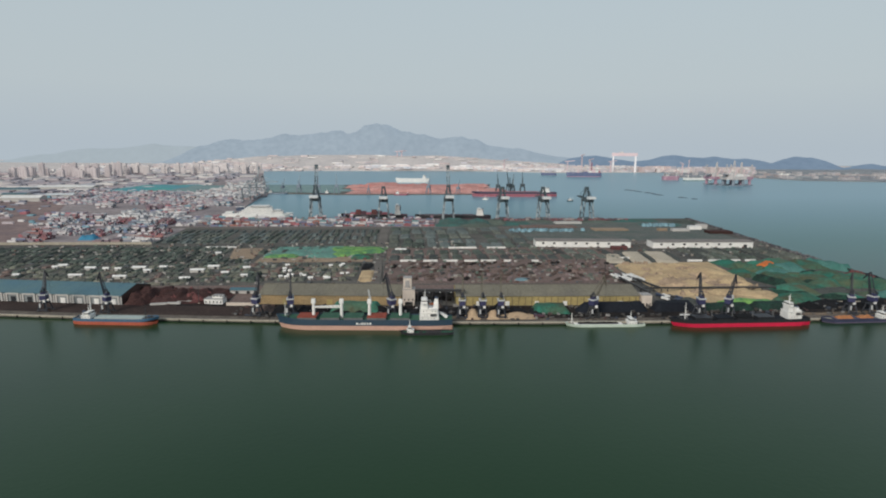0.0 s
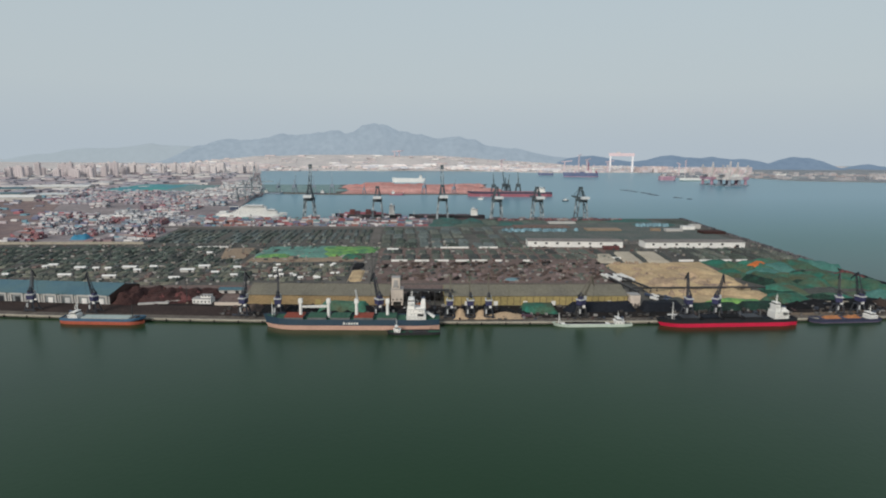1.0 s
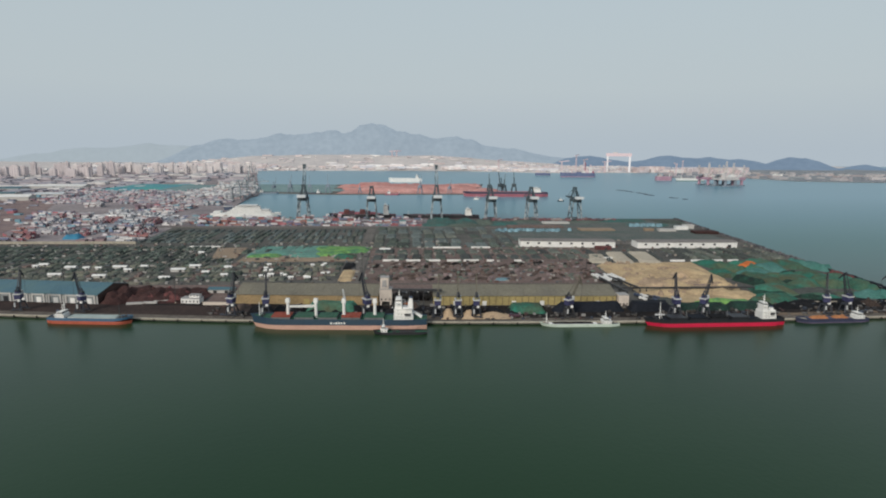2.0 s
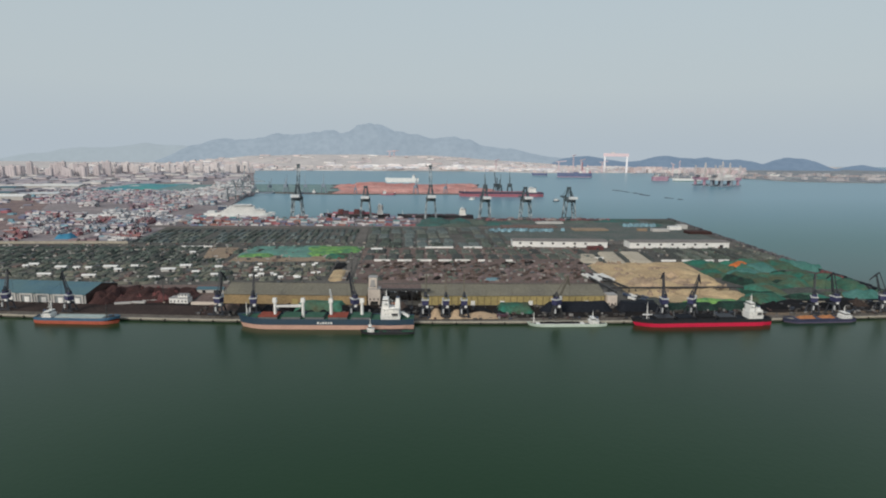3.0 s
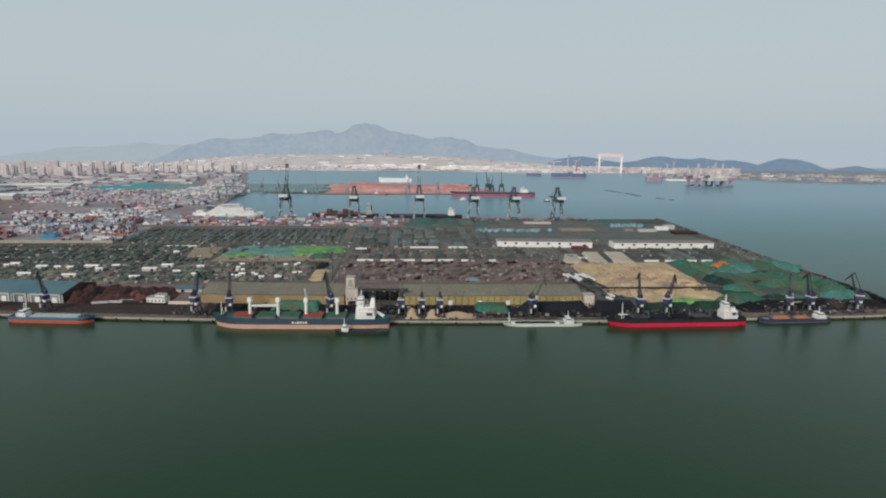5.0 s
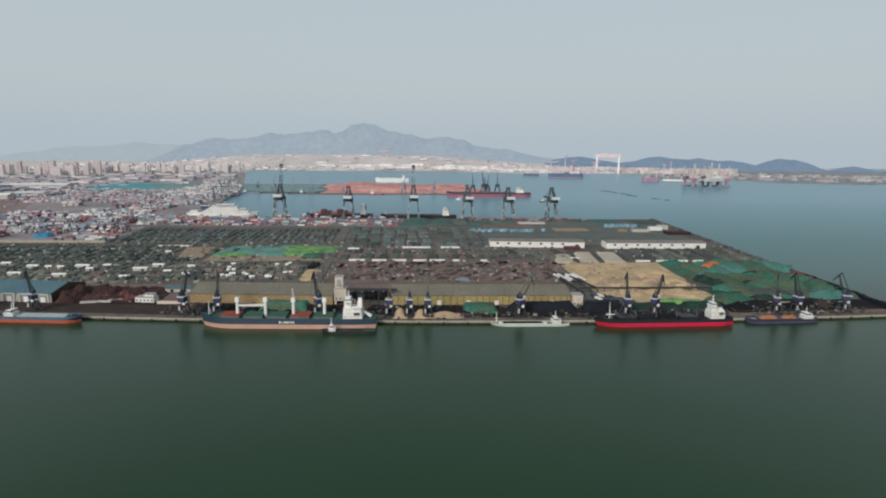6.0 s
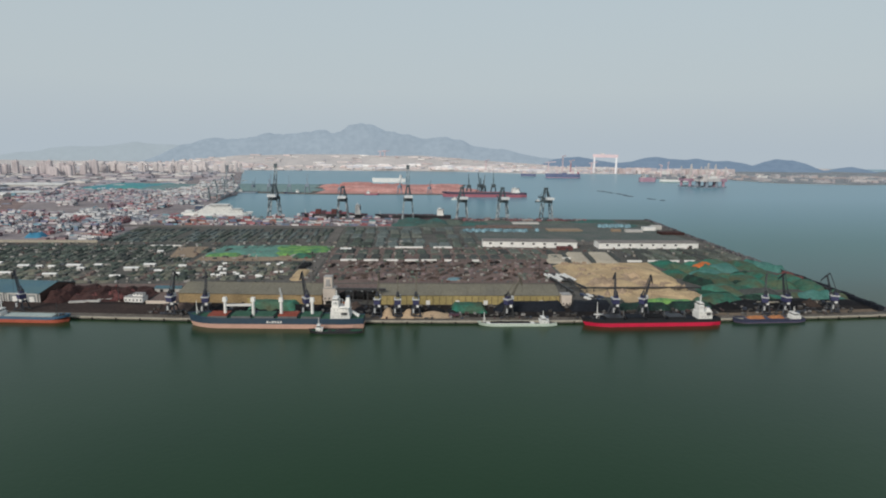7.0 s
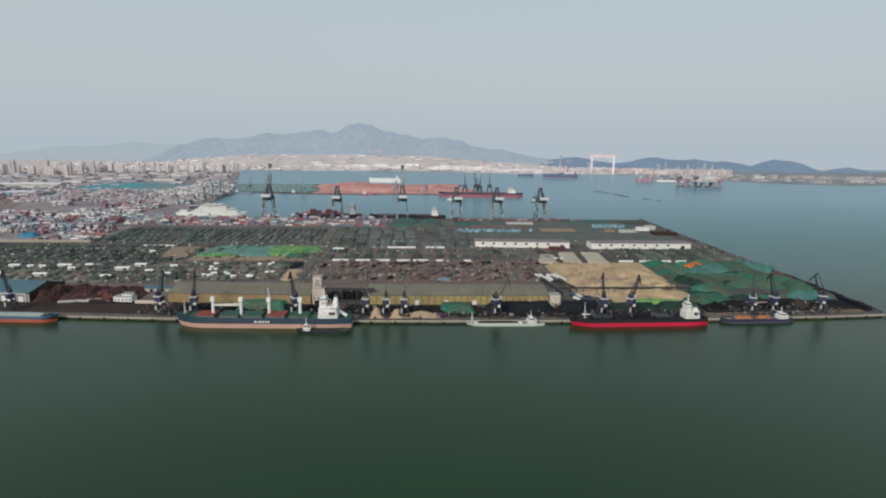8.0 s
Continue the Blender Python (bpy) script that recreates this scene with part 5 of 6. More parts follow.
# dark heaps and hoppers added to fill a dark block between the ochre warehouses
for x, y, L, W, H in ((13, 543, 24, 18, 4.6), (31, 546, 26, 22, 5.0), (24, 560, 18, 34, 4.0), (42, 556, 18, 12, 3.4)):
    solo("quay_stockpile", mound(L, W, H, x + 2, 14, 12, 0.35, 0.2, 1.6), M_COALGROUND, "added dark heap filling the gap between the ochre warehouses", "stockpile", at(x, y, GROUND + 0.04, rng.uniform(-10, 10)), "quay heaps", smooth=True)
for x, y in ((17, 529), (27, 531), (37, 530)):
    t = thing("added_hopper", "added dark steel hopper on four legs", "hopper", at(x, y, GROUND + 0.04, quay_turn(x)), "ore hoppers")
    part("bin", box(bmnew(), 0, 0, 6.4, 6.0, 6.0, 3.6), M_STEEL, t)
    part("chute", box(bmnew(), 0, 0, 6.4, 5.6, 5.6, -3.4, 0, 0.35), M_STEEL, t)
    for sx in (-1, 1):
        for sy in (-1, 1):
            part("leg", bar(bmnew(), (sx * 2.8, sy * 2.8, 0), (sx * 2.8, sy * 2.8, 6.6), 0.45), M_STEEL, t)
    part("lamp_housing", box(bmnew(), 1.8, -3.2, 9.4, 1.1, 0.5, 0.9), M_WHITE, t, "small white lamp housing")
# rust-red scrap by the blue warehouse
for x, y, L, W, H in ((-248, 552, 40, 22, 12.5), (-238, 568, 34, 34, 9.5), (-245, 540, 26, 20, 9.0), (-221, 558, 40, 30, 8.0), (-226, 543, 26, 28, 5.5), (-202, 562, 38, 34, 7.2), (-206, 547, 28, 30, 5.0), (-186, 558, 34, 26, 4.0), (-184, 572, 24, 30, 4.4), (-192, 545, 20, 22, 2.6)):
    solo("scrap_mound", mound(L, W, H * 0.62, x * 0.3, 20, 16, 0.3, 0.5), M_RUST, "rust-red scrap heap by the blue warehouse", "scrap", at(x, y, GROUND, rng.uniform(-20, 20)), "scrap heaps", smooth=False)
for i in range(22):
    k = rng.random()
    solo("scrap_mound", mound(rng.uniform(6, 15), rng.uniform(7, 16), rng.uniform(2.2, 4.8), i + 40, 12, 10, 0.5, 0.3), M_REDSCRAP if k < 0.5 else M_RUST if k < 0.75 else M_COALGROUND, "small heap of red scrap" if k < 0.5 else "small heap of dark scrap", "scrap", at(rng.uniform(-256, -190), rng.uniform(538, 578), GROUND, rng.uniform(0, 180)), "scrap heaps", smooth=False)
for x, y, w, d in ((-214, 531, 13, 3), (-206, 537, 12, 3), (-226, 529, 14, 3), (-196, 535, 9, 3), (-190, 542, 12, 4), (-180, 548, 8, 3)):
    solo("steel_plate", box(bmnew(), 0, 0, 0, w, d, 1.4, 0.1), M_PALEWALL if x < -200 else M_REDSCRAP, "bent scrap steel plate beside the rusty heap", "scrap", at(x, y, GROUND + 0.1, rng.uniform(-8, 8)), "steel plates")


# ---- sheds and walls in the yard ----
def yard_shed(x, y, w, d, h, deg=0.0):
    t = thing("yard_shed", "small white-roofed yard shed", "shed", at(x, y, GROUND, deg), "yard sheds")
    part("wall", box(bmnew(), 0, 0, 0, w, d, h), M_PALEWALL, t)
    bm = bmnew()
    for s in (-1, 1):
        vs = [bm.verts.new(p) for p in ((-w / 2 - 0.5, s * (d / 2 + 0.5), h + 0.02), (w / 2 + 0.5, s * (d / 2 + 0.5), h + 0.02), (w / 2 + 0.5, 0, h + 1.4), (-w / 2 - 0.5, 0, h + 1.4))]
        bm.faces.new(vs if s < 0 else vs[::-1])
    vs = [[bm.verts.new(p) for p in ((s * w / 2, -d / 2, h), (s * w / 2, d / 2, h), (s * w / 2, 0, h + 1.3))] for s in (-1, 1)]
    bm.faces.new(vs[0][::-1]), bm.faces.new(vs[1])
    part("roof", bm, M_WHITE, t)
    part("door", box(bmnew(), w * 0.2, -d / 2 - 0.05, 0, min(3, w * 0.3), 0.2, 2.6), M_DARKGLASS, t)


for x, y, w, d in ((-425, 649, 8, 6), (-408, 690, 7, 4), (-404, 700, 13, 7), (-365, 684, 15, 9), (-346, 680, 8, 5), (-332, 679, 8, 5), (-311, 638, 18, 6), (-361, 645, 18, 5), (-311, 686, 20, 8), (-295, 669, 10, 6), (-285, 688, 10, 6), (-240, 670, 20, 9),
                   (-228, 690, 16, 8), (-239, 628, 14, 5), (-250, 777, 9, 6), (-188, 682, 10, 6), (-205, 655, 10, 5), (-180, 640, 9, 4), (-130, 640, 8, 4), (-11, 798, 19, 5)):
    yard_shed(x, y, w * 0.76, d * 0.8, 2.7, rng.uniform(-4, 4))
for x, y, w in ((-262, 827, 42), (-1, 724, 20), (27, 723, 18), (52, 723, 18), (78, 722, 17), (100, 722, 19), (124, 721, 9), (159, 720, 9), (76, 818, 40), (124, 818, 27), (364, 716, 19), (390, 716, 17), (414, 716, 19), (437, 716, 14), (280, 735, 12)):
    t = thing("site_wall", "low white site wall panels", "wall", at(x, y, GROUND + 0.05), "white site walls")
    n = max(2, int(w / 4.5))
    for i in range(n):
        part("panel", box(bmnew(), -w / 2 + (i + 0.5) * w / n, 0, 0, w / n - 0.12, 1.4, 2.4), M_WHITE, t)
for i in range(16):
    yard_shed(rng.uniform(-150, -62), rng.uniform(620, 704), rng.uniform(2.5, 5), rng.uniform(2, 3.5), 2.2, rng.uniform(-20, 20))
wall = thing("boundary_wall", "long pale wall between coal yard and container yard", "wall", kind="structure")
for i in range(28):
    part("panel", box(bmnew(), -646 + 10 * i, 861 + 0.02 * i, GROUND, 9.8, 2.0, 3.6), M_QUAY, wall)
solo("awning", box(bmnew(), 0, 0, 0, 50, 16, 3.2), M_PALEWALL, "low flat pale building near the far quay", "building", at(300, 1088, GROUND))


# ---- conveyors ----
def conveyor(a, b, h, label="dark steel belt conveyor on trestles"):
    a, b = Vector((*a, GROUND)), Vector((*b, GROUND))
    t = thing("conveyor", label, "conveyor", group="conveyors")
    part("gallery", bar(bmnew(), a + Vector((0, 0, h)), b + Vector((0, 0, h)), 1.7, 1.7), M_STEEL, t)
    n = max(2, int((b - a).length / 14))
    for i in range(n + 1):
        p = a.lerp(b, i / n)
        side = (b - a).normalized().cross(Vector((0, 0, 1))) * 1.2
        bm = bar(bar(bmnew(), p + side, p + Vector((0, 0, h - 1)), 0.4), p - side, p + Vector((0, 0, h - 1)), 0.4)
        part("trestle", bm, M_STEEL, t)


conveyor((232, 562), (372, 561), 4)
conveyor((240, 604), (251, 556), 5)
conveyor((226, 606), (232, 540), 5)
conveyor((508, 560), (526, 700), 2.6)
conveyor((10, 508), (30, 508), 6)


def parked_truck(x, y, deg, body_m):
    t = thing("dump_truck", "parked dump truck in the stockyard", "truck", at(x, y, GROUND + 0.06, deg), "dump trucks")
    part("cab", box(bmnew(), 3.6, 0, 0.9, 2.0, 2.4, 2.2, 0, 0.94), body_m, t)
    part("bed", box(bmnew(), -0.9, 0, 1.2, 6.2, 2.5, 1.7, 0, 1.06), body_m, t)
    part("chassis", box(bmnew(), 0.4, 0, 0.7, 8.6, 1.0, 0.4), M_STEEL, t)
    for ax in (3.3, -1.6, -3.0):
        for s in (-1, 1):
            part("wheel", tube(bmnew(), (ax, s * 0.85, 0.52), (ax, s * 1.2, 0.52), 0.52, seg=10), M_RUBBER, t)


for i in range(18):
    parked_truck(228 + 4.4 * (i // 3) + 1.5 * (i % 3), 630 - 11 * (i % 3) + rng.uniform(-2, 2), 100, (M_WHITE, M_WHITE, M_STEEL, M_WHITE)[i % 4])
for i in range(8):
    parked_truck(243 + 5 * (i % 4), 541 - 3 * (i % 4) - 13 * (i // 4), 112, (M_FUNNEL, M_WHITE, M_STEEL)[i % 3])
for x, off in ((-60, 14), (110, 12), (330, 9), (420, 10), (235, 9), (-20, 30), (14, 28), (10, 34)):
    parked_truck(x, quay_y(x) + off, rng.choice((0, 180, 90, 20)), rng.choice((M_WHITE, M_STEEL, M_FUNNEL, M_MAROON)))
solo("canvas_store", mound(9, 15, 2.2, 9, 8, 6, 0.2, 0.8), M_CYAN, "small heap under cyan tarpaulin", "tarpaulin", at(122, 617, GROUND + 0.06), smooth=True)
for i in range(22):
    x, y = (172 + 5.4 * i, 984 + rng.uniform(-6, 10)) if i < 21 else (300, 990)
    solo("covered_stack", mound(9, 7, 4.5, i, 6, 5, 0.2, 0.9), M_CYAN, "stacked cargo under cyan tarpaulin", "tarpaulin", at(x, y, GROUND + 0.05), "cyan covered stacks", smooth=True)
for i in range(10):
    solo("covered_stack", mound(9, 7, 5.5, i + 30, 6, 5, 0.2, 0.9), M_CYAN, "stacked cargo under cyan tarpaulin", "tarpaulin", at(430 + 6 * i, 1046 + rng.uniform(-6, 6), GROUND + 0.05), "cyan covered stacks", smooth=True)
for x, y, w, d, h, mt in ((505, 1005, 22, 10, 6, M_WHITE), (525, 1020, 18, 10, 7, M_PALEWALL), (470, 985, 30, 10, 4, M_PALEWALL), (440, 990, 16, 8, 4, M_SANDDARK), (350, 1000, 60, 24, 2, M_SANDDARK), (250, 1040, 100, 26, 2, M_BROWN), (525, 960, 40, 20, 4, M_RUST)):
    block("storage_hut", "low storage building near the pier's end", "hut", [(0, 0, w, d, 0, h)], at(x, y, GROUND + 0.05), mt, mt)
solo("scrap_mound", mound(44, 10, 4.4, 77, rough=0.5), M_REDSCRAP, "reddish scrap heap on the sea wall", "scrap", at(512, 620, GROUND + 0.05, 8))

M_ROCK = mixed("armour_rock", [(0.05, 0.05, 0.054), (0.10, 0.095, 0.10), (0.03, 0.03, 0.034), (0.16, 0.15, 0.15), (0.07, 0.06, 0.07)])
sea_wall = thing("sea_wall", "dark stepped sea wall along the pier's eastern edge", "wall", kind="structure")
for i in range(15):
    y = 492 + 10 * i
    part("wall_block", box(bmnew(), side_x(y) - 6.5, y, GROUND - 0.3, 6.0, 9.8, 4.2 + 0.5 * math.sin(i * 1.7), -0.085, 0.8), M_TARPBLACK, sea_wall)
# rubble along the pier's eastern edge
verts, faces = [], []
for i in range(900):
    y = rng.uniform(482, 1163)
    s = rng.uniform(1.0, 2.6)
    c = Vector((side_x(y) + rng.uniform(-7, 5), y, 0))
    c.z = GROUND + 0.6 - max(0, c.x - side_x(y)) * 0.7
    k = len(verts)
    for dx, dy, dz in ((-1, -1, -1), (1, -1, -1), (1, 1, -1), (-1, 1, -1), (-.6, -.7, .7), (.7, -.5, .6), (.6, .7, .8), (-.7, .6, .6)):
        verts.append(c + Vector((dx, dy, dz)) * s * rng.uniform(0.7, 1.1))
    faces += [[k + q for q in f] for f in ((3, 2, 1, 0), (4, 5, 6, 7), (0, 1, 5, 4), (1, 2, 6, 5), (2, 3, 7, 6), (3, 0, 4, 7))]
me = bpy.data.meshes.new("rubble")
me.from_pydata(verts, [], faces)
me.materials.append(M_ROCK)
tagged(new("rubble", me), "dark rubble armour along the pier's edge", "rubble", kind="stuff")


# ---- containers ----
def container_field(name, label, spots):
    verts, faces = [], []
    for x, y, z, turned in spots:
        half = 6.1 if rng.random() < 0.45 else 3.0
        a, b = (1.22, half) if turned else (half, 1.22)
        k = len(verts)
        verts += [(x + i * a, y + j * b, z + h) for h in (0, 2.55) for i, j in ((-1, -1), (1, -1), (1, 1), (-1, 1))]
        faces += [[k + q for q in f] for f in ((4, 5, 6, 7), (0, 1, 5, 4), (1, 2, 6, 5), (2, 3, 7, 6), (3, 0, 4, 7))]
    me = bpy.data.meshes.new(name)
    me.from_pydata(verts, [], faces)
    me.materials.append(M_BOX)
    return tagged(new(name, me), label, "container", kind="stuff")


yard = [(-560, 868), (-385, 866), (-396, 1046), (-372, 1160), (-410, 1420), (-465, 1650), (-560, 1800), (-1000, 1760), (-885, 1600)]
white_blocks = [(-600, 1120), (-420, 1125), (-450, 1225), (-610, 1275)]
clear_ground = [(-470, 1215), (-360, 1200), (-405, 1410), (-470, 1410)]
spots_white, spots_far, lines = [], [], [[] for _ in range(5)]
for by in range(872, 1860, 38):
    for bx in range(-1000, -390, 42):
        if not inside(bx + 20, by + 10, yard) or rng.random() < 0.12 or (by < 930 and -540 < bx < -470) or inside(bx + 20, by + 10, clear_ground):
            continue
        if 1190 < by < 1440 and bx < -600 and rng.random() < 0.8:
            continue
        into = spots_white if inside(bx + 20, by + 10, white_blocks) else spots_far if by > 1440 else lines[rng.choice((0, 0, 1, 1, 2, 3, 4, 4))]
        top = rng.choice((1, 1, 2, 2, 3, 4))
        ox, oy, cross = rng.uniform(-5, 5), rng.uniform(-9, 9), rng.random() < 0.3
        for r in range(8):
            for q in range(3):
                for z in range(max(0, min(4, top + rng.choice((-1, 0, 0, 1))))):
                    into.append((bx + ox + (3 * r if cross else 6.2 + 12.6 * q), by + oy + (12.6 * q if cross else 2.75 * r), GROUND + 0.07 + 2.6 * z, cross))
for line, (words, paints) in zip(lines, (("stacked shipping containers in reds and browns", [(0.27, 0.10, 0.12), (0.22, 0.10, 0.11), (0.29, 0.14, 0.13), (0.19, 0.12, 0.13), (0.27, 0.18, 0.19), (0.42, 0.40, 0.41), (0.20, 0.18, 0.20)]),
                                      ("stacked shipping containers in white and pale grey", [(0.48, 0.47, 0.48), (0.60, 0.58, 0.57), (0.36, 0.35, 0.37), (0.52, 0.50, 0.50), (0.26, 0.24, 0.27), (0.24, 0.12, 0.14), (0.20, 0.21, 0.25)]),
                                      ("stacked shipping containers in blues and greys", [(0.15, 0.20, 0.30), (0.20, 0.30, 0.37), (0.25, 0.26, 0.30), (0.30, 0.35, 0.38), (0.13, 0.14, 0.18), (0.52, 0.50, 0.50)]),
                                      ("stacked shipping containers in dark purple and brown", [(0.16, 0.11, 0.14), (0.22, 0.15, 0.18), (0.12, 0.10, 0.12), (0.28, 0.19, 0.20), (0.36, 0.33, 0.34)]),
                                      ("stacked shipping containers in mixed faded colours", None))):
    field = container_field("container", words, line)
    if paints:
        field.data.materials[0] = mixed("container_paint", paints)
# muted palette: the haze over the back rows is in the paint
container_field("container", "stacks of shipping containers at the back of the yard, dulled for haze", spots_far).data.materials[0] = mixed("haze_muted_container_paint", [(0.34, 0.27, 0.30), (0.48, 0.45, 0.47), (0.25, 0.24, 0.29), (0.40, 0.25, 0.27), (0.54, 0.52, 0.52), (0.21, 0.22, 0.27), (0.30, 0.35, 0.39), (0.36, 0.32, 0.33)])
M_PALEBOX = mixed("pale_container_paint", [(0.60, 0.60, 0.60), (0.44, 0.45, 0.48), (0.66, 0.65, 0.64), (0.28, 0.29, 0.32), (0.52, 0.51, 0.50), (0.20, 0.22, 0.25), (0.58, 0.58, 0.60), (0.38, 0.27, 0.26)])
west_quay = [(-590, 1570), (-416, 1570), (-412, 1690), (-462, 1900), (-600, 1900)]
spots = []
for by in range(1470, 1870, 30):
    for bx in range(-720, -400, 26):
        if inside(bx + 13, by + 10, west_quay) and rng.random() > 0.12:
            top, ox, oy = rng.choice((3, 4, 5, 5)), rng.uniform(-4, 4), rng.uniform(-5, 5)
            spots += [(bx + ox + 6.2 + 12.6 * q, by + oy + 2.75 * r, GROUND + 0.07 + 2.6 * z, False) for r in range(7) for q in range(2) for z in range(max(0, min(5, top + rng.choice((-1, 0, 1)))))]
spots += spots_white
for by in range(1870, 2260, 34):
    for bx in range(-740, -440, 27):
        if inside(bx + 13, by + 10, [(-560, 1860), (-452, 1860), (-530, 2200), (-650, 2200)]) and rng.random() > 0.2:
            spots += [(bx + rng.uniform(-3, 3) + 6.2 + 12.6 * q, by + 2.75 * r, GROUND + 0.07 + 2.6 * z, False) for r in range(6) for q in range(2) for z in range(rng.choice((1, 2, 3, 4)))]
pale = container_field("container", "tall pale stacks of white and grey reefer containers", spots)
pale.data.materials[0] = M_PALEBOX
M_BOXONE = [mat("container_paint_" + n, c, 0.6, big=6, fine=1, vary=0.2) for n, c in (("red", (0.27, 0.09, 0.10)), ("orange", (0.33, 0.15, 0.12)), ("white", (0.56, 0.55, 0.55)), ("grey", (0.3, 0.31, 0.33)), ("blue", (0.13, 0.17, 0.25)), ("brown", (0.24, 0.13, 0.135)), ("teal", (0.13, 0.28, 0.30)))]
crate = []
for mt in M_BOXONE:
    near = [(-6.1 + 12.2 * i / 22, -1.22 + 0.06 * (i % 2)) for i in range(23)]
    bm = slab(bmnew(), near + [(-x, -y) for x, y in near], 0, 2.59)
    crate.append(finish(bm, "shipping_container", mt))
boxes = 0
for by in (1056, 1078, 1100, 1122):
    for bx in range(-380, 50, 14):
        for r in range(2):
            if boxes >= 290 or rng.random() < 0.25 or (bx > -100 and by > 1110):
                continue
            for z in range(rng.choice((1, 2, 2, 3)) if by > 1060 else 1):
                ob = new("shipping_container", rng.choice(crate))
                ob.matrix_basis = at(bx + rng.uniform(-0.5, 0.5), by + 6 * r, GROUND + 0.07 + 2.6 * z)
                tagged(ob, "corrugated steel shipping container in the quay stack", "container", "quay containers")
                boxes += 1
spots = []
for by in range(1050, 1158, 9):
    for bx in range(-384, 56, 13):
        if rng.random() < 0.55 and not (bx > 20 and by > 1125):
            spots += [(bx + rng.uniform(-2, 2), by + 3.2 + rng.uniform(-1, 1), GROUND + 0.07 + 2.6 * z, rng.random() < 0.25) for z in range(rng.choice((1, 1, 2, 3)) + (1 if by > 1120 else 0))]
container_field("container", "loose rows of weathered shipping containers behind the far quay", spots)
solo("tarpaulin", mound(24, 26, 5.5, 3, 10, 8, 0.5, 0.5), M_BLUETARP, "bright blue tarpaulin roof in the container yard", "tarpaulin", at(-484, 912, GROUND + 0.06), smooth=True)


# ---- ship-to-shore gantry cranes ----
def quay_gantry(m, boom_up, paint=None, pale=None, hs=1.0):
    """Legs stand on y = 0 (landward) and y = 24; the boom reaches out to +y."""
    paint, pale = paint or M_STS, pale or M_STSWHITE
    t = thing("gantry_crane", "grey-green ship-to-shore gantry crane with raised boom" if boom_up else "grey-green ship-to-shore gantry crane with lowered boom", "crane", m @ Matrix.Scale(hs, 4), "container cranes")
    for sx in (-1, 1):
        for y in (0, 24):
            part("leg", bar(bmnew(), (sx * 11, y, 1.5), (sx * 7.0, y, 44), 2.5, 2.5, 2.0), M_STSLEG if paint is M_STS else paint, t)
            part("bogie", box(bmnew(), sx * 11, y, 0, 9, 1.8, 1.8), paint, t)
        part("portal_tie", bar(bmnew(), (sx * 9.8, 0, 14), (sx * 9.8, 24, 14), 1.8), paint, t)
        part("diagonal_brace", bar(bmnew(), (sx * 9.6, 0, 15), (sx * 7.4, 24, 40), 1.3), paint, t)
    for y in (0, 24):
        part("sill_beam", bar(bmnew(), (-11, y, 3), (11, y, 3), 1.8), paint, t)
        part("cross_beam", bar(bmnew(), (-9, y, 40), (9, y, 40), 3.6, 6.0), paint, t)
    for sx in (-1, 1):
        part("girder", bar(bmnew(), (sx * 3.6, -18, 43), (sx * 3.6, 27, 43), 1.6, 3.0), paint, t)
        apex = Vector((sx * 2.0, 20, 66))
        bm = bar(bmnew(), (sx * 6.0, 24, 43), apex, 2.4, 2.4, 1.8)
        bar(bm, (sx * 5.0, 4, 43), apex, 1.8)
        part("tower_frame", bm, paint, t)
        part("back_stay", bar(bmnew(), (sx * 3.6, -15, 44.5), apex, 0.7), paint, t)
        if boom_up:
            tip = Vector((sx * 3.0, 36, 104))
            part("boom", bar(bmnew(), (sx * 2.1, 27, 43), Vector((sx * 1.9, 36, 104)), 1.1, 2.6), M_STSLEG, t)
            part("hanger", bar(bmnew(), apex, (sx * 3.0, 33, 84), 0.8), paint, t)
        else:
            tip = Vector((sx * 3.2, 74, 44))
            part("boom", bar(bmnew(), (sx * 3.2, 27.2, 43), tip, 1.6, 2.6), paint, t)
            part("fore_stay", bar(bmnew(), apex, (sx * 3.2, 62, 45), 0.6), paint, t)
    part("apex_beam", bar(bmnew(), (-4.0, 20, 65), (4.0, 20, 65), 4.6), paint, t)
    if boom_up:
        part("boom_tip", box(bmnew(), 0, 36, 97.5, 6.4, 3.4, 8.0), paint, t)
        for z in (50, 58, 66, 74, 82, 90, 97):
            part("boom_tie", box(bmnew(), 0, 27 + 9 * (z - 43) / 61, z, 5.4, 1.0, 1.0), M_STSLEG, t)
    part("machinery_house", box(bmnew(), 0.8, -12, 44.6, 16, 11, 4.8), pale, t, "pale machinery house")
    part("operator_cab", box(bmnew(), 2, 30 if not boom_up else 14, 37.5, 3, 4, 3), pale, t)
    return t


for x, up in ((-180, 1), (-49, 0), (78, 1), (185, 0), (266, 0), (354, 0)):
    quay_gantry(at(x, 1136, GROUND + 0.05), up, hs=1.0 if up else 0.96)
for x, y, up in ((-400, 1530, 0), (-412, 1640, 1), (-420, 1760, 0)):
    quay_gantry(at(x - 24, y, GROUND + 0.06, -80), up, M_STSLEG, M_STSWHITE, 0.8)


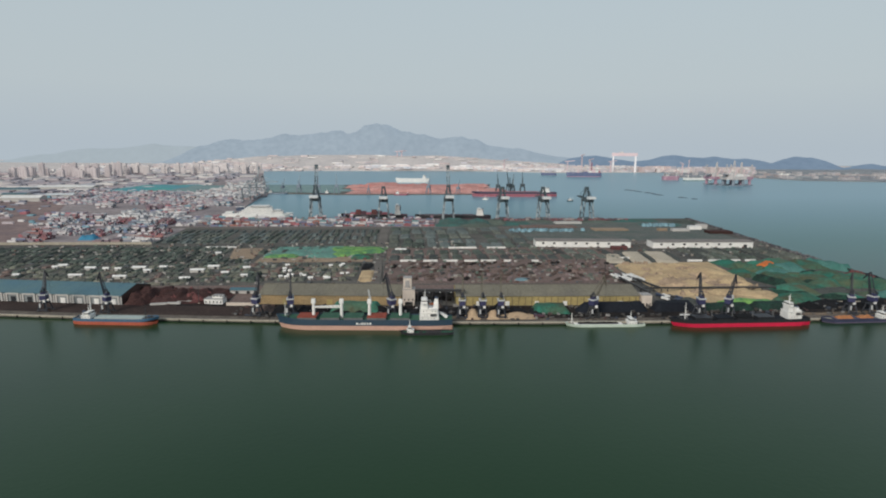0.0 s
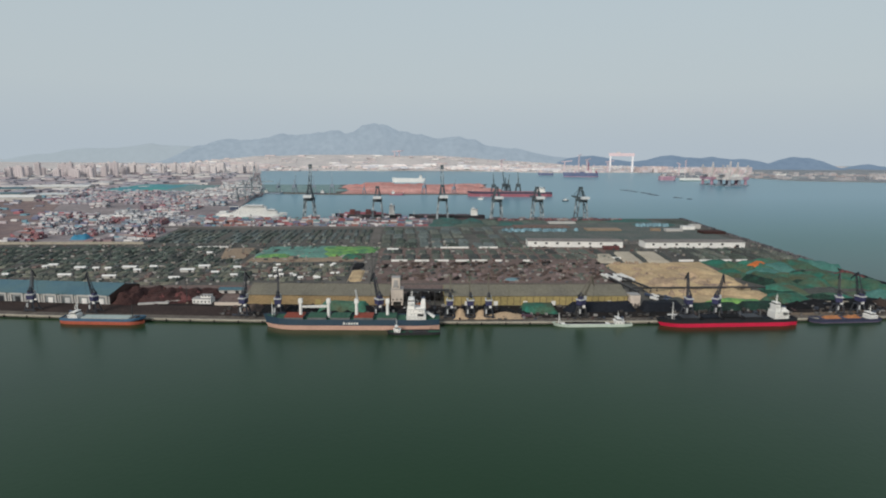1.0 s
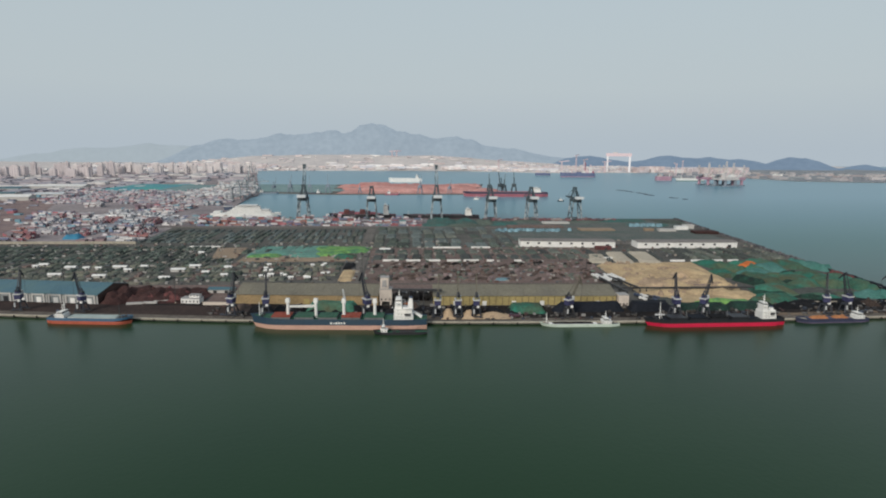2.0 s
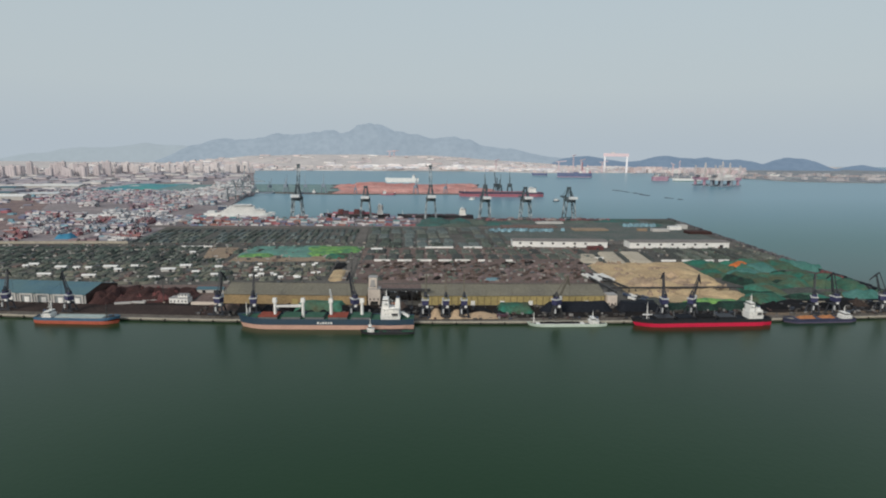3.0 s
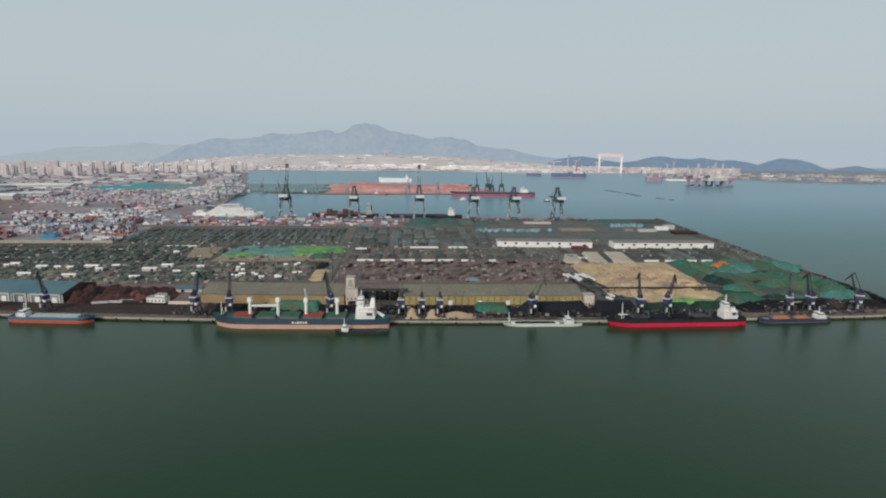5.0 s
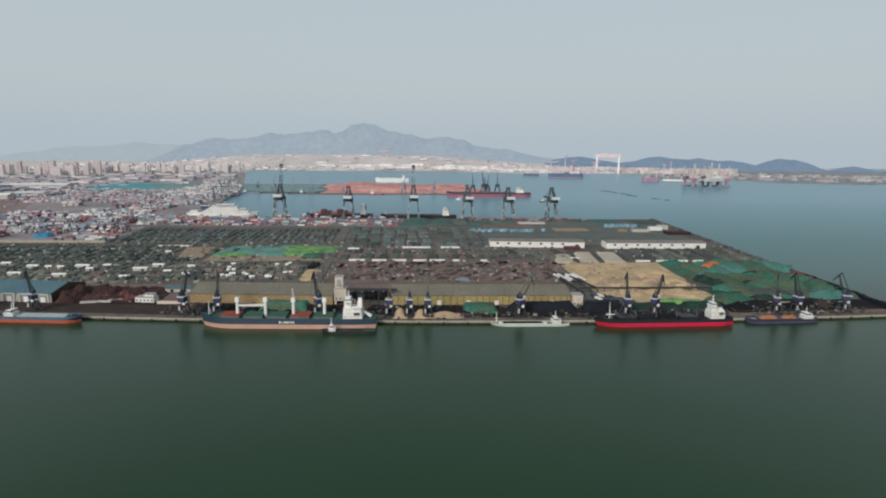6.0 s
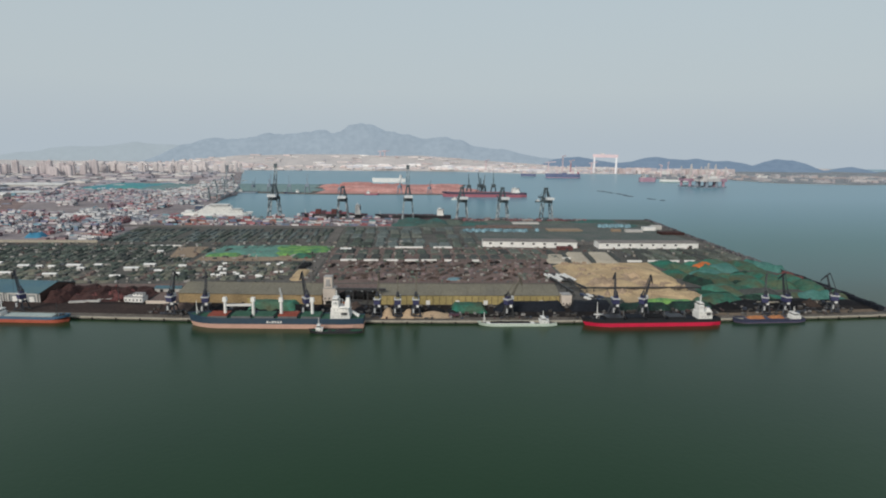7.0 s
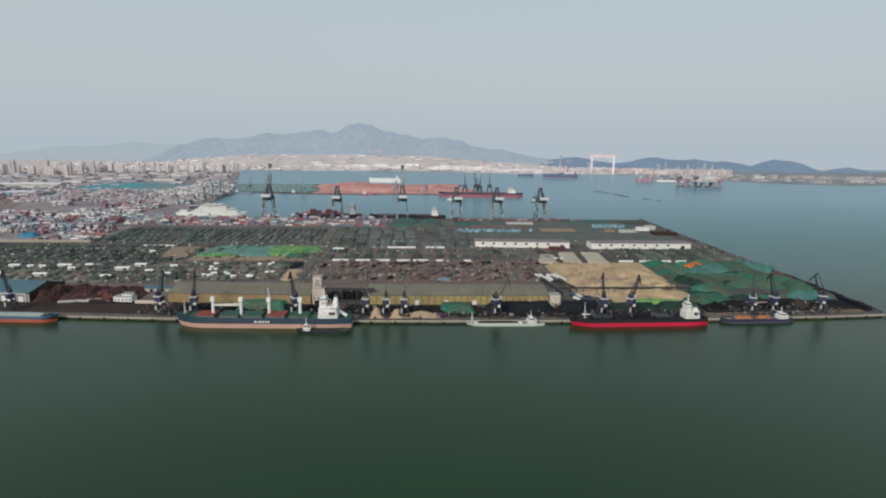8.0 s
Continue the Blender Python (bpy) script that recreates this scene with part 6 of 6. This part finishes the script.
# ---- ships in the basin and across the bay ----
def far_ship(name, label, x0, x1, y, beam, D, boot, hull_m, boot_m, deck_m, tiers, bow_right=False, hatch=4, cranes=0, house_m=None):
    L = x1 - x0
    m = at(x0, y, 0, 0) if bow_right else at(x1, y, 0, 180)
    t = ship(name, label, L, beam, D, boot, hull_m, boot_m, deck_m, m, 2.0, 3.5, 0.15)
    house(t, L * 0.1 + 3, D, max(9, L * 0.085), beam * 0.85, tiers, paint=house_m, step=0.5, ports=False)
    if hatch:
        hatches(t, L * 0.2, L * 0.88, hatch, D, beam * 0.66, 1.8, [deck_m], 3.0)
    for i in range(cranes):
        x = L * (0.3 + 0.5 * i / max(1, cranes - 1))
        c = part("deck_crane", tube(bmnew(), (x, 0, D), (x, 0, D + 13), 1.3, 1.1, 10), M_WHITE, t)
        part("crane_jib", bar(bmnew(), (x, 0, D + 11), (x + L * 0.1, 0, D + 14), 1.0), M_WHITE, c)
    foremast(t, L * 0.93, D + 1, 9)
    return t


far_ship("container_ship", "dark red and black cargo ship with white house in the basin", -135, -6, 1180, 20, 9, 3, M_HULLBLACK, M_MAROON, M_REDSHIP, 6, False, 4, 0)
ship_red = bpy.data.objects["container_ship"]
for i in range(7):
    part("deck_cargo", box(box(bmnew(), 42 + 10.5 * i, 0, 10.6, 9.8, 15, 3.0 + 2.6 * (i % 3)), 42 + 10.5 * i, 0, 13.6 + 2.6 * (i % 3), 9.6, 12, 0.4), (M_REDSHIP, M_MAROON, M_REDSCRAP)[i % 3], ship_red, "red stack of deck containers")
far_ship("cargo_ship", "black cargo ship with white stern house in the basin", 12, 162, 1180, 20, 7.5, 3, M_HULLBLACK, M_MAROON, M_MAROON, 4, False, 4, 0)
fe = ship("ferry", "white passenger ferry in the basin", 118, 20, 9, 2, M_WHITE, M_WHITE, M_WHITE, at(-351, 1190, 0, 4), 1.5, 6, 0.2)
house(fe, 46, 9, 72, 17, 5, step=0.7)
house(fe, 84, 9, 30, 16, 2, False, step=0.6)
for i in range(2):
    solo("terminal_building", box(box(bmnew(), 0, 0, 0, 14, 15, 6 + (i * 7) % 5), 0, 0, 6 + (i * 7) % 5, 14.6, 15.6, 0.5), M_WHITE, "white ferry terminal shed beside the basin", "building", at(-364, 1196 + 20 * i, GROUND + 0.06), "terminal sheds")
far_ship("ore_carrier", "long red ore carrier with white house", 184, 430, 1716, 34, 13, 9.5, M_HULLNAVY, M_REDSHIP, M_REDSHIP, 4, False, 7, 0)
far_ship("ferry", "white ship beyond the ore pier", -52, 78, 2372, 22, 16, 3, M_WHITE, M_WHITE, M_WHITE, 4, False, 0, 0)
far_ship("workboat", "small workboat under way in the bay", 430, 444, 1563, 5, 2.4, 0.8, M_HULLBLACK, M_HULLBLACK, M_DECKGREY, 1, True, 0)
far_ship("workboat", "small workboat under way in the bay", 206, 220, 1608, 5, 2.4, 0.8, M_WHITE, M_HULLBLACK, M_DECKGREY, 1, True, 0)
yard_ship = far_ship("cargo_ship", "slate blue cargo ship with pale pink upperworks off the shipyard", 768, 937, 2850, 26, 21, 4, M_SLATE, M_PLUM, M_FARRED, 5, False, 0, 2, M_WHITE)
for x, w, z, h, mt in ((36, 16, 21, 15, M_FARRED), (20, 9, 37, 10, M_WHITE), (52, 14, 21, 8, M_WHITE), (8, 10, 21, 9, M_REDSHIP), (74, 20, 21, 5, M_SLATE)):
    part("deck_house", box(bmnew(), x, 0, z - 0.1, w, 18, h), mt, yard_ship)
for x, h in ((18, 40), (44, 52), (110, 22)):
    part("lattice_mast", truss(bmnew(), (x, 0, 21), (x, 0, 21 + h), 4.5, 1.0, 6, 2.0), M_REDSHIP if x == 44 else M_FARRED, yard_ship)
far_ship("cargo_ship", "small grey ship off the shipyard", 668, 742, 2960, 18, 14, 4, M_SLATE, M_FARGREY, M_FARGREY, 3, False, 0, 0, M_RIG)
far_ship("drill_ship", "dark red ship moored at the shipyard", 1128, 1200, 2560, 30, 20, 3, M_PLUM, M_FARGREY, M_FARGREY, 3, True, 0, 2, M_RIG)
far_ship("drill_ship", "long grey and white ship at the shipyard", 1206, 1330, 2540, 26, 12, 5, M_WHITE, M_FARTEAL, M_WHITE, 3, False, 0, 2, M_WHITE)
far_ship("workboat", "small white workboat off the eastern shore", 1985, 2040, 3060, 14, 8, 2, M_WHITE, M_WHITE, M_WHITE, 2, True, 0)

far_ship("coaster", "small dark coaster beside the ore pier", -285, -235, 1772, 10, 4, 1.2, M_HULLNAVY, M_MAROON, M_DECKGREY, 2, False, 0)
far_ship("coaster", "small dark coaster beside the ore pier", -420, -360, 1782, 10, 4, 1.2, M_FARGREY, M_HULLBLACK, M_DECKGREY, 2, True, 0)
far_ship("coaster", "small red coaster beside the ore pier", -40, 0, 1750, 9, 4, 1.2, M_REDSHIP, M_REDSHIP, M_DECKGREY, 2, True, 0)
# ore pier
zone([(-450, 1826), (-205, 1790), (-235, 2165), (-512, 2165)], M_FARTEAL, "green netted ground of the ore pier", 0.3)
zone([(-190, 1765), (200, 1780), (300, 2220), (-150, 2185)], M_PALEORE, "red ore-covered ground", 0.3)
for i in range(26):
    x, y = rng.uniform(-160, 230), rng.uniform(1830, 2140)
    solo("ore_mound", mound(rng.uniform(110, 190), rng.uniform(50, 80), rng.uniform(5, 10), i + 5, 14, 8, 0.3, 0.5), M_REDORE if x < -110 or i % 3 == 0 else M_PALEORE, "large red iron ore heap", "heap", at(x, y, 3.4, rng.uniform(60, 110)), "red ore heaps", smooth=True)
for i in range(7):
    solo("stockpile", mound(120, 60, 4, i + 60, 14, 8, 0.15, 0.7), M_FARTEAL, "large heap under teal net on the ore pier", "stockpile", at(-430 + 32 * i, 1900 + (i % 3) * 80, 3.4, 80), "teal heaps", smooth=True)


def unloader(m, s, paint):
    t = thing("unloader_crane", "grey grab crane on the ore pier", "crane", m @ Matrix.Scale(s, 4), "unloader cranes")
    for sx in (-1, 1):
        for sy in (-1, 1):
            part("leg", bar(bmnew(), (sx * 6, sy * 6, 0), (sx * 4, sy * 4, 16), 1.6), paint, t)
    part("house", box(bmnew(), 0, 0, 16, 11, 9, 7), paint, t)
    part("boom", bar(bmnew(), (3, 0, 20), (12, 0, 48), 2.0, 2.0, 1.0), paint, t)
    part("mast", bar(bmnew(), (-3, 0, 22), (-1, 0, 36), 1.4), paint, t)


for x, y, d, s in ((-380, 1806, 60, 0.9), (-330, 1798, 80, 1.1), (-270, 1786, 100, 1.1), (-215, 1776, 95, 1.2), (-120, 1772, 80, 0.7), (60, 1778, 70, 1.1), (150, 1782, 60, 0.9), (268, 1758, 90, 1.3), (303, 1762, 110, 1.4), (313, 1764, 70, 1.25), (343, 1762, 85, 1.4), (-425, 1812, 90, 0.7)):
    unloader(at(x, y, 3.1, d), s, M_STS if x > 250 else M_FARGREY)
zone([(196, 1742), (420, 1750), (420, 1775), (205, 1790)], M_ROAD, "grey finger of the ore pier", 0.2)


# ---- far shore ----
M_SEAGREEN = mat("blue_green_net", (0.09, 0.30, 0.29), 0.8, big=50, fine=6, vary=0.2, second=(0.10, 0.27, 0.33), spread=0.2)
def scatter(name, label, category, n, where, size, heights, material, seed):
    """Roofs and yards too many and too far to count, as one mesh of loose blocks."""
    r = random.Random(seed)
    verts, faces, tries = [], [], 0
    while n and tries < 40000:
        tries += 1
        x, y = where(r)
        if x is None:
            continue
        n -= 1
        w, d, h, a = r.uniform(*size), r.uniform(size[0], size[1]) * 0.6, r.uniform(*heights), r.choice((0.1, 0.15, 1.65, -0.1))
        c, s, k = math.cos(a), math.sin(a), len(verts)
        verts += [(x + c * i * w / 2 - s * j * d / 2, y + s * i * w / 2 + c * j * d / 2, GROUND + z + land_z(x, y)) for z in (-1, h) for i, j in ((-1, -1), (1, -1), (1, 1), (-1, 1))]
        faces += [[k + q for q in f] for f in ((4, 5, 6, 7), (0, 1, 5, 4), (1, 2, 6, 5), (2, 3, 7, 6), (3, 0, 4, 7))]
    me = bpy.data.meshes.new(name)
    me.from_pydata(verts, [], faces)
    me.materials.append(material)
    return tagged(new(name, me), label, category, kind="stuff")


def in_poly(pts):
    xs, ys = [p[0] for p in pts], [p[1] for p in pts]

    def pick(r):
        x, y = r.uniform(min(xs), max(xs)), r.uniform(min(ys), max(ys))
        return (x, y) if inside(x, y, pts) else (None, None)
    return pick


M_PORTROOFS = mixed("dull_port_roofs", [(0.34, 0.31, 0.34), (0.42, 0.38, 0.40), (0.29, 0.28, 0.32), (0.50, 0.47, 0.46), (0.38, 0.32, 0.34), (0.32, 0.33, 0.37), (0.60, 0.57, 0.55), (0.30, 0.26, 0.28)], fine=20)
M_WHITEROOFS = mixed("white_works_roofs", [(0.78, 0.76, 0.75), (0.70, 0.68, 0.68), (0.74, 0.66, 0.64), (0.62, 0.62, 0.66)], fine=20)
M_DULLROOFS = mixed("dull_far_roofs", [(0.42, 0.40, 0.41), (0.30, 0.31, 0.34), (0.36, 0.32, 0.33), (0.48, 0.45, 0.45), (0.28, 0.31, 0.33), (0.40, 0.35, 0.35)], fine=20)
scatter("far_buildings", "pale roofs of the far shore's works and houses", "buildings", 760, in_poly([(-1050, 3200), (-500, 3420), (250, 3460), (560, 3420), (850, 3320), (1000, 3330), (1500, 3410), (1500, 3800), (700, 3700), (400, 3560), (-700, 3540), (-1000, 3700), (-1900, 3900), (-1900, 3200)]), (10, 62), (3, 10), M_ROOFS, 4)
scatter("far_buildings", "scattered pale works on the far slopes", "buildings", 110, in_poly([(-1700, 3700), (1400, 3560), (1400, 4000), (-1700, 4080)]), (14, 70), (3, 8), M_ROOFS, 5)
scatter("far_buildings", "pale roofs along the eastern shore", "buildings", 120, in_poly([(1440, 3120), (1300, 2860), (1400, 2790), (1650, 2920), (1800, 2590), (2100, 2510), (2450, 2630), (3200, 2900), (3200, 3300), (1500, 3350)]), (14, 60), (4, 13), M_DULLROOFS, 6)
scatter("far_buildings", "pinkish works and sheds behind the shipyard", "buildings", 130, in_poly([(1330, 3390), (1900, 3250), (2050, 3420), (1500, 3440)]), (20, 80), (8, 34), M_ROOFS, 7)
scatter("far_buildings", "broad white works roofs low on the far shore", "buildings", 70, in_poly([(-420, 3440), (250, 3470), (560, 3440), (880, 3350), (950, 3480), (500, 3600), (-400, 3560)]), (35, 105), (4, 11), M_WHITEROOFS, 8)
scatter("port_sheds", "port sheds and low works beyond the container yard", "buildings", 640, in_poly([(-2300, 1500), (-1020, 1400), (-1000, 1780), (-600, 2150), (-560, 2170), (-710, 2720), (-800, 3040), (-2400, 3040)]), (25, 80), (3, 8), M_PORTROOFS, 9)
scatter("port_sheds", "small sheds and parked loads on the western yard", "buildings", 170, in_poly([(-1000, 880), (-560, 880), (-890, 1600), (-1000, 1760), (-1500, 1700)]), (6, 22), (2, 5), M_BOX, 12)
scatter("parked_loads", "vehicles and small loads parked in the port", "vehicles", 900, in_poly([(-1000, 1500), (-460, 1500), (-480, 1680), (-660, 2080), (-1000, 2080)]), (6, 16), (2, 5), M_BOX, 13)
scatter("yard_clutter", "scattered pallets, skips, sacks and machines in the stockyard", "clutter", 1500, in_poly([(-420, 606), (236, 604), (285, 815), (380, 735), (505, 735), (530, 825), (535, 880), (180, 880), (-372, 855), (-560, 850)]), (1.2, 5.0), (0.8, 2.6), M_CLUTTER, 21)
scatter("far_quay_clutter", "maroon crates, skips and machines along the far quay", "clutter", 130, in_poly([(170, 1128), (430, 1122), (430, 1144), (170, 1148)]), (3, 11), (1.5, 5), M_MAROONBITS, 23)
scatter("quay_clutter", "skips, pallets, grabs and vehicles along the quay", "clutter", 480, lambda r: (lambda x: (x, quay_y(x) + r.uniform(6, 48)))(r.uniform(-150, 480)), (1.2, 4.0), (0.8, 2.2), M_DARKCLUTTER, 22)
for x, y, L, W in ((-800, 1965, 280, 250), (-660, 1940, 260, 170)):
    solo("tarpaulin", mound(L, W, 7, x * 0.1, 20, 16, 0.2, 0.9), M_SEAGREEN if x < -700 else M_FARTEAL, "huge teal net over stockpiles in the port" if x < -700 else "grey-teal net over stockpiles in the port, paled for haze", "tarpaulin", at(x, y, GROUND + 0.1, 0), "port nets", smooth=True)
for x, y, w, d, h, mt in ((-960, 1510, 90, 40, 14, M_WHITE), (-1060, 1640, 60, 40, 10, M_BLUEROOF), (-1090, 1930, 170, 60, 10, M_WHITE), (-1180, 1800, 120, 50, 12, M_BLUEROOF), (-940, 1640, 70, 30, 9, M_STSWHITE), (-1020, 1420, 80, 40, 8, M_BLUEROOF), (-1150, 1330, 90, 40, 9, M_WHITE)):
    warehouse("port_shed", "large port shed with pale metal roof", w, d, h * 0.7, h * 0.3, M_PALEWALL, mt, [(0, 8, 5)], M_DARKGLASS, at(x, y, GROUND + 0.07, 6), group="port sheds")


def apartment(x, y, w, d, h, deg, paint=M_FLAT):
    t = thing("apartment_building", "pale high-rise apartment building in haze", "building", at(x, y, GROUND, deg), "city towers")
    part("wall", box(bmnew(), 0, 0, 0, w, d, h), paint, t)
    part("roof", box(box(bmnew(), 0, 0, h, w + 1, d + 1, 1.2), w * 0.1, 0, h + 1.2, w * 0.3, d * 0.5, 5), paint, t)
    for i in range(3):
        part("balcony_bay", box(bmnew(), -w / 3 + i * w / 3, -d / 2 - 0.8, 3, w * 0.16, 1.6, h - 6), paint, t)


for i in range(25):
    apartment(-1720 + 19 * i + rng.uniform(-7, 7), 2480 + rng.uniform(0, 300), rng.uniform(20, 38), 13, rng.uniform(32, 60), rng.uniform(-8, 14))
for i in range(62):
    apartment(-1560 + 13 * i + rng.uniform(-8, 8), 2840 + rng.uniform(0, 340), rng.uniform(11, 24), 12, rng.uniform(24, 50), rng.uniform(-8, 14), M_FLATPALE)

# shipyard gantry
g_ = thing("shipyard_gantry", "huge pale red shipyard gantry crane", "crane", at(1257, 3400, GROUND, -20) @ Matrix.Diagonal((0.94, 0.94, 0.90, 1)), "shipyard")
for s in (-1, 1):
    for y in (-16, 16):
        part("leg", bar(bmnew(), (s * 66, y, 0), (s * 66, y * 0.4, 112), 12, 12, 9), M_GANTRYLEG, g_)
    part("leg_tie", bar(bmnew(), (s * 66, -14, 30), (s * 66, 14, 30), 5), M_FARRED, g_)
for y in (-8, 8):
    part("girder", bar(bmnew(), (-76, y, 111), (76, y, 111), 8, 20), M_FARRED, g_)
part("trolley", box(bmnew(), -20, 0, 120, 26, 22, 8), M_RIG, g_)


def rig(x, y, s, legs):
    t = thing("drilling_rig", "pale offshore drilling rig with lattice derrick at the shipyard", "rig", at(x, y, 0, 20) @ Matrix.Scale(s, 4), "rigs")
    for sy in (-1, 1):
        part("pontoon", box(bmnew(), 0, sy * 24, -2, 76, 14, 8), M_FARGREY, t)
        for sx in (-1, 1):
            part("column", tube(bmnew(), (sx * 26, sy * 24, 5), (sx * 26, sy * 24, 26), 6, seg=12), M_PLUM if legs else M_FARGREY, t)
            if legs:
                part("lattice_leg", truss(bmnew(), (sx * 30, sy * 26, 26), (sx * 30, sy * 26, 88), 4.0, 0.8, 7), M_RIG, t)
    part("deck_box", box(bmnew(), 0, 0, 26, 76, 62, 12), M_PLUM if legs else M_RIG, t)
    for i, (bx, by, w, h) in enumerate(((-24, 10, 22, 12), (16, -12, 26, 9), (26, 16, 16, 16), (-10, -20, 18, 8), (-30, -20, 14, 16), (6, 20, 20, 12))):
        part("deck_house", box(bmnew(), bx, by, 38, w, 16, h), M_WHITE if i % 2 else M_RIG, t)
    part("derrick", truss(bmnew(), (0, 0, 38), (0, 0, 98), 11, 1.1, 6, 2.5), M_RIG, t)
    for bx, by, ex, ez in ((30, -24, 48, 66), (-32, 20, -50, 62), (-28, -26, -14, 70)):
        part("crane_boom", bar(bmnew(), (bx, by, 38), (ex, by - 6, ez), 2.4), M_FARRED, t)
    part("helideck", box(bmnew(), -46, 0, 46, 24, 24, 1.6), M_FARGREY, t)
    part("drill_floor", box(bmnew(), 0, 0, 38, 20, 18, 9), M_ORANGE if legs else M_FARRED, t)


for x, y, k, legs in ((1212, 2270, 0.92, True), (1252, 2215, 0.98, False), (1298, 2245, 0.92, True)):
    rig(x, y, k, legs)
for x, y, h in ((985, 3330, 95), (1035, 3340, 70), (1160, 3350, 60), (560, 3450, 60), (-75, 3990, 34), (-45, 3990, 34), (1500, 3100, 70), (1400, 2960, 60), (900, 3320, 60)):
    t = thing("tower_crane", "pale red yard crane on the far shore", "crane", at(x, y, GROUND + land_z(x, y) - 1, (x * 7) % 90), "far yard cranes")
    part("tower", truss(bmnew(), (0, 0, 0), (0, 0, h), 5, 1.0, 6), M_FARRED, t)
    part("jib", bar(bmnew(), (-18, 0, h), (42, 0, h + 6), 4), M_FARRED, t)
# low breakwaters
M_RAFT = mat("weathered_raft_timber", (0.14, 0.17, 0.20), 0.8, big=8, fine=2, vary=0.3)
for x0, y0, x1, y1 in ((745, 1975, 768, 1865), (768, 1850, 773, 1735), (795, 1690, 818, 1620)):
    p, q = Vector((x0, y0, -0.5)), Vector((x1, y1, -0.5))
    t = thing("breakwater", "low dark line of rafts in the bay", "breakwater", group="rafts")
    n = max(3, int((q - p).length / 14))
    for i in range(n):
        c = p.lerp(q, (i + 0.5) / n) + Vector((rng.uniform(-5, 5), rng.uniform(-9, 9), 0))
        if rng.random() < 0.2:
            continue
        part("raft", box(bmnew(), c.x + rng.uniform(-2, 2), c.y, -0.5, 13, 16, 2.8 + rng.uniform(-0.2, 0.4), rng.uniform(0, 1), 0.7), M_RAFT, t)


# pale barrier behind the eastern cranes
for x, w in ((402, 9), (418, 13), (436, 9), (456, 14), (474, 6)):
    solo("barrier", box(box(bmnew(), 0, 0, 0, w, 1.4, 0.7), 0, 0, 0.7, w, 0.7, 1.5, 0, 0.8), M_QUAY, "pale concrete barrier behind the quay cranes", "barrier", at(x, 512, GROUND + 0.05, quay_turn(x) * 0.5), "quay barriers")

# ---- light masts ----
for x, y, h in ((-191, 531, 24), (-28, 608, 32), (222, 640, 24), (-330, 606, 24), (150, 840, 26)):
    t = thing("light_mast", "tall thin steel light mast in the yard", "lamp post", at(x, y, GROUND), "light masts")
    part("pole", tube(bmnew(), (0, 0, 0), (0, 0, h), 0.38, 0.2, 8), M_STEEL, t)
    part("lamp_ring", tube(bmnew(), (0, 0, h), (0, 0, h + 0.6), 1.3, 1.3, 10), M_STEEL, t)
    part("footing", box(bmnew(), 0, 0, 0, 1.6, 1.6, 0.8), M_QUAY, t)
